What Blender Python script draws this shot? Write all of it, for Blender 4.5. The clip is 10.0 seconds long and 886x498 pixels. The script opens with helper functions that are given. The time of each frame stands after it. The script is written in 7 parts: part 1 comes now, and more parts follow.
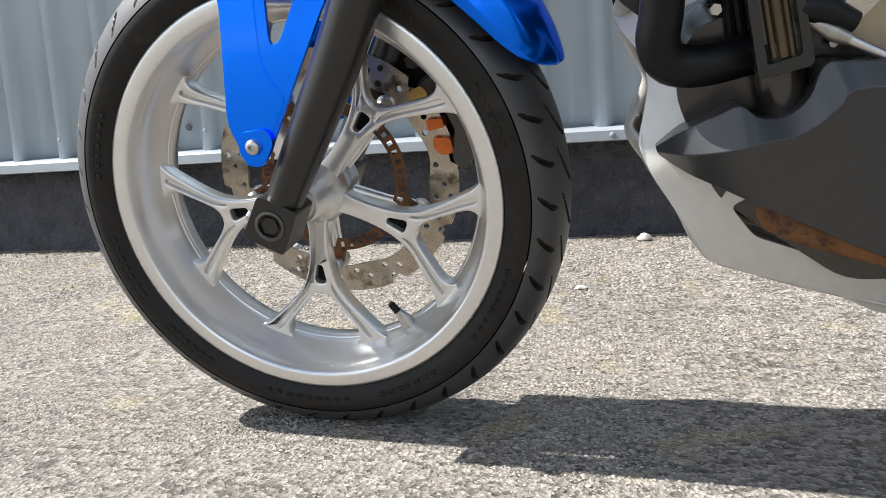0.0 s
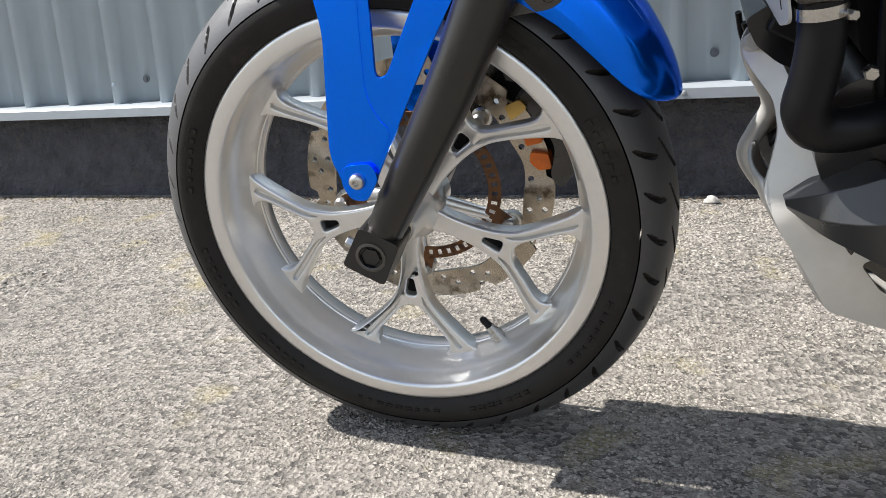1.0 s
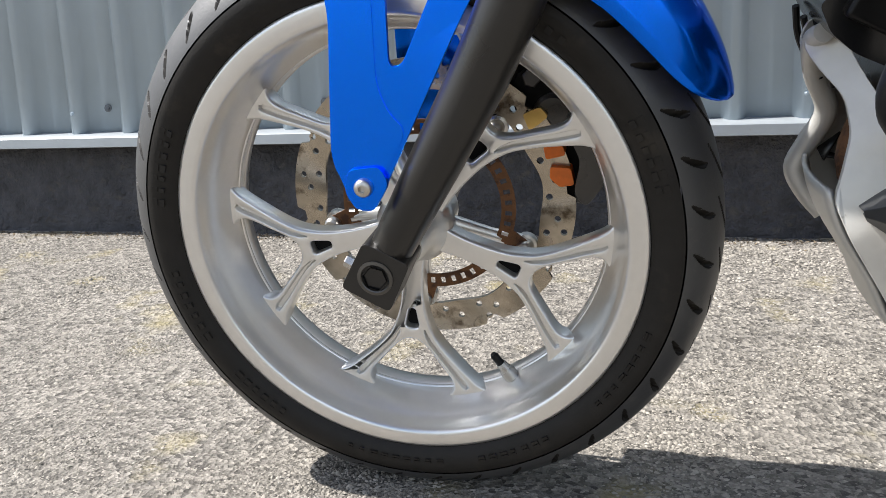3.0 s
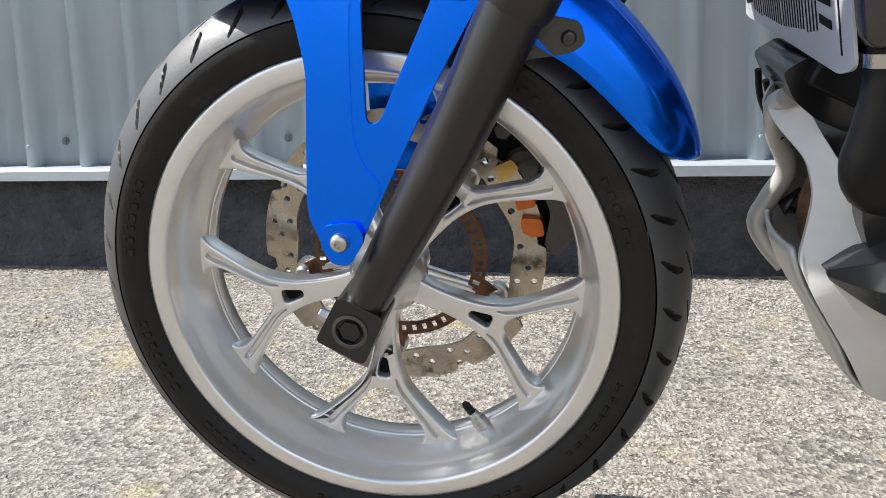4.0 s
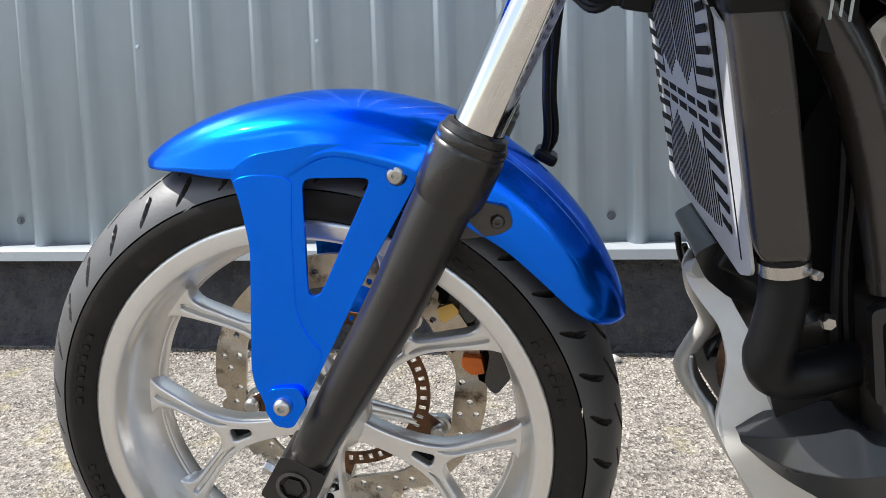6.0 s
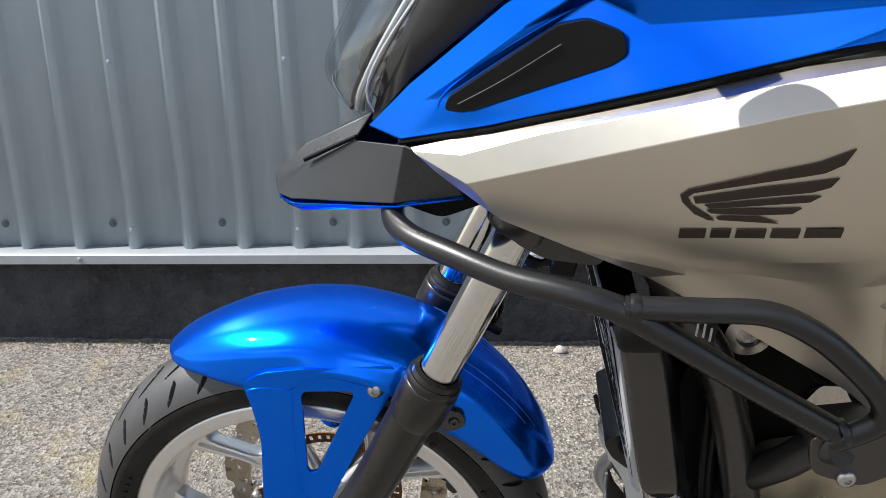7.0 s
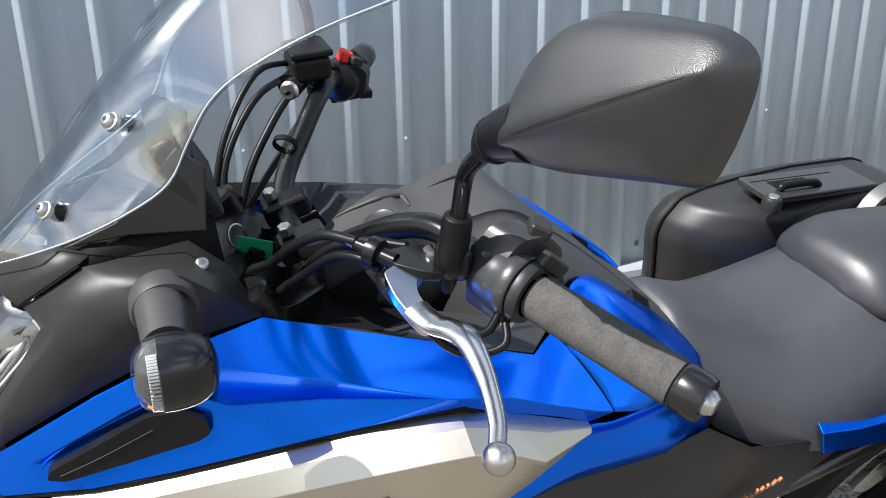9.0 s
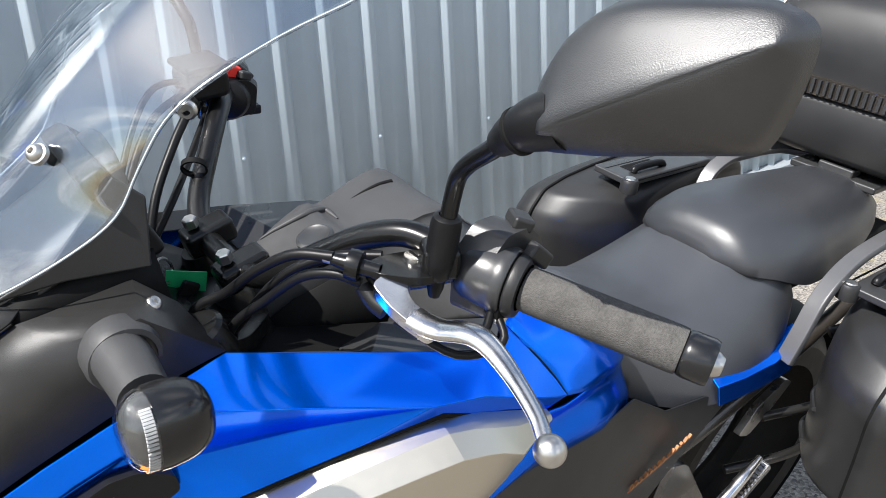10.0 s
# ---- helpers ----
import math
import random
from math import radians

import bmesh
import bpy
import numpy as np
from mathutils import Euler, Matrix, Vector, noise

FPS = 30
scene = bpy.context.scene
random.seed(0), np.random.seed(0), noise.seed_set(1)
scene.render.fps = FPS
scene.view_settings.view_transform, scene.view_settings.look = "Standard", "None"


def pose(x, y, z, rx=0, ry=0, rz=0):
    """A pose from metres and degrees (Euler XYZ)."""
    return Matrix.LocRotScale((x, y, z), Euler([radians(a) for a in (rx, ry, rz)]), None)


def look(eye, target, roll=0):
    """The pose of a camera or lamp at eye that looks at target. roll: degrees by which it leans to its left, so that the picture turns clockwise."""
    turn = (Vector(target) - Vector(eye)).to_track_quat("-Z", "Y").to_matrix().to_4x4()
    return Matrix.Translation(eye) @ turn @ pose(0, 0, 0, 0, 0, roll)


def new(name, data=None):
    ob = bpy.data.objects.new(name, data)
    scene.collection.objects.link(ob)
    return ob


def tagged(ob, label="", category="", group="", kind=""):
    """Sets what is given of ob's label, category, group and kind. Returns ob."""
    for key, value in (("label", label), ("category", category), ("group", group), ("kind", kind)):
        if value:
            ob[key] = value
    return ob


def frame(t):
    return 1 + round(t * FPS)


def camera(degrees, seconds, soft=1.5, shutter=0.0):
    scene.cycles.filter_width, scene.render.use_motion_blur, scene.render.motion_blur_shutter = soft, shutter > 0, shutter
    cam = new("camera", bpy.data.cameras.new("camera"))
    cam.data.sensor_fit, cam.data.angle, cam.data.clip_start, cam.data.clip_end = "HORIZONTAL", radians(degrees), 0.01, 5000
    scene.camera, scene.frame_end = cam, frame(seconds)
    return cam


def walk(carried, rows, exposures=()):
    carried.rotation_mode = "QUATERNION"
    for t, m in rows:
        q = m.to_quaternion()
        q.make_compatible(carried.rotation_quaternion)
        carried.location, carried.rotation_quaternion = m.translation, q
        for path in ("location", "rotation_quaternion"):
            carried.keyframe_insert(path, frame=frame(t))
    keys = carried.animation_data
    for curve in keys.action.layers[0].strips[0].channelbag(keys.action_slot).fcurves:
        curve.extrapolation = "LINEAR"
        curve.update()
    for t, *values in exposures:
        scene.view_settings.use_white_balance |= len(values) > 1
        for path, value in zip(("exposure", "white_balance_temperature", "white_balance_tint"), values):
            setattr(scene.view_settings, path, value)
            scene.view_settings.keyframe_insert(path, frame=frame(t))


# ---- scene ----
from mathutils.bvhtree import BVHTree

cam = camera(59.0, 10.0, soft=0.8)
# seconds, eye (m), yaw to the left, pitch up, roll (degrees)
PATH = [
    (0.0, 0.3400, -0.9400, 0.3310, 12.50, -6.98, -4.13),
    (0.5, 0.2961, -0.9753, 0.4394, 14.87, -11.65, -4.21),
    (1.0, 0.2659, -0.9173, 0.4621, 15.20, -13.68, -3.80),
    (1.5, 0.2273, -0.8131, 0.3601, 15.51, -12.83, -3.66),
    (2.0, 0.2028, -0.7870, 0.3187, 14.91, -11.79, -3.48),
    (2.5, 0.1851, -0.8143, 0.3627, 13.44, -10.91, -3.06),
    (3.0, 0.1884, -0.8334, 0.4101, 11.90, -9.91, -2.47),
    (3.2, 0.1916, -0.8356, 0.4183, 11.26, -9.60, -2.27),
    (4.3, 0.1705, -0.8391, 0.4462, 7.71, -7.19, -1.72),
    (4.5, 0.1731, -0.8497, 0.4569, 7.09, -6.55, -1.67),
    (5.0, 0.1835, -0.8596, 0.4687, 6.08, -4.61, -1.68),
    (5.2, 0.1850, -0.8646, 0.4762, 5.99, -3.91, -1.72),
    (6.3, 0.2099, -0.8539, 0.6160, 6.03, -7.60, -1.86),
    (6.5, 0.2115, -0.8863, 0.6802, 5.51, -9.57, -1.82),
    (7.0, 0.2229, -0.9744, 0.9014, 3.48, -14.54, -1.94),
    (7.3, 0.2491, -1.0126, 0.9846, 1.96, -16.22, -1.90),
    (7.5, 0.2835, -1.0263, 1.0336, 0.61, -17.06, -2.41),
    (7.8, 0.3473, -1.0201, 1.0962, -1.77, -17.47, -3.41),
    (8.0, 0.3685, -1.0092, 1.1327, -4.14, -17.69, -3.73),
    (8.2, 0.3666, -1.0021, 1.1704, -7.24, -17.97, -3.51),
    (8.5, 0.3292, -1.0101, 1.2002, -13.44, -18.10, -2.85),
    (9.0, 0.2667, -1.0153, 1.2532, -24.16, -18.04, -1.09),
    (9.5, 0.2066, -1.0102, 1.2555, -32.42, -17.84, -1.45),
    (10.0, 0.1585, -0.9347, 1.2469, -38.92, -17.64, -3.51),
]
walk(cam, [(t, pose(x, y, z, 90 + pitch, 0, yaw) @ pose(0, 0, 0, 0, 0, roll)) for t, x, y, z, yaw, pitch, roll in PATH],
     exposures=[(0.0, 1.11), (1.0, 0.98), (2.0, 0.92), (3.0, 1.00), (5.2, 1.11), (6.5, 1.02), (7.0, 0.66), (7.5, 0.56), (8.0, 0.71), (9.0, 1.00), (10.0, 1.12)])

# ---- world and sun ----
SUN_WAY = Vector((-0.783, -0.10, 1.0)).normalized()   # towards the sun: along the wall, high
world = bpy.data.worlds.new("sky")
scene.world = world
world.use_nodes = True
wn = world.node_tree.nodes
sky = wn.new("ShaderNodeTexSky")
sky.sky_type = "NISHITA"
sky.sun_disc = False
sky.sun_elevation = math.asin(SUN_WAY.z)
sky.sun_rotation = math.atan2(SUN_WAY.x, SUN_WAY.y)
sky.air_density, sky.dust_density, sky.ozone_density = 1.0, 1.2, 1.0
# broken sunlit cumulus over the blue, a flat layer that thickens towards the horizon
coord = wn.new("ShaderNodeTexCoord")
parts = wn.new("ShaderNodeSeparateXYZ")
rise = wn.new("ShaderNodeMath")
rise.operation, rise.inputs[1].default_value, rise.inputs[2].default_value = "MULTIPLY_ADD", 1.0, 0.22
layer = wn.new("ShaderNodeVectorMath")
layer.operation = "DIVIDE"
cloud = wn.new("ShaderNodeTexNoise")
cloud.inputs["Scale"].default_value = 1.5
cloud.inputs["Detail"].default_value = 7.0
cloud.inputs["Roughness"].default_value = 0.55
ramp = wn.new("ShaderNodeValToRGB")
ramp.color_ramp.elements[0].position, ramp.color_ramp.elements[1].position = 0.50, 0.64
mix = wn.new("ShaderNodeMix")
mix.data_type = "RGBA"
mix.inputs["B"].default_value = (11.5, 11.9, 12.5, 1)
wl = world.node_tree.links
wl.new(coord.outputs["Generated"], parts.inputs[0])
wl.new(parts.outputs["Z"], rise.inputs[0])
wl.new(coord.outputs["Generated"], layer.inputs[0])
wl.new(rise.outputs[0], layer.inputs[1])
wl.new(layer.outputs[0], cloud.inputs["Vector"])
wl.new(cloud.outputs["Fac"], ramp.inputs["Fac"])
wl.new(ramp.outputs["Color"], mix.inputs["Factor"])
wl.new(sky.outputs["Color"], mix.inputs["A"])
wl.new(mix.outputs["Result"], wn["Background"].inputs["Color"])
wn["Background"].inputs["Strength"].default_value = 0.091
sun = new("sun", bpy.data.lights.new("sun", "SUN"))
sun.data.energy, sun.data.angle, sun.data.color = 4.9, radians(0.55), (1.0, 0.972, 0.937)
sun.matrix_world = look(SUN_WAY * 20, (0, 0, 0))

# ---- materials ----
def material(name, base, rough=0.5, metal=0.0, vary=0.06, scale=40.0, bump=0.0, bump_scale=300.0, coat=0.0, spec=0.5,
             wear=None, wear_at=0.62, wear_scale=25.0, rough_vary=0.08, island=0.0, deep=0.002):
    """A surface with base colour, two scales of variation, fine relief and, if given, worn or dirty patches of another colour."""
    m = bpy.data.materials.new(name)
    m.use_nodes = True
    n, l = m.node_tree.nodes, m.node_tree.links
    b = n["Principled BSDF"]
    b.inputs["Metallic"].default_value = metal
    b.inputs["Coat Weight"].default_value = coat
    b.inputs["Coat Roughness"].default_value = 0.04
    b.inputs["Specular IOR Level"].default_value = spec
    co = n.new("ShaderNodeTexCoord")
    big, fine = n.new("ShaderNodeTexNoise"), n.new("ShaderNodeTexNoise")
    for t, s, d in ((big, scale * 0.15, 4), (fine, scale, 6)):
        t.inputs["Scale"].default_value, t.inputs["Detail"].default_value = s, d
        l.new(co.outputs["Object"], t.inputs["Vector"])
    add = n.new("ShaderNodeMath")
    add.operation = "ADD"
    l.new(big.outputs["Fac"], add.inputs[0]), l.new(fine.outputs["Fac"], add.inputs[1])
    spread = n.new("ShaderNodeMapRange")
    spread.inputs["From Min"].default_value, spread.inputs["From Max"].default_value = 0.6, 1.4
    spread.inputs["To Min"].default_value, spread.inputs["To Max"].default_value = 1 - vary, 1 + vary
    l.new(add.outputs[0], spread.inputs["Value"])
    tone = n.new("ShaderNodeMix")
    tone.data_type, tone.blend_type = "RGBA", "MULTIPLY"
    tone.inputs["Factor"].default_value = 1.0
    tone.inputs["A"].default_value = (*base, 1)
    l.new(spread.outputs[0], tone.inputs["B"])
    colour = tone.outputs["Result"]
    if island:
        geo, more = n.new("ShaderNodeNewGeometry"), n.new("ShaderNodeMix")
        rng = n.new("ShaderNodeMapRange")
        rng.inputs["To Min"].default_value, rng.inputs["To Max"].default_value = 1 - island, 1 + island
        l.new(geo.outputs["Random Per Island"], rng.inputs["Value"])
        more.data_type, more.blend_type = "RGBA", "MULTIPLY"
        more.inputs["Factor"].default_value = 1.0
        l.new(colour, more.inputs["A"]), l.new(rng.outputs[0], more.inputs["B"])
        colour = more.outputs["Result"]
    if wear:
        t, r, w = n.new("ShaderNodeTexNoise"), n.new("ShaderNodeValToRGB"), n.new("ShaderNodeMix")
        t.inputs["Scale"].default_value, t.inputs["Detail"].default_value = wear_scale, 8
        t.inputs["Roughness"].default_value = 0.62
        r.color_ramp.elements[0].position, r.color_ramp.elements[1].position = wear_at, min(wear_at + 0.1, 1)
        w.data_type = "RGBA"
        w.inputs["B"].default_value = (*wear, 1)
        l.new(co.outputs["Object"], t.inputs["Vector"]), l.new(t.outputs["Fac"], r.inputs["Fac"])
        l.new(r.outputs["Color"], w.inputs["Factor"]), l.new(colour, w.inputs["A"])
        colour = w.outputs["Result"]
    l.new(colour, b.inputs["Base Color"])
    rv = n.new("ShaderNodeMapRange")
    rv.inputs["To Min"].default_value = max(rough - rough_vary, 0.02)
    rv.inputs["To Max"].default_value = min(rough + rough_vary, 1)
    rv.inputs["From Min"].default_value, rv.inputs["From Max"].default_value = 0.3, 0.7
    l.new(big.outputs["Fac"], rv.inputs["Value"]), l.new(rv.outputs[0], b.inputs["Roughness"])
    if bump:
        t, bp = n.new("ShaderNodeTexNoise"), n.new("ShaderNodeBump")
        t.inputs["Scale"].default_value, t.inputs["Detail"].default_value = bump_scale, 5
        bp.inputs["Strength"].default_value, bp.inputs["Distance"].default_value = bump, deep
        l.new(co.outputs["Object"], t.inputs["Vector"]), l.new(t.outputs["Fac"], bp.inputs["Height"])
        l.new(bp.outputs["Normal"], b.inputs["Normal"])
    return m


def glass(name, tint, rough=0.02, least=0.05, most=0.75):
    """Thin clear plastic: mostly straight through, with a glossy reflection that grows at a glance."""
    m = bpy.data.materials.new(name)
    m.use_nodes = True
    n, l = m.node_tree.nodes, m.node_tree.links
    n.remove(n["Principled BSDF"])
    t, g, mx, f, p, r = (n.new(k) for k in ("ShaderNodeBsdfTransparent", "ShaderNodeBsdfGlossy", "ShaderNodeMixShader", "ShaderNodeLayerWeight", "ShaderNodeMath", "ShaderNodeMapRange"))
    t.inputs["Color"].default_value = (*tint, 1)
    g.inputs["Roughness"].default_value = rough
    f.inputs["Blend"].default_value = 0.5
    p.operation = "POWER"
    p.inputs[1].default_value = 2.4
    r.inputs["To Min"].default_value, r.inputs["To Max"].default_value = least, most
    l.new(f.outputs["Facing"], p.inputs[0]), l.new(p.outputs[0], r.inputs["Value"]), l.new(r.outputs[0], mx.inputs[0])
    l.new(t.outputs[0], mx.inputs[1]), l.new(g.outputs[0], mx.inputs[2])
    l.new(mx.outputs[0], n["Material Output"].inputs["Surface"])
    return m


BLUE = material("blue metallic paint", (0.0, 0.160, 1.0), 0.22, 0.92, vary=0.01, scale=900, coat=0.22, rough_vary=0.0, spec=0.05)
BLUE.node_tree.nodes["Principled BSDF"].inputs["Specular Tint"].default_value = (0.0, 0.48, 1.0, 1)
SILVER = material("matt silver paint", (0.59, 0.548, 0.468), 0.42, 1.0, vary=0.01, scale=900, rough_vary=0.02)
ALLOY = material("silver wheel paint", (0.76, 0.75, 0.73), 0.30, 0.88, vary=0.03, scale=120, rough_vary=0.02)
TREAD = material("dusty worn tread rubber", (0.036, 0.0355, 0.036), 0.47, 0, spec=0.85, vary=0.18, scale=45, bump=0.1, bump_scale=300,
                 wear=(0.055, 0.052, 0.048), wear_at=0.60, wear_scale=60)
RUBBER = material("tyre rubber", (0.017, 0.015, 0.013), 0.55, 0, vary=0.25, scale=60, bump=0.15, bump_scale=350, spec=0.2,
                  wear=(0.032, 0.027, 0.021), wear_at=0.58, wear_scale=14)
FORK = material("black satin fork paint", (0.011, 0.0095, 0.008), 0.32, 0.0, spec=0.55, vary=0.15, scale=80, bump=0.05, bump_scale=400,
                wear=(0.026, 0.023, 0.019), wear_at=0.70, wear_scale=55)
CHROME = material("chromed steel", (0.72, 0.71, 0.69), 0.10, 1.0, vary=0.05, scale=60, rough_vary=0.05)
POLISH = material("brushed lever alloy", (0.62, 0.61, 0.60), 0.24, 1.0, vary=0.05, scale=200, bump=0.03, bump_scale=700)
BRONZE = material("dull bronze engine casing", (0.36, 0.31, 0.22), 0.42, 0.6, vary=0.2, scale=50, bump=0.1, bump_scale=200)
STEEL = material("bright steel", (0.52, 0.50, 0.47), 0.30, 1.0, vary=0.12, scale=150)
DISC = material("brake disc steel", (0.46, 0.40, 0.32), 0.27, 1.0, vary=0.22, scale=90, wear=(0.13, 0.10, 0.07), wear_at=0.56, wear_scale=26)
RUST = material("rusty steel", (0.17, 0.075, 0.028), 0.75, 0.2, vary=0.35, scale=120, bump=0.3, bump_scale=300, wear=(0.07, 0.03, 0.014), wear_at=0.5, wear_scale=60)
PLASTIC = material("black grained plastic", (0.0055, 0.0055, 0.006), 0.40, 0, vary=0.12, scale=90, bump=0.08, bump_scale=1600, spec=0.22,
                   wear=(0.018, 0.0175, 0.017), wear_at=0.63, wear_scale=18)
GREYPLASTIC = material("dark grey satin plastic", (0.026, 0.0265, 0.0275), 0.32, 0.0, spec=0.55, vary=0.1, scale=90, bump=0.05, bump_scale=900)
# colours real black parts, and stands in for shade in hollows
DEEP = material("dull black for parts and painted shade", (0.004, 0.004, 0.004), 0.7, 0, vary=0.3, scale=30, spec=0.15)
# paler copy of PLASTIC: sunlight on the upper parts is put into its base
GRAIN = material("black grained plastic, sunlit copy", (0.041, 0.041, 0.042), 0.48, 0, vary=0.10, scale=70, bump=0.08, bump_scale=2200, spec=0.32,
                 wear=(0.022, 0.0215, 0.021), wear_at=0.62, wear_scale=14)
COWL = material("black grained cowl plastic", (0.021, 0.0205, 0.020), 0.45, 0, vary=0.12, scale=70, bump=0.14, bump_scale=1700, spec=0.38,
                wear=(0.020, 0.0195, 0.019), wear_at=0.62, wear_scale=14)
FADED = material("weathered black mirror plastic", (0.008, 0.008, 0.0085), 0.40, 0, vary=0.16, scale=60, bump=0.22, bump_scale=1300, spec=1.0)
CASE = material("black satin case plastic", (0.015, 0.015, 0.0155), 0.43, 0, vary=0.10, scale=50, bump=0.10, bump_scale=1200, spec=0.42)
TUBE = material("black powder coated tube", (0.010, 0.0098, 0.0095), 0.33, 0.0, vary=0.14, scale=70, bump=0.06, bump_scale=700,
                wear=(0.05, 0.047, 0.042), wear_at=0.74, wear_scale=60, spec=0.55)
FRAME = material("black frame paint", (0.024, 0.020, 0.0165), 0.26, 0.0, spec=0.75, vary=0.2, scale=40, bump=0.08, bump_scale=300,
                 wear=(0.06, 0.045, 0.03), wear_at=0.64, wear_scale=22)
BARBLACK = material("gloss black bar paint", (0.005, 0.005, 0.005), 0.26, 0, vary=0.15, scale=60, spec=0.35)
DULLSILVER = material("dull silver reflector", (0.34, 0.32, 0.29), 0.34, 0.7, vary=0.25, scale=160)
FOAM = material("grey foam grip", (0.075, 0.072, 0.068), 0.95, 0, vary=0.35, scale=520, bump=0.8, bump_scale=1000, spec=0.15, deep=0.0012)
SEAT = material("black grained seat vinyl", (0.033, 0.035, 0.040), 0.40, 0, vary=0.10, scale=40, bump=0.26, bump_scale=900, spec=0.75)
PILLION = material("smooth black seat vinyl", (0.024, 0.0255, 0.029), 0.38, 0, vary=0.08, scale=30, bump=0.14, bump_scale=1100, spec=0.65)
PAN = material("light grey belly paint", (0.55, 0.535, 0.50), 0.38, 0.3, vary=0.08, scale=60, bump=0.05, bump_scale=300,
               wear=(0.13, 0.11, 0.085), wear_at=0.67, wear_scale=38)
GUARD = material("brushed aluminium guard", (0.50, 0.51, 0.52), 0.42, 0.35, vary=0.08, scale=120, bump=0.05)
SHELL = material("shiny black plastic", (0.008, 0.008, 0.0085), 0.22, 0, vary=0.1, scale=60, spec=0.5)
SATIN = material("satin grey rail paint", (0.085, 0.085, 0.088), 0.38, 0.2, vary=0.08, scale=60, spec=0.6)
MILK = material("milky light guide plastic", (0.62, 0.65, 0.68), 0.25, 0.0, vary=0.08, scale=90, coat=0.5)
RED = material("red switch plastic", (0.75, 0.02, 0.012), 0.4)
ORANGE = material("orange anodised part", (0.75, 0.16, 0.012), 0.5, 0.0, vary=0.2, scale=120)
GREEN = material("green card", (0.01, 0.36, 0.12), 0.5)
PAPER = material("white printed card", (0.55, 0.6, 0.56), 0.6, vary=0.1, scale=200)
INK = material("dark brown print", (0.030, 0.018, 0.012), 0.35, 0.2)
AMBER = material("amber bulb", (0.75, 0.25, 0.03), 0.3)
MIRROR = material("mirror glass", (0.8, 0.8, 0.8), 0.02, 1.0, vary=0.0)
GUIDE = glass("clear light guide plastic", (0.86, 0.88, 0.90), 0.02, 0.15, 0.8)
REFLECTOR = material("headlight reflector", (0.26, 0.26, 0.27), 0.14, 0.9, vary=0.1, scale=60)
SCREEN = glass("clear windscreen plastic", (0.88, 0.92, 0.95), 0.0, 0.14, 0.7)
LENS = glass("clear lamp lens", (0.93, 0.94, 0.94), 0.01, 0.04, 0.55)
CLADDING = material("grey coated sheet steel", (0.375, 0.440, 0.490), 0.42, 0.1, vary=0.05, scale=14, bump=0.02, bump_scale=120,
                    wear=(0.383, 0.448, 0.498), wear_at=0.55, wear_scale=3)
FLASHING = material("light grey flashing", (0.33, 0.355, 0.37), 0.40, 0.15, vary=0.1, scale=20, wear=(0.27, 0.26, 0.235), wear_at=0.66, wear_scale=16)
PLINTH = material("black tarred concrete", (0.058, 0.058, 0.063), 0.62, 0, vary=0.55, scale=22, bump=1.0, bump_scale=70, deep=0.020,
                  wear=(0.085, 0.080, 0.074), wear_at=0.57, wear_scale=30, spec=0.2)
STONE = material("pale stone", (0.42, 0.40, 0.36), 0.8, 0, vary=0.2, scale=80, bump=0.4, bump_scale=120)

# ---- building tools ----
def mesh_part(name, bm, mat, parent=None, label="", bevel=0.0, solid=0.0, sharp=38.0, segments=2):
    """Links a bmesh as one mesh object, under its thing or part."""
    bmesh.ops.recalc_face_normals(bm, faces=bm.faces)
    me = bpy.data.meshes.new(name)
    bm.to_mesh(me)
    bm.free()
    me.polygons.foreach_set("use_smooth", [True] * len(me.polygons))
    me.set_sharp_from_angle(angle=radians(sharp))
    me.materials.append(mat)
    ob = new(name, me)
    if parent:
        ob.parent = parent
    if solid:
        s = ob.modifiers.new("thickness", "SOLIDIFY")
        s.thickness, s.offset = solid, 1.0 if solid < 0 else -1.0
        s.thickness = abs(solid)
    if bevel:
        b = ob.modifiers.new("edges", "BEVEL")
        b.width, b.segments, b.limit_method, b.angle_limit, b.harden_normals = bevel, segments, "ANGLE", radians(28), True
    if label:
        ob["label"] = label
    return ob


def spline(points, steps=6):
    """A smooth line through the points (Catmull-Rom)."""
    p = [Vector(q) for q in points]
    p = [p[0] * 2 - p[1]] + p + [p[-1] * 2 - p[-2]]
    out = []
    for i in range(1, len(p) - 2):
        a, b, c, d = p[i - 1:i + 3]
        for k in range(steps):
            t = k / steps
            out.append(0.5 * ((2 * b) + (c - a) * t + (2 * a - 5 * b + 4 * c - d) * t * t + (3 * b - a - 3 * c + d) * t ** 3))
    return out + [p[-2]]


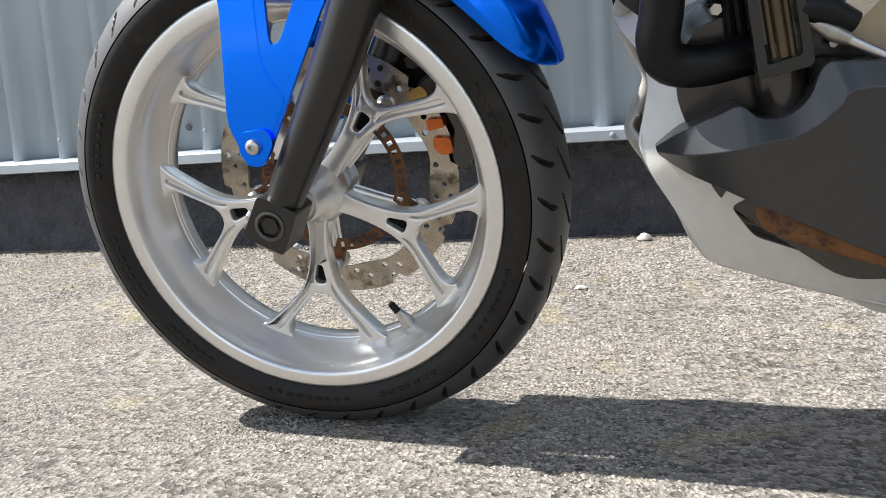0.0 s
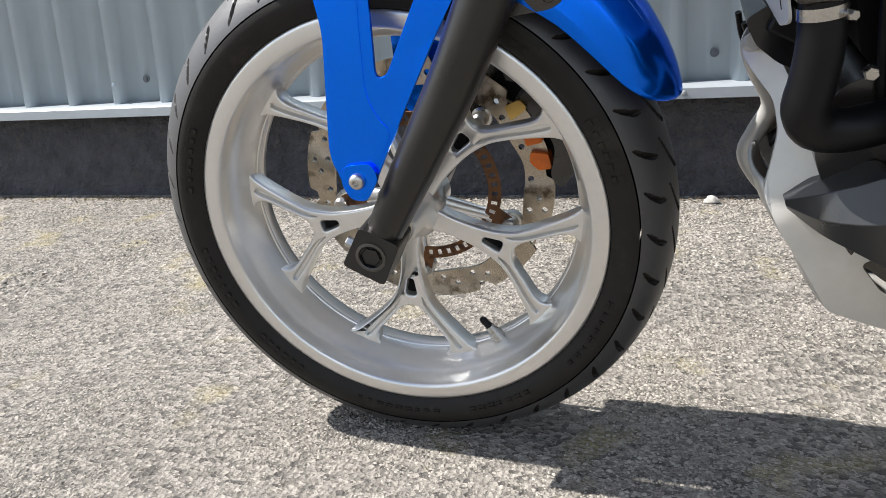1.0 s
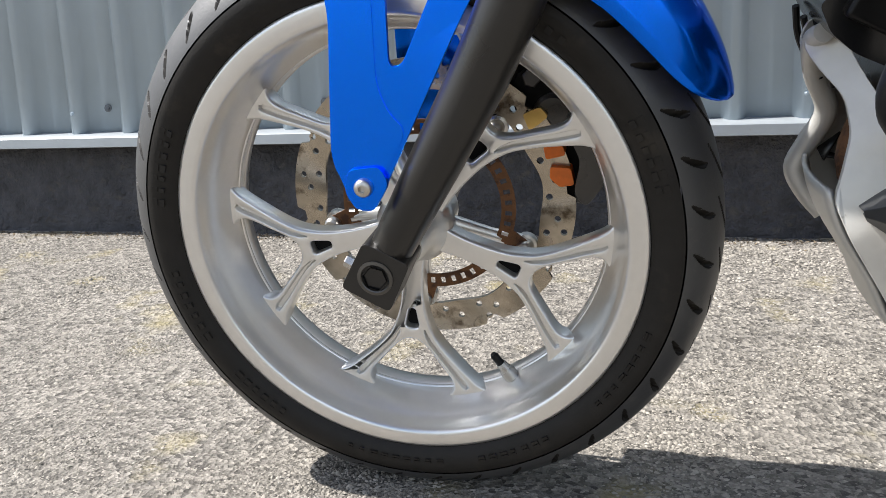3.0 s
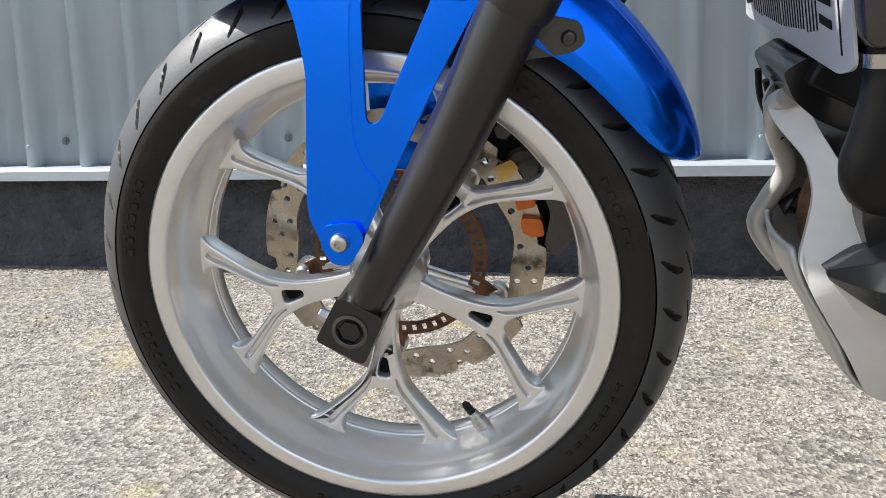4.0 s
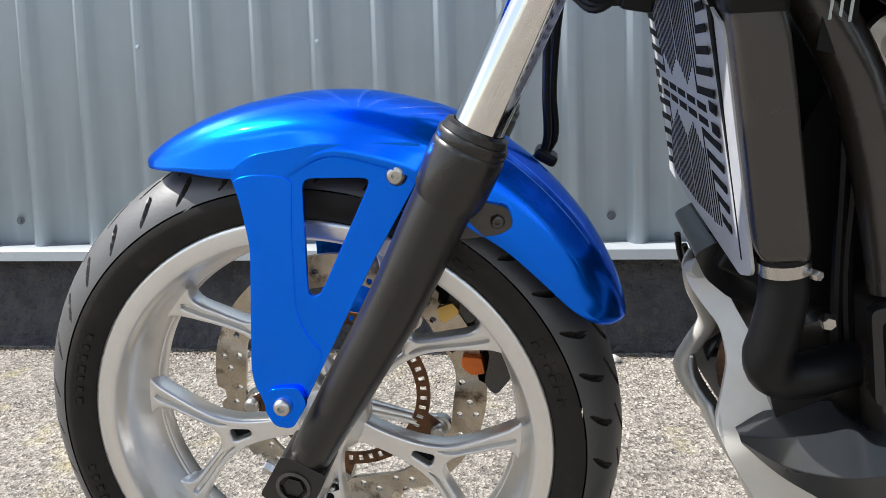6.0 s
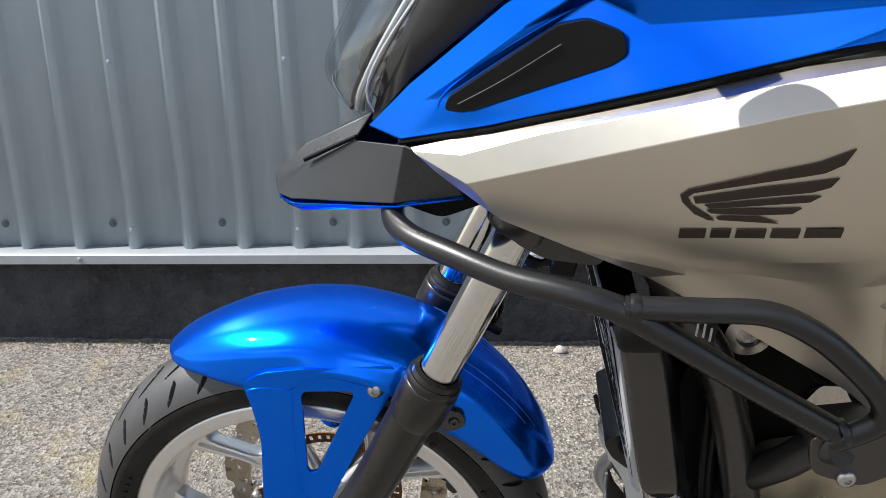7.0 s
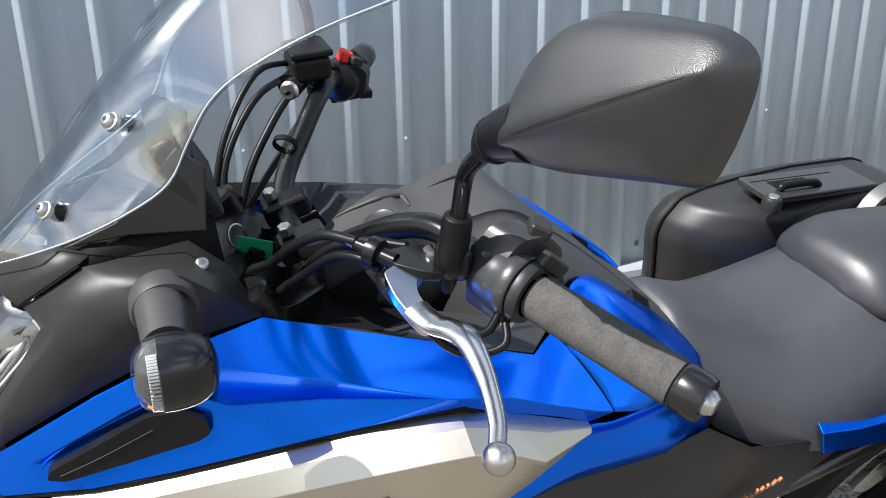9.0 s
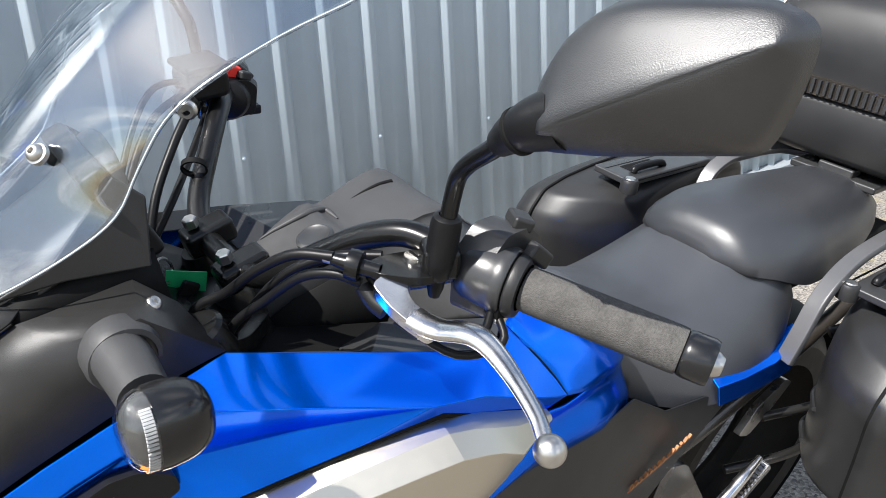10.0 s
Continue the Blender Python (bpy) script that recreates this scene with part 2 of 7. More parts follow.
def sweep(points, radius, seg=14, steps=5, smooth=True, section=None, up=(0, 1, 0)):
    """A tube, or a section [(across, along up)], along the points. radius: one, or one at each given point."""
    line = spline(points, steps) if smooth and len(points) > 2 else [Vector(q) for q in points]
    if isinstance(radius, (tuple, list)):
        n = len(points) - 1
        rad = []
        for i in range(len(line)):
            f = i / (len(line) - 1) * n
            k = min(int(f), n - 1)
            rad.append(radius[k] + (radius[k + 1] - radius[k]) * (f - k))
    else:
        rad = [radius] * len(line)
    bm = bmesh.new()
    rings = []
    side = None
    for i, c in enumerate(line):
        way = (line[min(i + 1, len(line) - 1)] - line[max(i - 1, 0)]).normalized()
        if side is None:
            side = way.cross(Vector(up))
            if side.length < 1e-4:
                side = way.cross(Vector((0, 0, 1)))
        side = (side - way * side.dot(way)).normalized()
        top = side.cross(way)
        if section:
            ring = [bm.verts.new(c + (side * u + top * v) * rad[i]) for u, v in section]
        else:
            ring = [bm.verts.new(c + (side * math.cos(a) + top * math.sin(a)) * rad[i]) for a in (2 * math.pi * k / seg for k in range(seg))]
        rings.append(ring)
    for a, b in zip(rings, rings[1:]):
        for k in range(len(a)):
            bm.faces.new((a[k], a[(k + 1) % len(a)], b[(k + 1) % len(a)], b[k]))
    bm.faces.new(rings[0][::-1]), bm.faces.new(rings[-1])
    return bm


def lathe(profile, centre=(0, 0, 0), axis=(0, 1, 0), seg=48, closed=False):
    """Turns a profile [(radius, along)] round an axis through centre."""
    ax = Vector(axis).normalized()
    u = ax.orthogonal().normalized()
    v = ax.cross(u)
    bm = bmesh.new()
    rings = []
    for r, h in profile:
        c = Vector(centre) + ax * h
        if r < 1e-6:
            rings.append([bm.verts.new(c)])
        else:
            rings.append([bm.verts.new(c + (u * math.cos(a) + v * math.sin(a)) * r) for a in (2 * math.pi * k / seg for k in range(seg))])
    pairs = list(zip(rings, rings[1:])) + ([(rings[-1], rings[0])] if closed else [])
    for a, b in pairs:
        for k in range(seg):
            q = [a[k % len(a)], a[(k + 1) % len(a)], b[(k + 1) % len(b)], b[k % len(b)]]
            q = list(dict.fromkeys(q))
            if len(q) > 2:
                bm.faces.new(q)
    return bm


def plate(outline, y0, y1, holes=(), warp=None):
    """A plate cut to an outline [(x, z)], with holes, from y0 to y1. warp moves each corner."""
    bm = bmesh.new()
    edges = []
    for loop in (outline, *holes):
        vs = [bm.verts.new((x, y0, z)) for x, z in loop]
        edges += [bm.edges.new((vs[i], vs[(i + 1) % len(vs)])) for i in range(len(vs))]
    bmesh.ops.triangle_fill(bm, use_beauty=True, use_dissolve=False, edges=edges)
    ret = bmesh.ops.extrude_face_region(bm, geom=bm.faces[:])
    for v in (g for g in ret["geom"] if isinstance(g, bmesh.types.BMVert)):
        v.co.y = y1
    if warp:
        for v in bm.verts:
            v.co = Vector(warp(v.co))
    return bm


def inset(loop, d):
    """The closed loop of 2D points moved inwards by d (outwards where d is negative)."""
    area = sum(a.x * b.y - b.x * a.y for a, b in zip(loop, loop[1:] + loop[:1]))
    turn = 1.0 if area > 0 else -1.0
    out = []
    for i, p in enumerate(loop):
        a, b = (p - loop[i - 1]), (loop[(i + 1) % len(loop)] - p)
        a, b = (a.normalized() if a.length > 1e-9 else b.normalized()), (b.normalized() if b.length > 1e-9 else a.normalized())
        t = (a + b).normalized() if (a + b).length > 1e-6 else a
        out.append(p + Vector((-t.y, t.x)) * turn * d)
    return out


def casting(outline, holes, channels, place):
    """A cast web: rounded rim, holes right through, sunk channels with sloping sides in its face."""
    bm = bmesh.new()
    def ring(loop, y):
        return [bm.verts.new((place(q)[0], y, place(q)[1])) for q in loop]
    def wall(rings):
        for a, b in zip(rings, rings[1:]):
            for i in range(len(a)):
                m = (i + 1) % len(a)
                bm.faces.new((a[i], a[m], b[m], b[i]))
    face = -0.0032
    rim = [ring(inset(outline, d), y) for d, y in ((0.0006, 0.0180), (0.0, 0.0150), (0.0, 0.0020), (0.0004, -0.0006), (0.0011, -0.0022), (0.0020, -0.0030), (0.0026, face))]
    wall(rim)
    edges = [bm.edges.get((a, b)) for a, b in zip(rim[-1], rim[-1][1:] + rim[-1][:1])]
    back = [bm.edges.get((a, b)) for a, b in zip(rim[0], rim[0][1:] + rim[0][:1])]
    for loop in holes:
        rings = [ring(inset(loop, d), y) for d, y in ((-0.0016, face), (-0.0008, -0.0026), (0.0, -0.0010), (0.0, 0.0180))]
        wall(rings)
        edges += [bm.edges.get((a, b)) for a, b in zip(rings[0], rings[0][1:] + rings[0][:1])]
        back += [bm.edges.get((a, b)) for a, b in zip(rings[-1], rings[-1][1:] + rings[-1][:1])]
    for loop in channels:
        rings = [ring(inset(loop, d), y) for d, y in ((-0.0006, face), (-0.0001, -0.0028), (0.0004, -0.0012), (0.0009, 0.0022), (0.0014, 0.0030))]
        wall(rings)
        edges += [bm.edges.get((a, b)) for a, b in zip(rings[0], rings[0][1:] + rings[0][:1])]
        bm.faces.new(rings[-1])
    bmesh.ops.triangle_fill(bm, use_beauty=True, use_dissolve=False, edges=edges)
    bmesh.ops.triangle_fill(bm, use_beauty=True, use_dissolve=False, edges=back)
    return bm


def rounded(points, r=0.01, n=4):
    """A closed outline with its corners rounded off."""
    out = []
    k = len(points)
    for i in range(k):
        a, b, c = Vector(points[i - 1]), Vector(points[i]), Vector(points[(i + 1) % k])
        p = b + (a - b).normalized() * min(r, (a - b).length * 0.45)
        q = b + (c - b).normalized() * min(r, (c - b).length * 0.45)
        for j in range(n + 1):
            t = j / n
            out.append(tuple(p * (1 - t) ** 2 + b * 2 * t * (1 - t) + q * t * t))
    return out


def ring_outline(cx, cz, r, n=12):
    return [(cx + r * math.cos(2 * math.pi * k / n), cz + r * math.sin(2 * math.pi * k / n)) for k in range(n)]


def faces_of(points, faces, thick=None):
    """A faceted skin from corners and faces."""
    bm = bmesh.new()
    vs = [bm.verts.new(p) for p in points]
    for f in faces:
        bm.faces.new([vs[i] for i in f])
    return bm


def skin(rows, steps=1, across=1, closed=False):
    """A sheet through rows of points, smoothed along each row (steps) and from row to row (across)."""
    rows = [spline(r, steps) if steps > 1 else [Vector(p) for p in r] for r in rows]
    if across > 1:
        cols = [spline([r[i] for r in rows], across) for i in range(len(rows[0]))]
        rows = [[c[j] for c in cols] for j in range(len(cols[0]))]
    bm = bmesh.new()
    vs = [[bm.verts.new(p) for p in r] for r in rows]
    for a, b in zip(vs, vs[1:]):
        for k in range(len(a) - (0 if closed else 1)):
            m = (k + 1) % len(a)
            bm.faces.new((a[k], a[m], b[m], b[k]))
    return bm, vs


def loft(rings, steps=1):
    """A solid through closed rings of equal counts, with its ends shut."""
    if steps > 1:
        cols = [spline([r[i] for r in rings], steps) for i in range(len(rings[0]))]
        rings = [[c[j] for c in cols] for j in range(len(cols[0]))]
    bm, vs = skin(rings, closed=True)
    bm.faces.new(vs[0][::-1]), bm.faces.new(vs[-1])
    return bm


def box(centre, size, turn=None, taper=1.0):
    bm = bmesh.new()
    bmesh.ops.create_cube(bm, size=1.0)
    for v in bm.verts:
        f = taper if v.co.z > 0 else 1.0
        v.co = Vector((v.co.x * size[0] * f, v.co.y * size[1] * f, v.co.z * size[2]))
        if turn:
            v.co = turn @ v.co
        v.co += Vector(centre)
    return bm


def flip(bm):
    """The mirror image across the bike's middle plane."""
    for v in bm.verts:
        v.co.y = -v.co.y
    return bm


def joined(*many):
    bm = bmesh.new()
    for one in many:
        me = bpy.data.meshes.new("join")
        one.to_mesh(me)
        one.free()
        bm.from_mesh(me)
        bpy.data.meshes.remove(me)
    return bm


def dome_bolt(at, r, axis=(0, -1, 0), high=0.5):
    """A button-head screw with a socket, standing out along axis."""
    h = r * high
    prof = [(r, 0.0), (r * 0.98, h * 0.35), (r * 0.8, h * 0.8), (r * 0.5, h), (r * 0.36, h), (r * 0.34, h * 0.3), (0, h * 0.3)]
    return lathe([(r, -r * 0.5)] + prof, at, axis, 18)


def hex_bolt(at, r, axis=(0, -1, 0), high=0.9):
    return lathe([(r, -r * 0.4), (r, r * high * 0.85), (r * 0.85, r * high), (0, r * high)], at, axis, 6)

# ---- ground, wall ----
def ground_z(x, y):
    """The yard is level under the bike, falls a little along the wall and rises to its foot."""
    rise = max(0.0, min(y, 1.6) - 0.12)
    return -0.02 * max(-2.5, min(2.5, x)) + 0.1 * (rise - 0.05 * (1 - math.exp(-rise / 0.05))) + 0.004


def ground_material():
    m = bpy.data.materials.new("worn asphalt")
    m.use_nodes = True
    n, l = m.node_tree.nodes, m.node_tree.links
    b = n["Principled BSDF"]
    b.inputs["Roughness"].default_value = 0.9
    b.inputs["Specular IOR Level"].default_value = 0.25
    co = n.new("ShaderNodeTexCoord")
    cells, spots, wide, moss = n.new("ShaderNodeTexVoronoi"), n.new("ShaderNodeTexNoise"), n.new("ShaderNodeTexNoise"), n.new("ShaderNodeTexNoise")
    cells.inputs["Scale"].default_value = 120
    for t, s, d in ((spots, 260, 6), (wide, 3.0, 5), (moss, 7.0, 7)):
        t.inputs["Scale"].default_value, t.inputs["Detail"].default_value = s, d
    for t in (cells, spots, wide, moss):
        l.new(co.outputs["Object"], t.inputs["Vector"])
    shade = n.new("ShaderNodeSeparateColor")
    l.new(cells.outputs["Color"], shade.inputs[0])
    ramp = n.new("ShaderNodeValToRGB")
    e = ramp.color_ramp.elements
    e[0].color, e[1].color = (0.084, 0.077, 0.069, 1), (0.315, 0.289, 0.254, 1)
    l.new(shade.outputs[0], ramp.inputs["Fac"])
    grain = n.new("ShaderNodeMix")
    grain.data_type, grain.blend_type = "RGBA", "OVERLAY"
    grain.inputs["Factor"].default_value = 0.5
    l.new(ramp.outputs["Color"], grain.inputs["A"]), l.new(spots.outputs["Fac"], grain.inputs["B"])
    broad = n.new("ShaderNodeMapRange")
    broad.inputs["From Min"].default_value, broad.inputs["From Max"].default_value = 0.3, 0.7
    broad.inputs["To Min"].default_value, broad.inputs["To Max"].default_value = 0.86, 1.12
    l.new(wide.outputs["Fac"], broad.inputs["Value"])
    mul = n.new("ShaderNodeMix")
    mul.data_type, mul.blend_type = "RGBA", "MULTIPLY"
    mul.inputs["Factor"].default_value = 1
    l.new(grain.outputs["Result"], mul.inputs["A"]), l.new(broad.outputs[0], mul.inputs["B"])
    mr = n.new("ShaderNodeValToRGB")
    mr.color_ramp.elements[0].position, mr.color_ramp.elements[1].position = 0.58, 0.74
    mr.color_ramp.elements[1].color = (0.5, 0.5, 0.5, 1)
    l.new(moss.outputs["Fac"], mr.inputs["Fac"])
    tint = n.new("ShaderNodeMix")
    tint.data_type = "RGBA"
    tint.inputs["B"].default_value = (0.36, 0.30, 0.13, 1)
    l.new(mr.outputs["Color"], tint.inputs["Factor"]), l.new(mul.outputs["Result"], tint.inputs["A"])
    l.new(tint.outputs["Result"], b.inputs["Base Color"])
    bp = n.new("ShaderNodeBump")
    bp.inputs["Strength"].default_value, bp.inputs["Distance"].default_value = 0.9, 0.005
    hs = n.new("ShaderNodeMath")
    hs.operation = "ADD"
    l.new(cells.outputs["Distance"], hs.inputs[0]), l.new(spots.outputs["Fac"], hs.inputs[1])
    l.new(hs.outputs[0], bp.inputs["Height"]), l.new(bp.outputs["Normal"], b.inputs["Normal"])
    return m


ASPHALT = ground_material()
CHIPS = material("stone chippings", (0.254, 0.233, 0.203), 0.9, 0, vary=0.2, scale=160, island=0.46, spec=0.12,
                 wear=(0.34, 0.30, 0.16), wear_at=0.68, wear_scale=9)


def build_ground():
    xs = [-400, -60, -12] + [-4 + 0.1 * i for i in range(91)] + [14, 60, 400]
    ys = [-400, -60, -8, -3, -2] + [-1.5 + 0.06 * i for i in range(46)] + [1.22, 1.6, 8, 60, 400]
    bm = bmesh.new()
    vs = [[bm.verts.new((x, y, ground_z(x, y) + 0.0025 * noise.noise(Vector((x * 5, y * 5, 0))))) for x in xs] for y in ys]
    for a, b in zip(vs, vs[1:]):
        for k in range(len(xs) - 1):
            bm.faces.new((a[k], a[k + 1], b[k + 1], b[k]))
    tagged(mesh_part("ground", bm, ASPHALT), "worn pale asphalt yard with exposed chippings", "ground", kind="structure")
    # exposed chippings, bedded in the surface
    rng = np.random.default_rng(5)
    verts, faces = [], []
    shape = np.array([(1, 0, 0), (0.45, 0.85, 0.1), (-0.6, 0.75, 0), (-1, -0.1, 0.1), (-0.4, -0.9, 0), (0.6, -0.7, 0.05),
                      (0.35, 0.1, 0.8), (-0.35, 0.2, 0.75), (-0.05, -0.4, 0.85)])
    tri = [(0, 1, 6), (1, 2, 7), (1, 7, 6), (2, 3, 7), (3, 4, 8), (3, 8, 7), (4, 5, 8), (5, 0, 6), (5, 6, 8), (6, 7, 8)]
    def strew(x0, x1, y0, y1, each, size):
        for x in np.arange(x0, x1, each):
            for y in np.arange(y0, y1, each):
                px, py = x + rng.uniform(-0.5, 0.5) * each, y + rng.uniform(-0.5, 0.5) * each
                s = size * rng.choice([0.6, 0.8, 1.0, 1.0, 1.3, 1.7]) * rng.uniform(0.8, 1.2)
                a, k = rng.uniform(0, 6.28), rng.uniform(0.6, 1.0)
                c, d = math.cos(a), math.sin(a)
                base = len(verts)
                tilt = rng.uniform(-0.35, 0.35, 2)
                z0 = ground_z(px, py) - 0.0012
                for u, v, w in shape * rng.uniform(0.78, 1.2, (9, 3)):
                    u, v = u * s, v * s * k
                    verts.append((px + c * u - d * v, py + d * u + c * v, z0 + w * s * 0.60 + tilt[0] * u + tilt[1] * v))
                faces.extend((i + base, j + base, m + base) for i, j, m in tri)
    strew(-0.95, 0.85, -0.42, 0.5, 0.0047, 0.0024)
    strew(-1.5, 1.1, 0.5, 1.08, 0.0075, 0.0034)
    strew(-1.5, -0.95, -0.1, 0.5, 0.012, 0.0054)
    me = bpy.data.meshes.new("chippings")
    me.from_pydata(verts, [], faces)
    me.materials.append(CHIPS)
    tagged(new("chippings", me), "pale angular stone chippings bedded in asphalt", "gravel", kind="stuff")


SCREWGREY = material("weathered screw zinc", (0.13, 0.14, 0.15), 0.5, 0.3, vary=0.2, scale=200)
PITCH, RIB0 = 0.1545, 0.451
WALL_Y = 1.10


def foot_z(x):
    return 0.372 - 0.0167 * max(-3, min(3, x))


def build_wall():
    # profiled sheet: narrow ribs stand out from wide pans
    prof = []
    k0, k1 = -26, 44
    for k in range(k0, k1):
        x = RIB0 + k * PITCH
        prof += [(x - 0.001, 0.0), (x + 0.0025, -0.0045), (x + 0.0150, -0.0200), (x + 0.0180, -0.0226), (x + 0.0215, -0.0240), (x + 0.033, -0.0240), (x + 0.040, -0.0210), (x + 0.056, -0.0015), (x + 0.060, 0.0),
                 (x + 0.098, 0.0), (x + 0.102, -0.0008), (x + 0.111, -0.0008), (x + 0.115, 0.0)]
    bm = bmesh.new()
    lo = [bm.verts.new((x, WALL_Y + y, foot_z(x))) for x, y in prof]
    mid = [bm.verts.new((x, WALL_Y + y, 1.6)) for x, y in prof]
    hi = [bm.verts.new((x, WALL_Y + y, 3.6)) for x, y in prof]
    for a, b in ((lo, mid), (mid, hi)):
        for i in range(len(a) - 1):
            bm.faces.new((a[i], a[i + 1], b[i + 1], b[i]))
    wall = tagged(mesh_part("wall_cladding", bm, CLADDING, solid=0.0012, sharp=13), "grey profiled steel cladding with upright ribs", "wall", kind="structure")
    backing = joined(box((1.84, WALL_Y + 0.16, 1.96), (10.9, 0.24, 3.28)))
    tagged(mesh_part("wall_core", backing, DEEP), "dark core behind the steel cladding", "wall", kind="structure")
    # screws: grey ones in the pans, small pale ones on the ribs
    for k in range(-12, 14):
        x = RIB0 + k * PITCH
        if k % 2 == 1:
            p = (x + 0.120, WALL_Y, foot_z(x) + 0.066)
            mesh_part("screw", joined(lathe([(0.0105, 0), (0.0105, 0.0025), (0, 0.0025)], p, (0, -1, 0), 14), hex_bolt(p, 0.006, high=1.0)), SCREWGREY, wall, "dull grey hexagon screw with a washer")
        if k % 3 == 1:
            for z in (foot_z(x) + 0.055, foot_z(x) + 0.505):
                p = (x + 0.026, WALL_Y - 0.0244, z)
                mesh_part("screw", joined(lathe([(0.006, 0), (0.006, 0.0015), (0, 0.0015)], p, (0, -1, 0), 12), hex_bolt(p, 0.0038, high=1.0)), CLADDING, wall, "small grey screw")
    # flashing: a sloping ledge with a turned-down lip
    bm = bmesh.new()
    rows = []
    for x in (-3.6, -3, -2, -1, 0, 1, 2, 3, 7.27):
        z = foot_z(x)
        rows.append([(x, WALL_Y + 0.03, z + 0.012), (x, WALL_Y - 0.052, z - 0.006), (x, WALL_Y - 0.056, z - 0.010), (x, WALL_Y - 0.057, z - 0.034), (x, WALL_Y - 0.045, z - 0.036), (x, WALL_Y + 0.03, z - 0.03)])
    bm, _ = skin(rows)
    trim = tagged(mesh_part("trim", bm, FLASHING, solid=0.0015), "pale grey sheet metal flashing with drip edge", "flashing", kind="structure")
    for x in (-0.9, 0.345, 1.3):
        mesh_part("rivet", lathe([(0.007, 0), (0.006, 0.003), (0.003, 0.0045), (0, 0.0045)], (x, WALL_Y - 0.0565, foot_z(x) - 0.021), (0, -1, 0), 12), FLASHING, trim)
    # plinth, roughly tarred, with a bulging foot
    rows = []
    n = 1100
    for j in range(30):
        f = j / 29
        row = []
        for i in range(n):
            x = -3.6 + 10.85 * i / (n - 1)
            low = max(0.0, 0.45 - f) / 0.45
            q = noise.fractal(Vector((x * 9, f * 2.6, 3)), 1.0, 2.0, 6)
            q2 = noise.fractal(Vector((x * 40, f * 12, 7)), 1.0, 2.0, 4)
            d = 0.010 * low + 0.012 * q * (0.3 + low) + 0.0035 * q2
            row.append((x, WALL_Y + 0.012 - d, ground_z(x, 1.1) - 0.02 + f * (foot_z(x) - ground_z(x, 1.1) + 0.01)))
        rows.append(row)
    bm, _ = skin(rows)
    tagged(mesh_part("wall_base", bm, PLINTH, solid=0.004, sharp=60), "rough black tarred concrete plinth", "plinth", kind="structure")
    # grit and leaf litter along the foot
    rng = random.Random(3)
    many = []
    bm = bmesh.new()
    for i in range(2600):
        x = rng.uniform(-1.7, 1.6)
        y = WALL_Y - 0.014 - abs(rng.gauss(0, 0.030))
        s = rng.uniform(0.002, 0.006)
        c = Vector((x, y, ground_z(x, y) + s * 0.4))
        vs = [bm.verts.new(c + Vector((rng.uniform(-1, 1), rng.uniform(-1, 1), rng.uniform(-0.5, 0.6))) * s) for _ in range(4)]
        for f in ((0, 1, 2), (0, 2, 3), (0, 3, 1), (1, 3, 2)):
            bm.faces.new([vs[q] for q in f])
    litter = material("brown grit", (0.15, 0.115, 0.075), 0.9, island=0.6, vary=0.2)
    tagged(mesh_part("grit", bm, litter), "brown grit and leaf litter along the plinth", "litter", kind="stuff")


def build_stone(at, size, label, seed):
    bm = bmesh.new()
    bmesh.ops.create_icosphere(bm, subdivisions=3, radius=1.0)
    for v in bm.verts:
        d = 1 + 0.28 * noise.fractal(v.co * 1.1 + Vector((seed, 0, 0)), 1.0, 2.0, 4)
        v.co = Vector((v.co.x * size[0], v.co.y * size[1], max(v.co.z, -0.35) * size[2])) * d + Vector(at)
    return tagged(mesh_part("stone", bm, STONE), label, "stone")


build_ground()
build_wall()
build_stone((0.41, 1.035, ground_z(0.41, 1.035) + 0.006), (0.017, 0.013, 0.013), "pale rounded stone lying by the plinth", 2)
build_stone((-0.52, 1.045, ground_z(-0.52, 1.045) + 0.004), (0.026, 0.016, 0.010), "flat chipped grey stone beside the plinth", 5)
build_stone((-1.02, 0.175, ground_z(-1.02, 0.175) - 0.004), (0.07, 0.022, 0.009), "flat pale stone flush with the asphalt", 8)
build_stone((0.27, 0.62, ground_z(0.27, 0.62) + 0.002), (0.012, 0.010, 0.005), "small flat stone on the asphalt", 9)

# ---- motorcycle: front end ----
LEAN_POSE = pose(0, 0, 0.004, 0, 0, -2.65) @ pose(0, 0, 0, 12.97)
bike = tagged(new("motorcycle"), "blue and silver touring motorcycle leaning on its stand", "motorcycle")
bike.matrix_world = LEAN_POSE
HUB = Vector((0, 0, 0.30))


def on_wheel(r, deg, y):
    a = radians(deg)
    return Vector((r * math.cos(a), y, HUB.z + r * math.sin(a)))


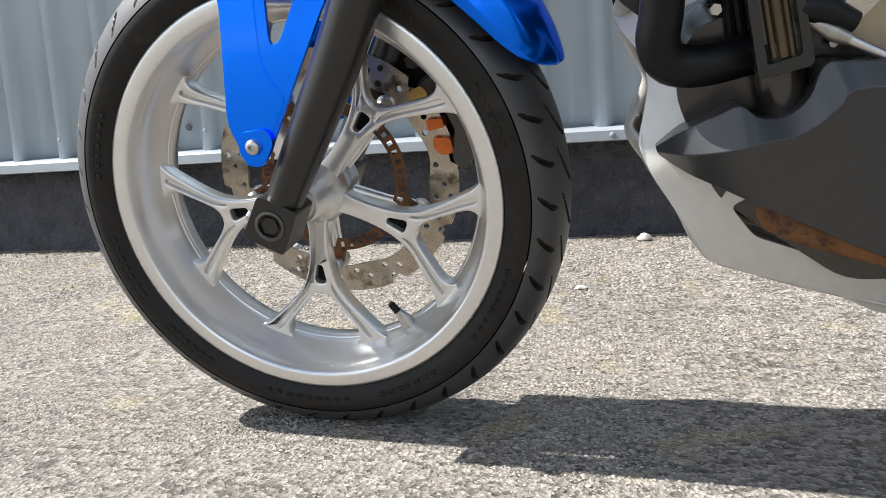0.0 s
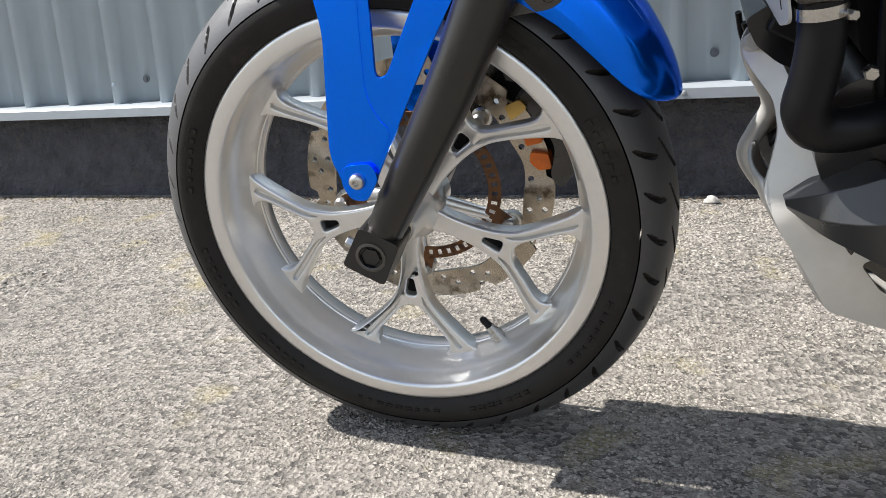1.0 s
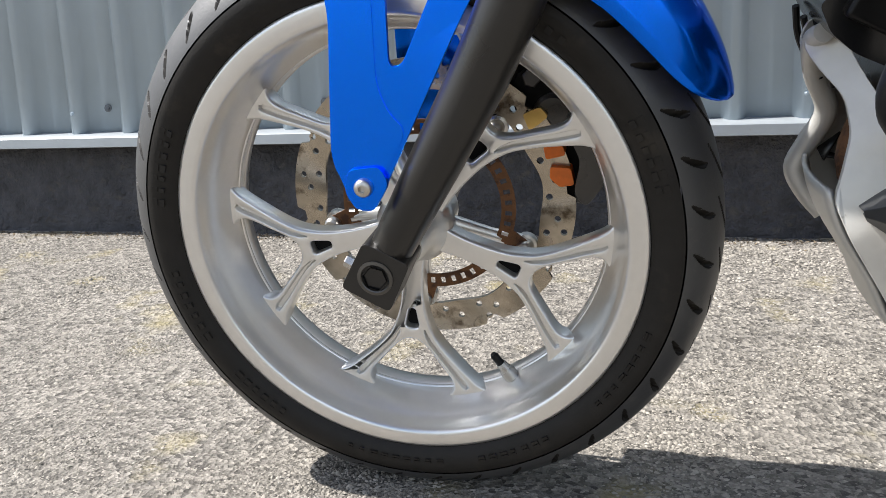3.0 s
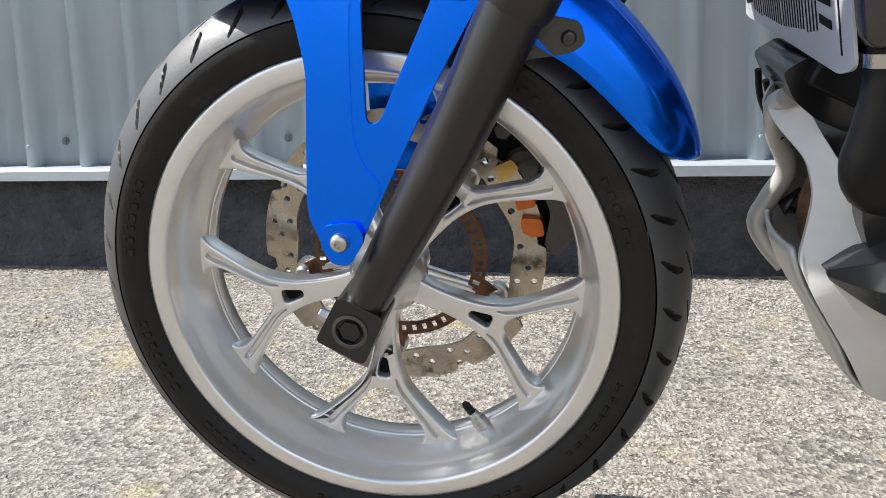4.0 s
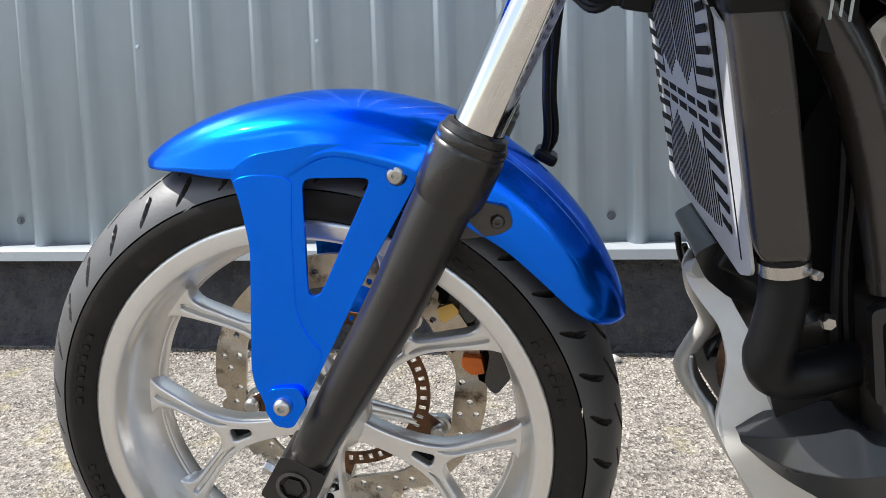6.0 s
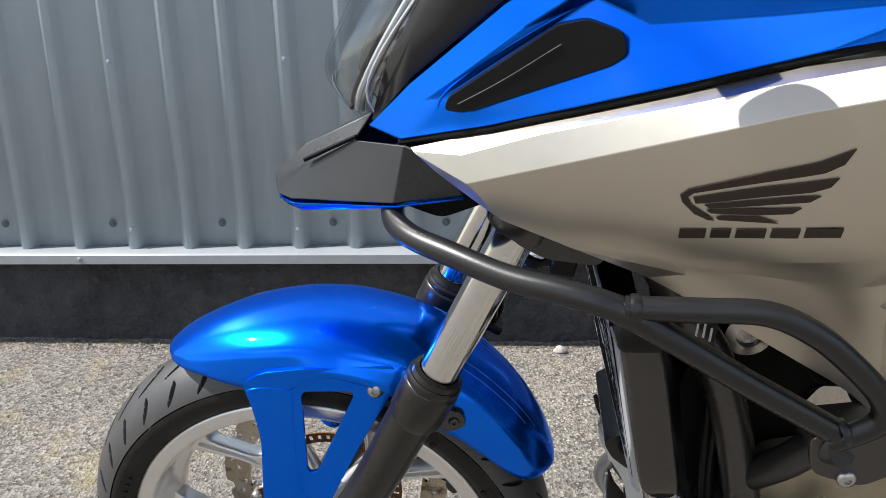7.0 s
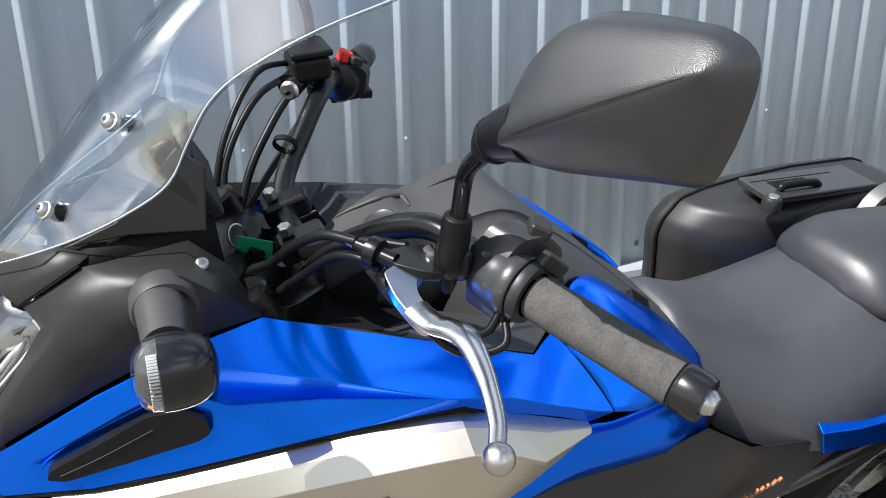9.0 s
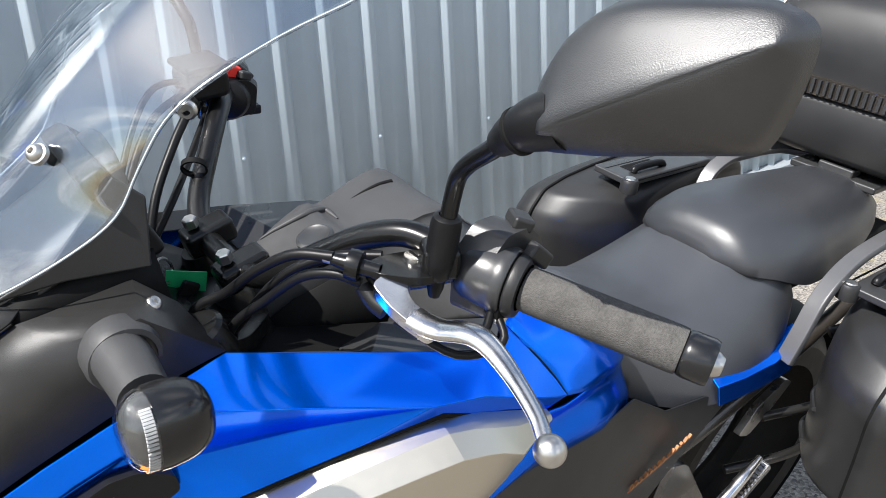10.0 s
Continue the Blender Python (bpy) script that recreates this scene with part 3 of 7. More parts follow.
def build_tyre(parent):
    # crown with cut tread grooves
    n = 2000
    period = 2 * math.pi / 38
    cuts = ((0.0, 0.003, 0.0290, 0.14, 0.0028), (0.5, 0.036, 0.0535, 0.060, 0.0030))
    cols = np.array([[-0.0600 * math.sin((1 - 2 * i / 128) * math.pi / 2 * 0.98)] for i in range(129)]).ravel()
    skip = 13
    cols = cols[skip:-skip]
    ang = np.arange(n) * 2 * math.pi / n
    A, Y = np.meshgrid(ang, cols, indexing="ij")
    deep = np.zeros_like(A)
    for sgn in (-1, 1):
        for off, y0, y1, run, wide in cuts:
            f = (Y * sgn - y0) / (y1 - y0)
            line = off * period + run * f * f + (0.25 * period if sgn > 0 else 0)
            d = (A - line) % period
            d = np.minimum(d, period - d) * 0.29
            w = wide * np.clip(1 - np.abs(2 * f - 1) ** 4, 0, 1)
            deep = np.maximum(deep, np.where((f > 0) & (f < 1), np.clip((w - d) / 0.0007 + 0.5, 0, 1), 0))
    R = 0.2375 + np.sqrt(np.maximum(0.0, 0.0625 ** 2 - Y * Y)) - 0.0070 * deep
    co = np.stack((R * np.cos(A), Y, HUB.z + R * np.sin(A)), -1).reshape(-1, 3)
    m = len(cols)
    k = np.arange(n)[:, None] * m
    k2 = ((np.arange(n) + 1) % n)[:, None] * m
    i = np.arange(m - 1)[None, :]
    quads = np.stack((k + i, k + i + 1, k2 + i + 1, k2 + i), -1).reshape(-1, 4)
    # shade inside the grooves is put in as faces of the darker rubber
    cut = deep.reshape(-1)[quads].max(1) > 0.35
    edge_r, edge_y = 0.2375 + math.sqrt(0.0625 ** 2 - cols[0] ** 2), cols[0]
    walls = [(0.232, -0.0455), (0.236, -0.0515), (0.246, -0.0575), (0.252, -0.0588), (0.258, -0.0584), (edge_r - 0.0015, edge_y)]
    side = [(r, y) for r, y in walls]
    far = [(r, -y) for r, y in walls]
    tyre = mesh_part("tyre", joined(lathe(side, HUB, seg=180), lathe(far, HUB, seg=180)), RUBBER, parent, "black tyre side wall, brown with road dirt", sharp=60)
    me = bpy.data.meshes.new("tread")
    me.from_pydata(co.tolist(), [], quads.tolist())
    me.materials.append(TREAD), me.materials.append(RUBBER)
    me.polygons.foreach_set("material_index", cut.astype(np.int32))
    me.polygons.foreach_set("use_smooth", [True] * len(quads))
    me.set_sharp_from_angle(angle=radians(40))
    tread = new("tread", me)
    tread.parent, tread["label"] = parent, "dusty grey tread cut with slanting grooves"
    # raised marks on the side wall, too faint to read
    rng = random.Random(4)
    for start, count, high in ((186, 7, 0.011), (216, 6, 0.011), (250, 9, 0.004), (284, 7, 0.006), (318, 8, 0.005), (12, 6, 0.011), (150, 7, 0.011), (48, 6, 0.012)):
        for i in range(count):
            a0 = start + i * 2.9
            w = rng.uniform(1.0, 2.0)
            for q0, q1 in ((0, 0.35), (0.65, 1.0)):
                r0, r1 = 0.2445 - high * 0.1 + high * q0, 0.2445 + high * q1
                y = -0.0585
                bm = bmesh.new()
                c = [on_wheel(r0, a0, y), on_wheel(r0, a0 + w, y), on_wheel(r1, a0 + w, y), on_wheel(r1, a0, y)]
                front = [bm.verts.new(p + Vector((0, -0.0007, 0))) for p in c]
                back = [bm.verts.new(p + Vector((0, 0.002, 0))) for p in c]
                bm.faces.new(front)
                for k in range(4):
                    bm.faces.new((front[k], front[(k + 1) % 4], back[(k + 1) % 4], back[k]))
                mesh_part("sidewall_mark", bm, RUBBER, tyre, "raised black side wall mark")


def build_wheel():
    rim = [(0.2325, -0.0460), (0.2335, -0.0490), (0.2322, -0.0507), (0.2295, -0.0515), (0.2190, -0.0515), (0.2160, -0.0508), (0.2142, -0.0490), (0.2133, -0.0455), (0.2127, -0.0400), (0.2119, -0.0345),
           (0.2106, -0.0300), (0.2085, -0.0262), (0.2055, -0.0205), (0.2025, -0.0110), (0.2000, -0.0032), (0.1984, 0.0008), (0.1972, 0.0050), (0.1966, 0.0090), (0.1955, 0.0096), (0.1949, 0.0108), (0.1951, 0.0122),
           (0.1956, 0.0130), (0.1948, 0.0140), (0.1938, 0.0160), (0.1940, 0.0200), (0.1950, 0.0300), (0.2040, 0.0380), (0.2120, 0.0460), (0.2300, 0.0490), (0.2330, 0.0480), (0.2325, 0.0440), (0.2150, 0.0400), (0.2080, 0.0200),
           (0.2080, -0.0200), (0.2150, -0.0400)]
    wheel = mesh_part("front_wheel", lathe(rim, HUB, seg=160, closed=True), ALLOY, bike, "silver cast alloy front wheel with forked spokes", sharp=50)
    build_tyre(wheel)
    mesh_part("hub", lathe([(0.0, -0.05), (0.022, -0.05), (0.024, -0.046), (0.026, -0.02), (0.034, -0.008), (0.040, 0.004), (0.040, 0.02), (0.032, 0.034), (0.034, 0.062), (0.028, 0.066), (0.0, 0.066)], HUB), ALLOY, wheel)
    # forked spokes: one casting each, its edges rounded, with a sunk channel along each arm and a pocket in the fork
    stem = [(0.026, 0.0150), (0.044, 0.0122), (0.062, 0.0116), (0.080, 0.0126), (0.096, 0.0148), (0.110, 0.0188), (0.124, 0.0246), (0.1365, 0.0335), (0.1480, 0.0438), (0.1590, 0.0548), (0.1690, 0.0652), (0.1755, 0.0728), (0.1800, 0.0815), (0.1812, 0.0905), (0.1800, 0.0985)]
    crotch = [(0.2010, 0.0350), (0.1945, 0.0425), (0.1870, 0.0468), (0.1785, 0.0460), (0.1690, 0.0402), (0.1600, 0.0330), (0.1510, 0.0262), (0.1425, 0.0195), (0.1355, 0.0128), (0.1315, 0.0062), (0.1304, 0.0)]
    def smooth(line):
        return [Vector((q.x, q.y)) for q in spline([(u, v, 0) for u, v in line], 3)]
    half = smooth(stem) + smooth(crotch)[:-1]
    outline = half + [Vector((0.1304, 0.0))] + [Vector((q.x, -q.y)) for q in half[::-1]]
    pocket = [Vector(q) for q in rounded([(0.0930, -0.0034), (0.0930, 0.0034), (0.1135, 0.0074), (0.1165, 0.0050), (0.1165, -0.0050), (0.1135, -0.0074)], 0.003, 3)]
    run = [(0.1842, 0.0632, 0.0024), (0.1815, 0.0602, 0.0034), (0.1765, 0.0562, 0.0036), (0.1670, 0.0490, 0.0034), (0.1560, 0.0396, 0.0031), (0.1450, 0.0302, 0.0028), (0.1340, 0.0214, 0.0025), (0.1240, 0.0160, 0.0018), (0.1170, 0.0138, 0.0008)]
    one, other = [], []
    for i, (u, v, w) in enumerate(run):
        a, b = Vector(run[max(i - 1, 0)][:2]), Vector(run[min(i + 1, len(run) - 1)][:2])
        t = (b - a).normalized()
        one.append(Vector((u, v)) + Vector((-t.y, t.x)) * w)
        other.append(Vector((u, v)) - Vector((-t.y, t.x)) * w)
    channel = one + other[::-1]
    channels = [channel, [Vector((q.x, -q.y)) for q in channel]]
    for k in range(5):
        mid = radians(47.2 + 72 * k)
        c, d = math.cos(mid), math.sin(mid)
        def turned(p):
            return (p[0] * c - p[1] * d, HUB.z + p[0] * d + p[1] * c)
        spoke = mesh_part("spoke", casting(outline, [pocket], channels, turned), ALLOY, wheel, sharp=55)
        # black plate plugs the pocket and stands in for its shade
        mesh_part("pocket_shade", plate([turned(q) for q in pocket], 0.0080, 0.0165), DEEP, spoke, "black plate painting the shade in the spoke pocket")
    # valve
    p = on_wheel(0.1935, 297.0, 0.004)
    inward = (HUB - p).normalized()
    inward = (inward + Vector((0, -0.25, 0))).normalized()
    mesh_part("valve_stem", lathe([(0.0085, -0.004), (0.0085, 0.004), (0.006, 0.012), (0.0055, 0.020), (0, 0.020)], p, inward, 16), STEEL, wheel, "dusty metal valve stem")
    mesh_part("valve_cap", lathe([(0.0043, 0.019), (0.0045, 0.031), (0.003, 0.034), (0, 0.034)], p, inward, 14), PLASTIC, wheel, "black valve cap")
    return wheel


def build_brake():
    y0, y1 = 0.0725, 0.0775
    # petal disc with drilled holes
    out, inn = [], []
    for k in range(180):
        a = 2 * k
        ph = (a * 10 / 360) % 1
        r = 0.1585 if ph < 0.80 else 0.1500
        out.append(on_wheel(r, a + 9, 0))
        inn.append(on_wheel(0.1235 + 0.002 * math.sin(radians(a * 10)), a, 0))
    holes = [[(p.x, p.z) for p in inn]]
    for k in range(20):
        for r, da in ((0.1310, 2), (0.1400, 9.5), (0.1490, 4)):
            if (k + int(r * 1000)) % 5 == 4 and r > 0.145:
                continue
            c = on_wheel(r, k * 18 + da, 0)
            holes.append(ring_outline(c.x, c.z, 0.0038, 10))
    disc = mesh_part("brake_disc", plate([(p.x, p.z) for p in out], y0, y1, holes), DISC, bike, "drilled steel petal brake disc, heat stained")
    # rusty sensor ring with square windows and five feet
    wins = []
    n = 46
    for k in range(n):
        a = 360 / n * k
        wins.append([(p.x, p.z) for p in (on_wheel(0.0850, a, 0), on_wheel(0.0850, a + 3.6, 0), on_wheel(0.0925, a + 3.4, 0), on_wheel(0.0925, a + 0.2, 0))])
    ring = [on_wheel(0.0965, 4 * k, 0) for k in range(90)]
    inner = [on_wheel(0.0810, 4 * k, 0) for k in range(90)]
    mesh_part("sensor_ring", plate([(p.x, p.z) for p in ring], 0.0605, 0.0625, [[(p.x, p.z) for p in inner]] + wins), RUST, disc, "rusty toothed sensor ring")
    for k in range(5):
        a = 46 + 72 * k
        foot = [(p.x, p.z) for p in (on_wheel(0.094, a - 9, 0), on_wheel(0.094, a + 9, 0), on_wheel(0.118, a + 4, 0), on_wheel(0.118, a - 4, 0))]
        mesh_part("ring_foot", plate(rounded(foot, 0.003), 0.061, 0.0635), RUST, disc)
        c = on_wheel(0.1145, a, 0.058)
        mesh_part("disc_bolt", joined(lathe([(0.0095, 0.022), (0.0095, 0.0), (0.0085, -0.004), (0.006, -0.006), (0, -0.006)], c, (0, 1, 0), 18), lathe([(0.0125, 0.022), (0.0125, 0.012), (0.0095, 0.011)], c, (0, 1, 0), 18)), STEEL, disc, "dull steel disc bolt")
        arm = [on_wheel(0.03, a - 4, 0.05), on_wheel(0.075, a - 2, 0.066), on_wheel(0.114, a, 0.074)]
        mesh_part("disc_carrier", sweep(arm, (0.010, 0.008, 0.011), seg=10), ALLOY, disc)
    # caliper, behind the disc's rear edge
    out = rounded([(0.098, 0.432), (0.128, 0.446), (0.160, 0.420), (0.186, 0.365), (0.190, 0.330), (0.172, 0.300), (0.146, 0.300), (0.128, 0.335), (0.110, 0.372), (0.096, 0.400)], 0.012)
    cal = mesh_part("brake_caliper", plate(out, 0.083, 0.118), DEEP, bike, "black two-piston brake caliper with orange pads", bevel=0.004)
    mesh_part("caliper_bridge", plate(rounded([(0.158, 0.40), (0.186, 0.358), (0.190, 0.325), (0.170, 0.300), (0.158, 0.315), (0.166, 0.35), (0.150, 0.388)], 0.008), 0.050, 0.084), FRAME, cal, bevel=0.003)
    for x, z, r in ((0.165, 0.303, 0.009), (0.118, 0.430, 0.010)):
        mesh_part("caliper_bolt", hex_bolt((x, 0.083, z), r), FRAME, cal)
    mesh_part("piston_housing", lathe([(0.021, 0.02), (0.021, -0.006), (0.017, -0.010), (0, -0.010)], (0.138, 0.085, 0.392), seg=20), FRAME, cal)
    for pts in ([(0.128, 0.362), (0.148, 0.362), (0.150, 0.352), (0.130, 0.348)], [(0.134, 0.340), (0.155, 0.338), (0.158, 0.320), (0.143, 0.318), (0.133, 0.328)]):
        mesh_part("brake_pad", plate(rounded(pts, 0.003), 0.064, 0.0835), ORANGE, cal, "bright orange brake pad backing")
    mesh_part("pad_spring", plate(rounded([(0.108, 0.395), (0.126, 0.402), (0.134, 0.392), (0.124, 0.384), (0.114, 0.378)], 0.003), 0.068, 0.074), material("brass", (0.62, 0.42, 0.14), 0.3, 1.0), cal, "brass pad spring")


FORK_Y = 0.098


def build_fork():
    for side in (-1, 1):
        y = FORK_Y * side
        low = [(-0.015, y, 0.274), (0.010, y, 0.320), (0.055, y, 0.393), (0.102, y, 0.470), (0.140, y, 0.542), (0.172, y, 0.600)]
        sec = [(math.cos(a), math.sin(a)) for a in (2 * math.pi * k / 22 for k in range(22))]
        leg = mesh_part("fork_leg", sweep(low, (0.0180, 0.0195, 0.0226, 0.0246, 0.0257, 0.0264), section=sec, steps=4), FORK, bike, "black fork leg, scuffed satin paint", bevel=0.002)
        way = Vector((0.17, 0, 0.335)).normalized()
        top = Vector((0.172, y, 0.600))
        mesh_part("fork_seal", lathe([(0.0262, -0.046), (0.0292, -0.038), (0.0302, -0.020), (0.0303, 0.000), (0.0296, 0.003), (0.0288, 0.004), (0.0296, 0.006), (0.0296, 0.011), (0.0286, 0.013), (0.0272, 0.0135), (0.0262, 0.019), (0.0215, 0.021), (0.0205, 0.010)], top, way, 32), FORK, leg, "black rubber dust seal")
        mesh_part("stanchion", lathe([(0.0203, 0.0), (0.0203, 0.40)], top, way, 36), CHROME, leg, "chromed fork tube")
        mesh_part("fork_clamp", lathe([(0.0225, 0.20), (0.032, 0.20), (0.033, 0.205), (0.033, 0.245), (0.030, 0.25), (0.0225, 0.25)], top, way, 28), FRAME, leg)
        # axle lug with pinch slot
        lug = rounded([(-0.037, 0.288), (0.006, 0.264), (0.030, 0.310), (-0.010, 0.332)], 0.006)
        lo, hi = sorted((side * 0.072, side * 0.1180))
        mesh_part("axle_lug", plate(lug, lo, hi), FORK, leg, bevel=0.004)
        if side < 0:
            c = (-0.003, -0.1180, 0.298)
            mesh_part("axle", joined(lathe([(0.0165, 0.0), (0.0165, 0.0012), (0.0135, 0.0020), (0.0125, 0.0010)], c, (0, -1, 0), 30), lathe([(0.0125, 0.0012), (0.0120, -0.003), (0.0075, -0.003), (0.0075, -0.010), (0, -0.010)], c, (0, -1, 0), 6)), material("blackened steel", (0.10, 0.095, 0.088), 0.38, 0.8, vary=0.2), leg, "hexagon axle end, worn")
            mesh_part("axle_socket", lathe([(0.0112, 0.0022), (0.0100, -0.002), (0, -0.002)], c, (0, -1, 0), 6), DEEP, leg)
            mesh_part("pinch_bolt", hex_bolt((-0.030, -0.094, 0.300), 0.0062, (-0.85, 0, 0.5), 1.6), STEEL, leg, "bright pinch bolt")
    mesh_part("axle_spindle", lathe([(0.010, -0.11), (0.010, 0.12), (0, 0.12)], HUB, seg=20), STEEL, bike)
    mesh_part("axle_spacer", lathe([(0.017, -0.072), (0.019, -0.060), (0.019, -0.045)], HUB, seg=24), STEEL, bike)
    lower = plate(rounded([(0.262, 0.800), (0.300, 0.812), (0.345, 0.780), (0.335, 0.752), (0.285, 0.760), (0.256, 0.778)], 0.01), -0.125, 0.125)
    for dy, x1 in ((0.0, 0.262), (0.012, 0.270)):
        hose = [(0.243 + dy, 0.066 + dy, 0.760), (0.234 + 0.7 * dy, 0.072 + dy, 0.680), (0.231 + 0.5 * dy, 0.076 + dy, 0.620), (0.230 + 0.6 * dy, 0.080 + dy, 0.570), (0.212, 0.084 + dy, 0.545), (0.185, 0.090, 0.500), (0.165, 0.094, 0.450)]
        mesh_part("brake_hose", sweep(hose, 0.0042, seg=10), PLASTIC, bike, "black rubber brake hose")
    mesh_part("hose_clip", box((0.229, 0.084, 0.556), (0.024, 0.030, 0.012), Matrix.Rotation(radians(30), 3, "Y")), PLASTIC, bike, "black hose clip", bevel=0.004)
    mesh_part("steering_yoke", lower, FRAME, bike, bevel=0.004)
    plug = mesh_part("wiring_plug", box((0.308, -0.030, 0.711), (0.026, 0.026, 0.032), Matrix.Rotation(radians(12), 3, "Y")), PLASTIC, bike, "black wiring plug", bevel=0.003)
    mesh_part("plug_latch", box((0.304, -0.045, 0.716), (0.014, 0.006, 0.012), Matrix.Rotation(radians(12), 3, "Y")), PLASTIC, plug, bevel=0.001)
    for k in range(3):
        mesh_part("wire", sweep([(0.256, -0.010 + 0.006 * k, 0.722 - 0.006 * k), (0.274, -0.024, 0.706 - 0.004 * k), (0.300, -0.030, 0.704 + 0.004 * k), (0.335, -0.030, 0.712 + 0.004 * k), (0.362, -0.02, 0.724)], 0.0036, seg=8), PLASTIC, plug, "black rubber-sleeved wire")


def fender_row(deg, r, half, edge):
    """A cross-section of the front mudguard: a domed crown, a soft shoulder, and a side falling to the edge."""
    fall = min(0.019, 0.48 * (r - edge))
    side = r - fall - edge
    near = [(0.0, r), (0.22, r - fall * 0.05), (0.45, r - fall * 0.20), (0.64, r - fall * 0.48), (0.76, r - fall * 0.80), (0.825, r - fall * 1.03), (0.862, r - fall - side * 0.18),
            (0.90, r - fall - side * 0.40), (0.95, r - fall - side * 0.72), (1.0, edge)]
    row = [on_wheel(h, deg, -half * f) for f, h in near[::-1]]
    return row + [on_wheel(h, deg, half * f) for f, h in near[1:]]


PALELINE = material("pale blue rib line", (0.10, 0.30, 0.68), 0.35, 0.2)


def build_fender():
    rows = [fender_row(*q) for q in ((117.3, 0.3215, 0.010, 0.3185), (116.2, 0.3235, 0.026, 0.3140), (114.2, 0.3255, 0.040, 0.3090), (111, 0.3280, 0.053, 0.3030), (107, 0.3305, 0.063, 0.2960), (102.5, 0.3330, 0.072, 0.2875), (97, 0.3355, 0.079, 0.2810), (91, 0.3385, 0.083, 0.2785), (87, 0.3410, 0.0845, 0.2795), (84, 0.3425, 0.085, 0.2900), (80.5, 0.3445, 0.085, 0.3010),
                                     (76, 0.3465, 0.085, 0.3040), (67, 0.3495, 0.084, 0.3030), (61, 0.3495, 0.082, 0.2920), (55, 0.349, 0.080, 0.2850), (47, 0.3455, 0.077, 0.2875), (38, 0.3415, 0.073, 0.2890), (31, 0.337, 0.066, 0.2930), (26.5, 0.333, 0.056, 0.3010), (23.8, 0.3295, 0.040, 0.3110), (22.4, 0.327, 0.022, 0.3200))]
    bm, _ = skin(rows, across=3)
    tree = BVHTree.FromBMesh(bm)
    def on_crown(deg, y):
        top = on_wheel(0.45, deg, y)
        hit = tree.ray_cast(top, (Vector((0, y, HUB.z)) - top).normalized())[0]
        return (hit or on_wheel(0.345, deg, y)) + (top - Vector((0, y, HUB.z))).normalized() * 0.0001
    fender = mesh_part("front_mudguard", bm, BLUE, bike, "glossy metallic blue front mudguard with side struts", solid=0.0028, sharp=50)
    def outwards(side):
        def f(p):
            out = 0.0795 + 0.034 * max(0.0, min(1.0, (0.595 - p.z) / 0.23)) - 0.010 * max(0, (p.x - 0.06) / 0.07)
            return (p.x, side * (out + p.y), p.z)
        return f
    outline = rounded([(-0.036, 0.586), (-0.0285, 0.566), (-0.0215, 0.522), (-0.0255, 0.472), (-0.0305, 0.408), (-0.017, 0.370), (-0.004, 0.361), (0.010, 0.368), (0.020, 0.388), (0.051, 0.444), (0.086, 0.508), (0.127, 0.574), (0.132, 0.604), (0.040, 0.607), (-0.015, 0.600)], 0.010)
    window = rounded([(0.029, 0.579), (0.088, 0.577), (0.038, 0.479), (0.0265, 0.478)], 0.009)
    proud = rounded([(-0.034, 0.580), (-0.0285, 0.566), (-0.0215, 0.522), (-0.0255, 0.472), (-0.0305, 0.408), (-0.0235, 0.386), (0.017, 0.390), (0.0385, 0.428), (0.024, 0.442), (0.0150, 0.466), (0.0165, 0.530), (0.0190, 0.565), (0.021, 0.580), (-0.012, 0.584)], 0.012)
    for side in (-1, 1):
        mesh_part("strut", plate(outline, -0.003, 0.002, [window], outwards(side)), BLUE, fender, bevel=0.0018)
        mesh_part("strut_blade", plate(proud, -0.001, 0.0029, (), outwards(side)), BLUE, fender, bevel=0.0008)
        boss = rounded([(-0.014, 0.398), (0.014, 0.400), (0.021, 0.385), (0.006, 0.362), (-0.010, 0.364), (-0.019, 0.380)], 0.006)
        mesh_part("boss", plate(boss, 0.003, 0.0085, (), outwards(side)), BLUE, fender, bevel=0.002)
        c1, c2 = (-0.001, side * 0.1215, 0.383), (0.109, side * 0.079, 0.578)
        for c, r in ((c1, 0.0082), (c2, 0.0092)):
            mesh_part("mudguard_bolt", dome_bolt(c, r, (0, side, 0), 0.62), STEEL, fender, "dull steel button-head bolt")
        mesh_part("bracket", plate(rounded([(0.150, 0.520), (0.168, 0.556), (0.200, 0.548), (0.2045, 0.531), (0.192, 0.524)], 0.006), *sorted((side * 0.060, side * 0.0785))), FRAME, fender, "black fork bracket", bevel=0.002)
        mesh_part("bracket_bolt", dome_bolt((0.191, side * 0.0785, 0.536), 0.0062, (0, side, 0)), FRAME, fender)
    # moulded ribs on the crown
    for k, (a0, a1, s0) in enumerate(((62, 40, 0.052), (60, 37, 0.042), (58, 34, 0.032), (57, 32, 0.022), (60, 37, -0.042), (58, 34, -0.030))):
        pts = [on_crown(a0 + (a1 - a0) * f, s0 * (1 - 0.1 * f)) for f in (0, 0.2, 0.4, 0.6, 0.8, 1)]
        mesh_part("rib", sweep(pts, 0.0004, seg=6), PALELINE, fender)


wheel = build_wheel()
build_brake()
build_fork()
build_fender()

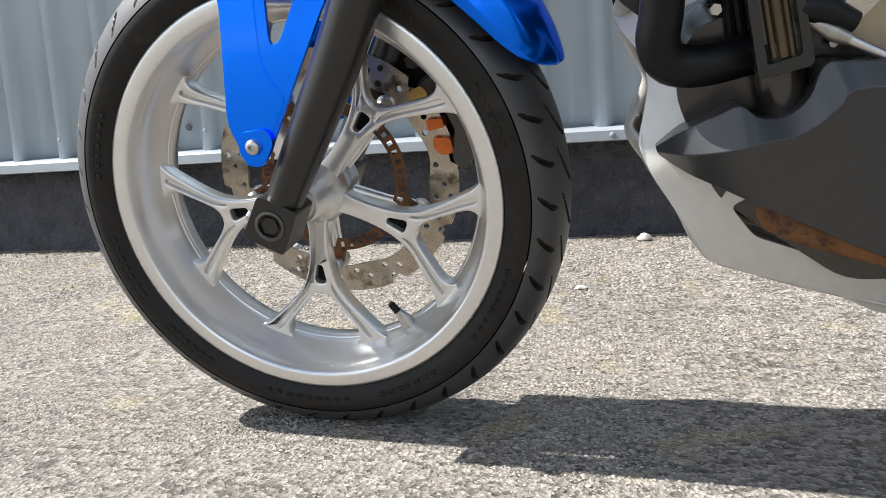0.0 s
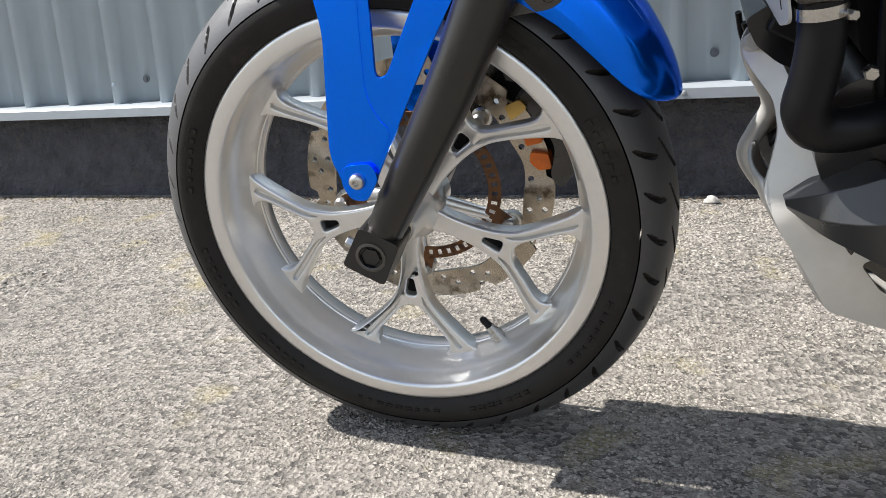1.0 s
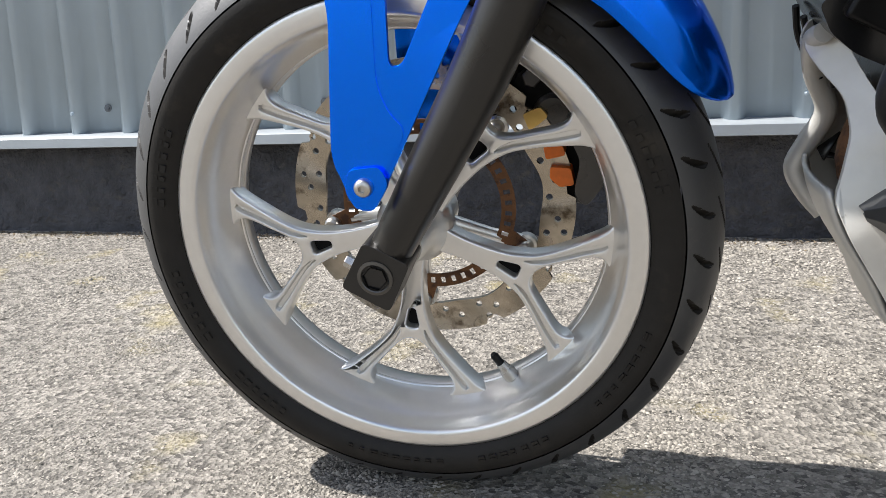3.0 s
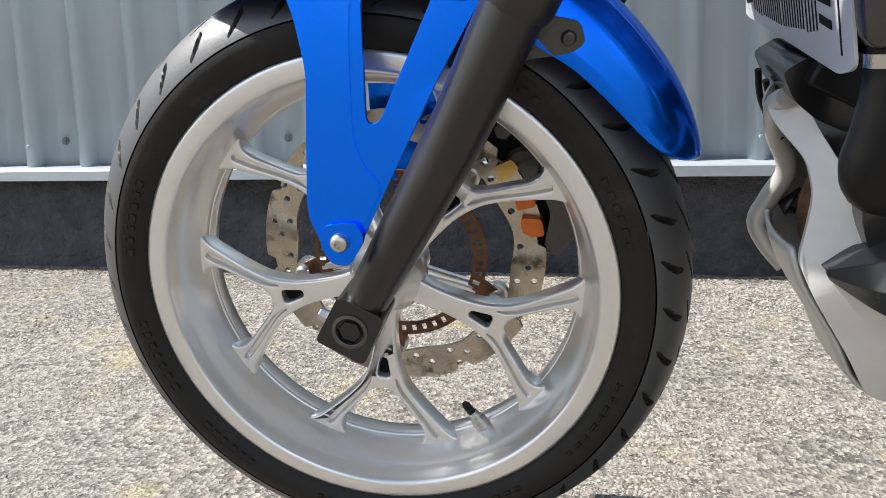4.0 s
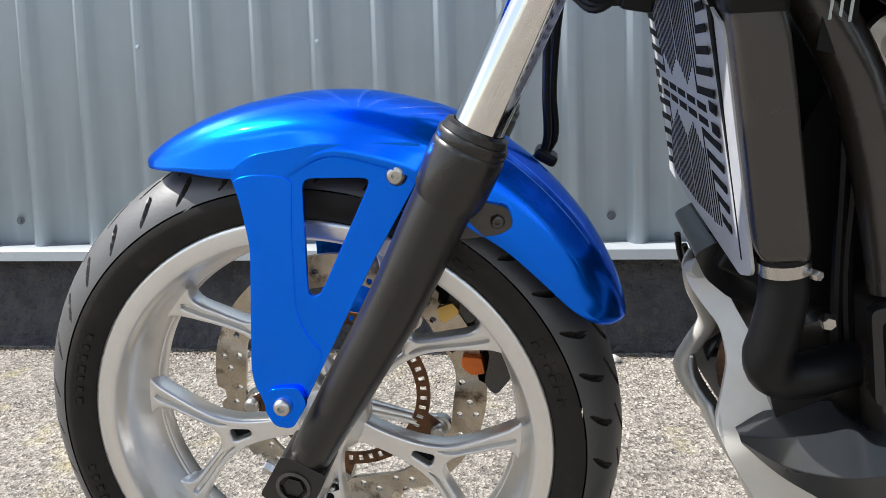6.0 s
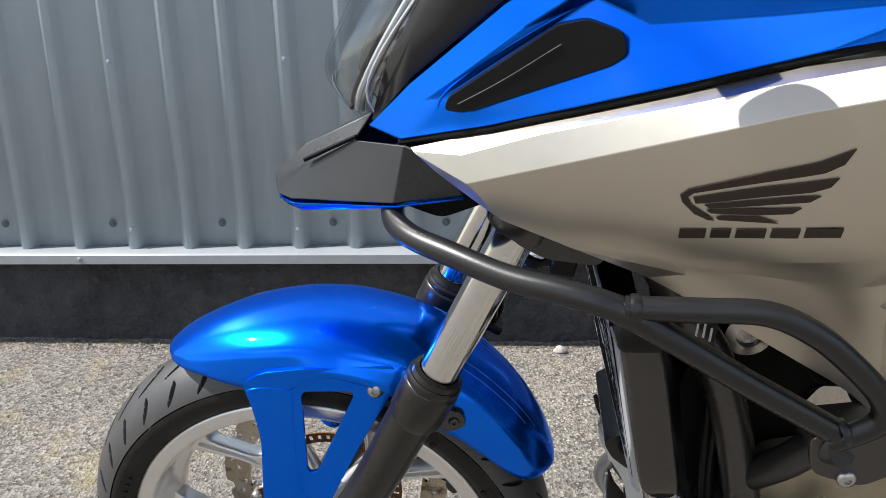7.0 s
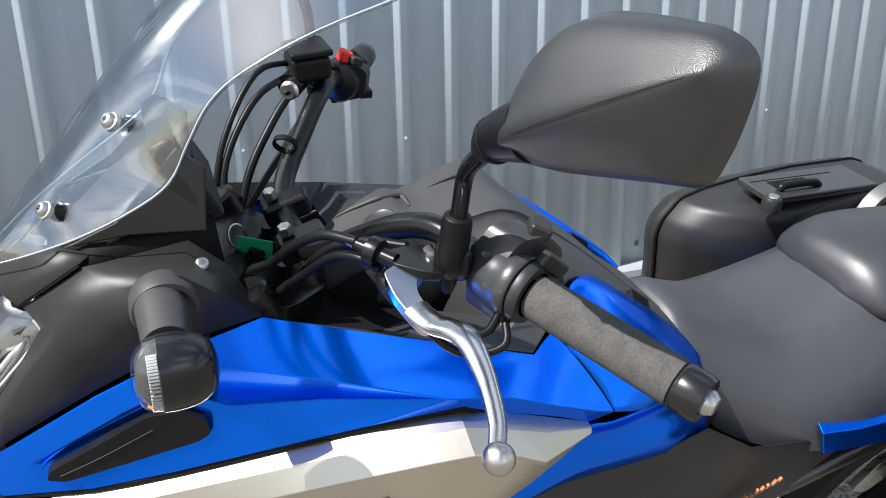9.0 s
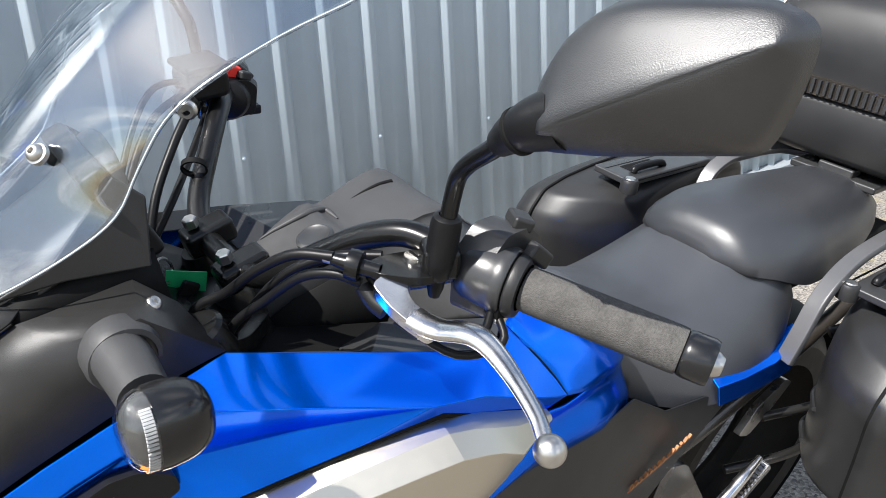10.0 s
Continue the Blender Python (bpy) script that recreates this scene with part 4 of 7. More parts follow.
# ---- motorcycle: engine bay ----
def build_engine_bay():
    # radiator with side tanks, seen from its left
    for side in (-1, 1):
        y = 0.155 * side
        rings = []
        for x, z, w, d in ((0.358, 0.712, 0.008, 0.012), (0.3625, 0.704, 0.016, 0.018), (0.370, 0.680, 0.0185, 0.020), (0.388, 0.570, 0.0185, 0.020), (0.394, 0.536, 0.0175, 0.019), (0.396, 0.528, 0.012, 0.013)):
            ring = []
            for k in range(20):
                a = 2 * math.pi * k / 20
                c, s = math.cos(a), math.sin(a)
                ring.append((x + w * math.copysign(abs(c) ** 0.30, c), y + d * math.copysign(abs(s) ** 0.30, s), z))
            rings.append(ring)
        tank = mesh_part("radiator_tank", loft(rings, 3), FRAME, bike, "black radiator end tank with chipped paint", sharp=50)
        cap = [[(x + w * math.copysign(abs(math.cos(a)) ** 0.30, math.cos(a)), y + d * math.copysign(abs(math.sin(a)) ** 0.30, math.sin(a)), z) for a in (2 * math.pi * k / 20 for k in range(20))]
               for x, z, w, d in ((0.3668, 0.696, 0.0185, 0.0205), (0.3660, 0.699, 0.0200, 0.0218), (0.3630, 0.714, 0.0198, 0.0215), (0.3615, 0.721, 0.0165, 0.0180), (0.3610, 0.723, 0.0100, 0.0120))]
        mesh_part("tank_cap", loft(cap, 1), PLASTIC, tank, "black plastic tank cap", sharp=40)
        mesh_part("hose_clamp", lathe([(0.0155, -0.0045), (0.0178, -0.0045), (0.0178, 0.0045), (0.0155, 0.0045)], (0.398, y, 0.522), (0.1, 0, -1), 28), STEEL, tank, "bright worm-drive hose clamp")
        if side < 0:
            mesh_part("clamp_screw", joined(hex_bolt((0.414, y - 0.012, 0.520), 0.0040, (0.5, -0.8, 0), 1.6)), STEEL, tank)
            hose = [(0.398, y, 0.530), (0.399, y, 0.500), (0.396, y + 0.002, 0.470), (0.393, y + 0.006, 0.448), (0.402, y + 0.014, 0.430), (0.428, y + 0.024, 0.424), (0.470, y + 0.040, 0.428)]
            mesh_part("radiator_hose", sweep(hose, (0.0165, 0.0172, 0.0176, 0.0180, 0.0182, 0.0178, 0.0175), seg=20), PLASTIC, tank, "black rubber coolant hose")
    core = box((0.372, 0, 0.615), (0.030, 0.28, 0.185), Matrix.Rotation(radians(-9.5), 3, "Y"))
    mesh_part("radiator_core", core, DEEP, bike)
    # stone guard: a slotted sheet in front of the core, bent back at its edges
    out = rounded([(-0.155, -0.006), (-0.135, -0.012), (0.135, 0.004), (0.155, 0.014), (0.157, 0.172), (0.10, 0.206), (-0.10, 0.206), (-0.157, 0.172)], 0.008)
    def guard(p):
        u, d, v = p.x, p.y, p.z
        edge = max(0.0, abs(u) - 0.140)
        return (0.3667 - 0.043 * u - 0.17 * (v * 0.985 - 0.005) - d + edge * 0.3, u, 0.520 + v * 0.985)
    g = mesh_part("radiator_guard", plate(out, 0.0, 0.0025, (), guard), GUARD, bike, "brushed aluminium radiator guard with slotted pattern", bevel=0.001)
    slots = []
    for side in (-1, 1):
        for up in (0, 1):
            # nested hooks, thin uprights that close into a wedge
            for k in range(5):
                v, u = 0.082 - 0.0155 * k, 0.070 + 0.0082 * k
                hook = [(0.128, v - 0.0026), (0.128, v + 0.0034), (u, v + 0.0066), (u, 0.010 + 0.0012 * k), (u + 0.0027, 0.010 + 0.0012 * k), (u + 0.0027, v + 0.0002)]
                if k == 4:
                    hook = [(0.128, v - 0.0026), (0.128, v + 0.0034), (u, v + 0.0066), (u, v)]
                slots.append([(side * a, b if not up else 0.204 - b) for a, b in hook])
            for j in range(9):
                u = 0.004 + 0.0072 * j
                low = 0.008 + 0.0004 * j
                q = [(u, 0.086 - 0.004 * abs(4 - j)), (u + 0.0026, 0.086 - 0.004 * abs(4 - j)), (u + 0.0018, low), (u - 0.0008, low)]
                slots.append([(side * a, b if not up else 0.204 - b) for a, b in q])
        for v in (0.094, 0.110):
            slots.append([(side * 0.108, v - 0.003), (side * 0.128, v - 0.004), (side * 0.128, v + 0.004), (side * 0.108, v + 0.005)])
    for i in range(5):
        u = -0.096 + 0.040 * i
        for v in (0.0925, 0.1035):
            slots.append([(u, v), (u + 0.031, v), (u + 0.031, v + 0.0058), (u, v + 0.0058)])
    for q in slots:
        mesh_part("guard_slot", plate(q, 0.0022, 0.0029, (), guard), DEEP, g, "black cut-out slot")
    # wiring and horn below the guard
    mesh_part("horn", plate(rounded([(0.352, 0.500), (0.372, 0.512), (0.402, 0.498), (0.418, 0.470), (0.405, 0.450), (0.380, 0.462), (0.362, 0.478)], 0.006), -0.065, 0.06), SHELL, bike, bevel=0.004)
    mesh_part("relay_box", box((0.395, -0.02, 0.495), (0.045, 0.11, 0.032), Matrix.Rotation(radians(28), 3, "Y")), PLASTIC, bike, bevel=0.004)
    for k in range(4):
        mesh_part("cooling_fin", box((0.390 + 0.003 * k, -0.058 + 0.024 * k, 0.494 - 0.002 * k), (0.050, 0.006, 0.034), Matrix.Rotation(radians(30), 3, "Y")), SHELL, bike, bevel=0.002)
    for i, pts in enumerate(([(0.352, 0.03, 0.488), (0.358, 0.04, 0.46), (0.372, 0.04, 0.43)], [(0.357, 0.02, 0.480), (0.366, 0.03, 0.455), (0.376, 0.03, 0.425)], [(0.365, 0.01, 0.480), (0.372, 0.01, 0.455), (0.385, 0.02, 0.42)])):
        mesh_part("wire", sweep(pts, 0.003, seg=8), PLASTIC, bike)
    # crankcase and cylinder block, mostly in the dark
    mesh_part("crankcase", plate(rounded([(0.420, 0.452), (0.50, 0.472), (0.66, 0.45), (0.80, 0.42), (0.86, 0.30), (0.80, 0.215), (0.55, 0.215), (0.44, 0.30), (0.405, 0.40)], 0.02), -0.105, 0.14), FRAME, bike, "black engine crankcase", bevel=0.012)
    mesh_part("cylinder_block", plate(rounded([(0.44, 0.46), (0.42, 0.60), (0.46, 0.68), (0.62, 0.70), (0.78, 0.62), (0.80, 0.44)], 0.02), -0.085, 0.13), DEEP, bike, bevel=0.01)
    mesh_part("engine_case", plate(rounded([(0.488, 0.470), (0.506, 0.528), (0.585, 0.545), (0.660, 0.510), (0.670, 0.420), (0.575, 0.418), (0.520, 0.440)], 0.012), -0.122, -0.09), BRONZE, bike, "dull bronze engine side casing", bevel=0.006)
    cover = lathe([(0.075, -0.03), (0.075, 0.0), (0.068, 0.012), (0.05, 0.018), (0, 0.018)], (0.62, -0.118, 0.35), (0, -1, 0), 36)
    mesh_part("engine_cover", cover, FRAME, bike, "black round engine cover")
    for x, y, z, r in ((0.439, -0.128, 0.468, 0.0058), (0.53, -0.115, 0.43, 0.004), (0.547, -0.17, 0.598, 0.007)):
        mesh_part("engine_bolt", joined(hex_bolt((x, y, z), r, high=1.4)), STEEL, bike, "bright steel bolt")
    mesh_part("frame_tube", sweep([(0.484, -0.130, 0.440), (0.490, -0.128, 0.400), (0.498, -0.124, 0.360), (0.512, -0.118, 0.325)], 0.0195, seg=18), FRAME, bike, "black steel frame tube")
    rod = mesh_part("gear_linkage", sweep([(0.531, -0.150, 0.438), (0.560, -0.151, 0.421), (0.680, -0.154, 0.352)], 0.0050, seg=12), STEEL, bike, "polished gear linkage rod")
    mesh_part("linkage_joint", sweep([(0.506, -0.149, 0.453), (0.515, -0.150, 0.448), (0.524, -0.150, 0.442), (0.535, -0.150, 0.436)], (0.0050, 0.0058, 0.0068, 0.0052), seg=14), DULLSILVER, rod, "dull metal linkage joint")
    mesh_part("shift_arm", sweep([(0.528, -0.142, 0.446), (0.545, -0.142, 0.466), (0.566, -0.142, 0.494)], (0.007, 0.010, 0.011), seg=14, section=[(-1, -0.5), (1, -0.5), (1, 0.5), (-1, 0.5)]), STEEL, rod, "scuffed alloy shift arm")
    mesh_part("joint_boot", sweep([(0.496, -0.147, 0.462), (0.512, -0.148, 0.462), (0.540, -0.147, 0.448)], (0.010, 0.013, 0.008), seg=12), PLASTIC, rod, "black rubber boot")
    # fins of light alloy seen behind the frame
    for k in range(3):
        mesh_part("alloy_casting", plate(rounded([(0.50 + 0.02 * k, 0.575), (0.515 + 0.02 * k, 0.60), (0.55 + 0.02 * k, 0.60), (0.56 + 0.02 * k, 0.57), (0.53 + 0.02 * k, 0.56)], 0.006), -0.072 - 0.01 * k, -0.05), STEEL, bike, bevel=0.003)
    mesh_part("pulse_cover", lathe([(0.024, 0.0), (0.022, 0.006), (0.012, 0.008), (0.011, 0.002), (0, 0.002)], (0.476, -0.098, 0.666), (0, -1, 0), 22), STEEL, bike)
    # frame tubes
    mesh_part("frame_tube", sweep([(0.385, -0.118, 0.755), (0.412, -0.122, 0.705), (0.442, -0.126, 0.650), (0.462, -0.128, 0.590), (0.476, -0.130, 0.530), (0.482, -0.132, 0.495)], 0.0185, seg=20), FRAME, bike, "black steel frame tube")
    mesh_part("frame_tube", flip(sweep([(0.385, -0.118, 0.755), (0.412, -0.122, 0.705), (0.442, -0.126, 0.650), (0.462, -0.128, 0.590), (0.482, -0.132, 0.495)], 0.0185, seg=16)), FRAME, bike, "black steel frame tube")
    mesh_part("frame_tube", sweep([(0.400, -0.09, 0.775), (0.47, -0.11, 0.72), (0.58, -0.13, 0.66), (0.70, -0.14, 0.60)], 0.016, seg=16), FRAME, bike, "black steel frame tube")
    window = rounded([(0.4665, 0.4790), (0.4925, 0.4850), (0.5015, 0.4290), (0.4745, 0.4230)], 0.004)
    lug = mesh_part("engine_mount", plate(rounded([(0.4580, 0.4880), (0.4970, 0.4970), (0.5105, 0.4200), (0.4690, 0.4120)], 0.006), -0.158, -0.146, [window]), TUBE, bike, "black engine mount with a deep recess", bevel=0.002)
    mesh_part("mount_body", plate(rounded([(0.459, 0.487), (0.496, 0.496), (0.509, 0.421), (0.470, 0.413)], 0.005), -0.1465, -0.10), FRAME, lug, bevel=0.002)
    for x0, x1, r in ((0.4725, 0.4815, 0.0030), (0.4800, 0.4890, 0.0052), (0.4870, 0.4960, 0.0030)):
        mesh_part("mount_rib", sweep([(x0, -0.147, 0.482), (x1, -0.147, 0.427)], r, seg=12), material("oily bronze", (0.10, 0.075, 0.045), 0.32, 0.6, vary=0.3), lug)
    for k in range(2):
        mesh_part("cable", sweep([(0.44, -0.105, 0.70 - 0.01 * k), (0.445 + 0.008 * k, -0.112, 0.60), (0.448 + 0.006 * k, -0.115, 0.50), (0.455 + 0.01 * k, -0.11, 0.42)], 0.0045, seg=8), PLASTIC, bike)
    for k in range(7):
        x = 0.42 + 0.05 * k
        mesh_part("cable", sweep([(x, -0.08 - 0.006 * (k % 3), 0.705 - 0.03 * k), (x + 0.03, -0.095, 0.68 - 0.035 * k), (x + 0.06, -0.09, 0.66 - 0.03 * k), (x + 0.10, -0.08, 0.62 - 0.03 * k)], 0.004 + 0.0015 * (k % 2), seg=8), DEEP, bike)
    plate_label = mesh_part("data_plate", plate([(0.412, 0.668), (0.434, 0.662), (0.437, 0.715), (0.416, 0.722)], -0.1405, -0.1395), PLASTIC, bike, "small black printed data plate")
    for k in range(3):
        mesh_part("print_bar", box((0.419 + 0.006 * k, -0.1412, 0.700 - 0.004 * k), (0.002, 0.0006, 0.026 - 0.006 * k), Matrix.Rotation(radians(4), 3, "Y")), PAPER, plate_label)
    # belly pan: pale grey, with a loop at its front
    near = rounded([(0.360, 0.480), (0.376, 0.476), (0.392, 0.444), (0.410, 0.412), (0.452, 0.375), (0.490, 0.345), (0.470, 0.300), (0.452, 0.292), (0.474, 0.258), (0.520, 0.238), (0.640, 0.205), (0.640, 0.160), (0.590, 0.165), (0.541, 0.193), (0.475, 0.214), (0.433, 0.232), (0.413, 0.272), (0.384, 0.322), (0.372, 0.350), (0.378, 0.372), (0.384, 0.400), (0.380, 0.425), (0.362, 0.446), (0.352, 0.462)], 0.008, 3)
    def belly(side):
        def f(p):
            flare = 0.055 + 0.060 * max(0, min(1, (0.46 - p.z) / 0.12)) - 0.045 * max(0, (0.32 - p.z) / 0.16)
            flare -= 0.045 * max(0, min(1, (0.420 - p.x) / 0.07))
            return (p.x, side * (flare - p.y), p.z)
        return f
    for side in (-1, 1):
        mesh_part("belly_pan", plate(near, 0.0, 0.006, (), belly(side)), PAN, bike, "pale grey belly pan, spotted with road dirt", bevel=0.003)
    rows = []
    for x, z, w in ((0.376, 0.352, 0.055), (0.386, 0.320, 0.062), (0.414, 0.272, 0.070), (0.434, 0.232, 0.072), (0.476, 0.214, 0.074), (0.541, 0.193, 0.076), (0.640, 0.165, 0.076)):
        rows.append([(x + 0.008 * (1 - (f * f)) * -1, w * f, z) for f in (-1, -0.75, -0.4, 0, 0.4, 0.75, 1)])
    bm, _ = skin(rows, across=3)
    mesh_part("belly_floor", bm, PAN, bike, "pale grey belly pan floor", solid=0.004)
    loop = [(0.364, -0.030, 0.474), (0.362, 0.000, 0.462), (0.372, 0.035, 0.430), (0.388, 0.052, 0.392), (0.376, 0.060, 0.360), (0.366, 0.062, 0.335), (0.376, 0.058, 0.312), (0.392, 0.050, 0.292)]
    mesh_part("belly_loop", sweep(loop, (0.008, 0.009, 0.0095, 0.010, 0.010, 0.0095, 0.009, 0.008), seg=12), PAN, bike, "pale grey curved air scoop edge")
    mesh_part("exhaust_pipe", sweep([(0.420, 0.02, 0.40), (0.408, 0.0, 0.35), (0.448, -0.045, 0.306), (0.495, -0.098, 0.279), (0.56, -0.112, 0.257), (0.68, -0.112, 0.218)], 0.0185, seg=18), RUST, bike, "rust-brown exhaust header pipe")
    mesh_part("exhaust_pipe", sweep([(0.56, 0.0, 0.22), (0.60, -0.03, 0.178), (0.66, -0.04, 0.165)], 0.020, seg=16), RUST, bike, "rust-brown exhaust pipe")
    # black side cowl over the belly pan
    top = [(0.388, -0.100, 0.350), (0.410, -0.135, 0.370), (0.436, -0.150, 0.384), (0.455, -0.157, 0.3925), (0.470, -0.160, 0.382), (0.490, -0.162, 0.383), (0.506, -0.162, 0.3965), (0.516, -0.163, 0.420), (0.540, -0.164, 0.4215), (0.660, -0.164, 0.412)]
    mid = [(0.389, -0.102, 0.346), (0.412, -0.146, 0.352), (0.437, -0.166, 0.357), (0.458, -0.174, 0.361), (0.474, -0.176, 0.3655), (0.493, -0.177, 0.369), (0.511, -0.178, 0.378), (0.525, -0.178, 0.390), (0.546, -0.178, 0.403), (0.660, -0.178, 0.392)]
    low = [(0.391, -0.100, 0.342), (0.415, -0.126, 0.330), (0.440, -0.138, 0.319), (0.466, -0.144, 0.306), (0.490, -0.146, 0.294), (0.516, -0.147, 0.281), (0.540, -0.148, 0.268), (0.562, -0.148, 0.257), (0.594, -0.148, 0.242), (0.660, -0.148, 0.215)]
    foot = [(x, y + 0.045, z + 0.004) for x, y, z in low]
    lip = [(x, y + 0.05, z - 0.004) for x, y, z in top]
    bm, _ = skin([lip, top, mid, low, foot], steps=4)
    mesh_part("side_cowl", bm, GREYPLASTIC, bike, "black satin plastic lower side cowl", solid=0.003, bevel=0.002, sharp=30)
    bm, _ = skin([lip, top, mid, low, foot])
    mesh_part("side_cowl", flip(bm), GREYPLASTIC, bike, "black satin plastic lower side cowl", solid=0.003)


def build_crash_bar():
    for side in (-1, 1):
        s = side
        main = [(0.180, s * 0.035, 0.815), (0.152, s * 0.052, 0.803), (0.145, s * 0.078, 0.783), (0.165, s * 0.112, 0.778), (0.205, s * 0.145, 0.776), (0.255, s * 0.176, 0.770), (0.300, s * 0.196, 0.768), (0.340, s * 0.211, 0.762), (0.378, s * 0.217, 0.741), (0.440, s * 0.219, 0.700), (0.522, s * 0.220, 0.648)]
        bar = mesh_part("crash_bar", sweep(main, 0.0112, seg=18, steps=6), TUBE, bike, "black powder-coated tubular crash bar")
        loop = [(0.345, s * 0.213, 0.764), (0.400, s * 0.220, 0.7665), (0.448, s * 0.224, 0.766), (0.485, s * 0.225, 0.748), (0.515, s * 0.226, 0.722), (0.540, s * 0.227, 0.694), (0.5465, s * 0.227, 0.676), (0.540, s * 0.226, 0.662), (0.512, s * 0.222, 0.642)]
        mesh_part("bar_loop", sweep(loop, 0.0100, seg=18, steps=6), TUBE, bar)
        mesh_part("weld", lathe([(0.0111, -0.004), (0.0118, -0.0015), (0.0118, 0.0015), (0.0111, 0.004)], (0.352, s * 0.2140, 0.7645), (1, 0, 0), 18), TUBE, bar, "scuffed weld seam")
        mesh_part("weld", lathe([(0.0111, -0.003), (0.0118, 0), (0.0111, 0.003)], (0.522, s * 0.223, 0.654), (0.8, 0, 0.3), 18), TUBE, bar)
        mesh_part("bar_stay", sweep([(0.532, s * 0.206, 0.622), (0.520, s * 0.186, 0.606), (0.504, s * 0.160, 0.562), (0.482, s * 0.125, 0.510)], 0.0155, seg=16), TUBE, bar)
        mesh_part("bar_bracket", plate(rounded([(0.505, 0.632), (0.560, 0.640), (0.590, 0.600), (0.555, 0.578), (0.512, 0.592)], 0.01), *sorted((s * 0.165, s * 0.205))), FRAME, bar, bevel=0.004)
        mesh_part("bar_bolt", dome_bolt((0.541, s * 0.206, 0.588), 0.0085, (0, s, 0)), STEEL, bar, "bright bar bolt")


# ---- motorcycle: painted body ----
def feather_emblem(tree):
    """The maker's badge as plain feather strokes over a row of plain bars, laid on the panel's skin."""
    strokes = [
        [(0.383, 0.861), (0.388, 0.866), (0.433, 0.880), (0.466, 0.889), (0.485, 0.898), (0.480, 0.887), (0.470, 0.881), (0.434, 0.873), (0.392, 0.863), (0.388, 0.859), (0.392, 0.852), (0.408, 0.840), (0.404, 0.840), (0.394, 0.845), (0.385, 0.855)],
        [(0.392, 0.859), (0.434, 0.869), (0.467, 0.875), (0.479, 0.877), (0.475, 0.870), (0.465, 0.866), (0.434, 0.861), (0.402, 0.855), (0.394, 0.854)],
        [(0.400, 0.853), (0.434, 0.8585), (0.457, 0.862), (0.471, 0.863), (0.465, 0.858), (0.449, 0.856), (0.419, 0.852), (0.404, 0.850)],
        [(0.402, 0.8485), (0.429, 0.851), (0.449, 0.852), (0.461, 0.853), (0.456, 0.848), (0.435, 0.846), (0.405, 0.846)],
        [(0.409, 0.8425), (0.413, 0.844), (0.437, 0.844), (0.449, 0.8395), (0.411, 0.8405)],
    ]
    # bars of one height, rising a little to the rear
    for a, b in ((0.386, 0.404), (0.4075, 0.4205), (0.424, 0.443), (0.4465, 0.464), (0.4675, 0.490)):
        low = 0.8220 + 0.06 * (a - 0.386)
        strokes.append([(a, low + 0.0082), (b, low + 0.0092), (b, low + 0.0008), (a, low)])
    out = []
    for pts in strokes:
        pts = [(x - 0.0015, z - 0.009 + 0.10 * (x - 0.383)) for x, z in pts]
        dense = []
        for p, q in zip(pts, pts[1:] + pts[:1]):
            dense += [(p[0] + (q[0] - p[0]) * k / 4, p[1] + (q[1] - p[1]) * k / 4) for k in range(4)]
        bm = plate(dense, 0.0, -0.0010)
        for v in bm.verts:
            hit = tree.ray_cast(Vector((v.co.x, -0.5, v.co.z)), Vector((0, 1, 0)))[0]
            v.co.y += (hit.y if hit else -0.22) - 0.0006
        out.append(bm)
    return out


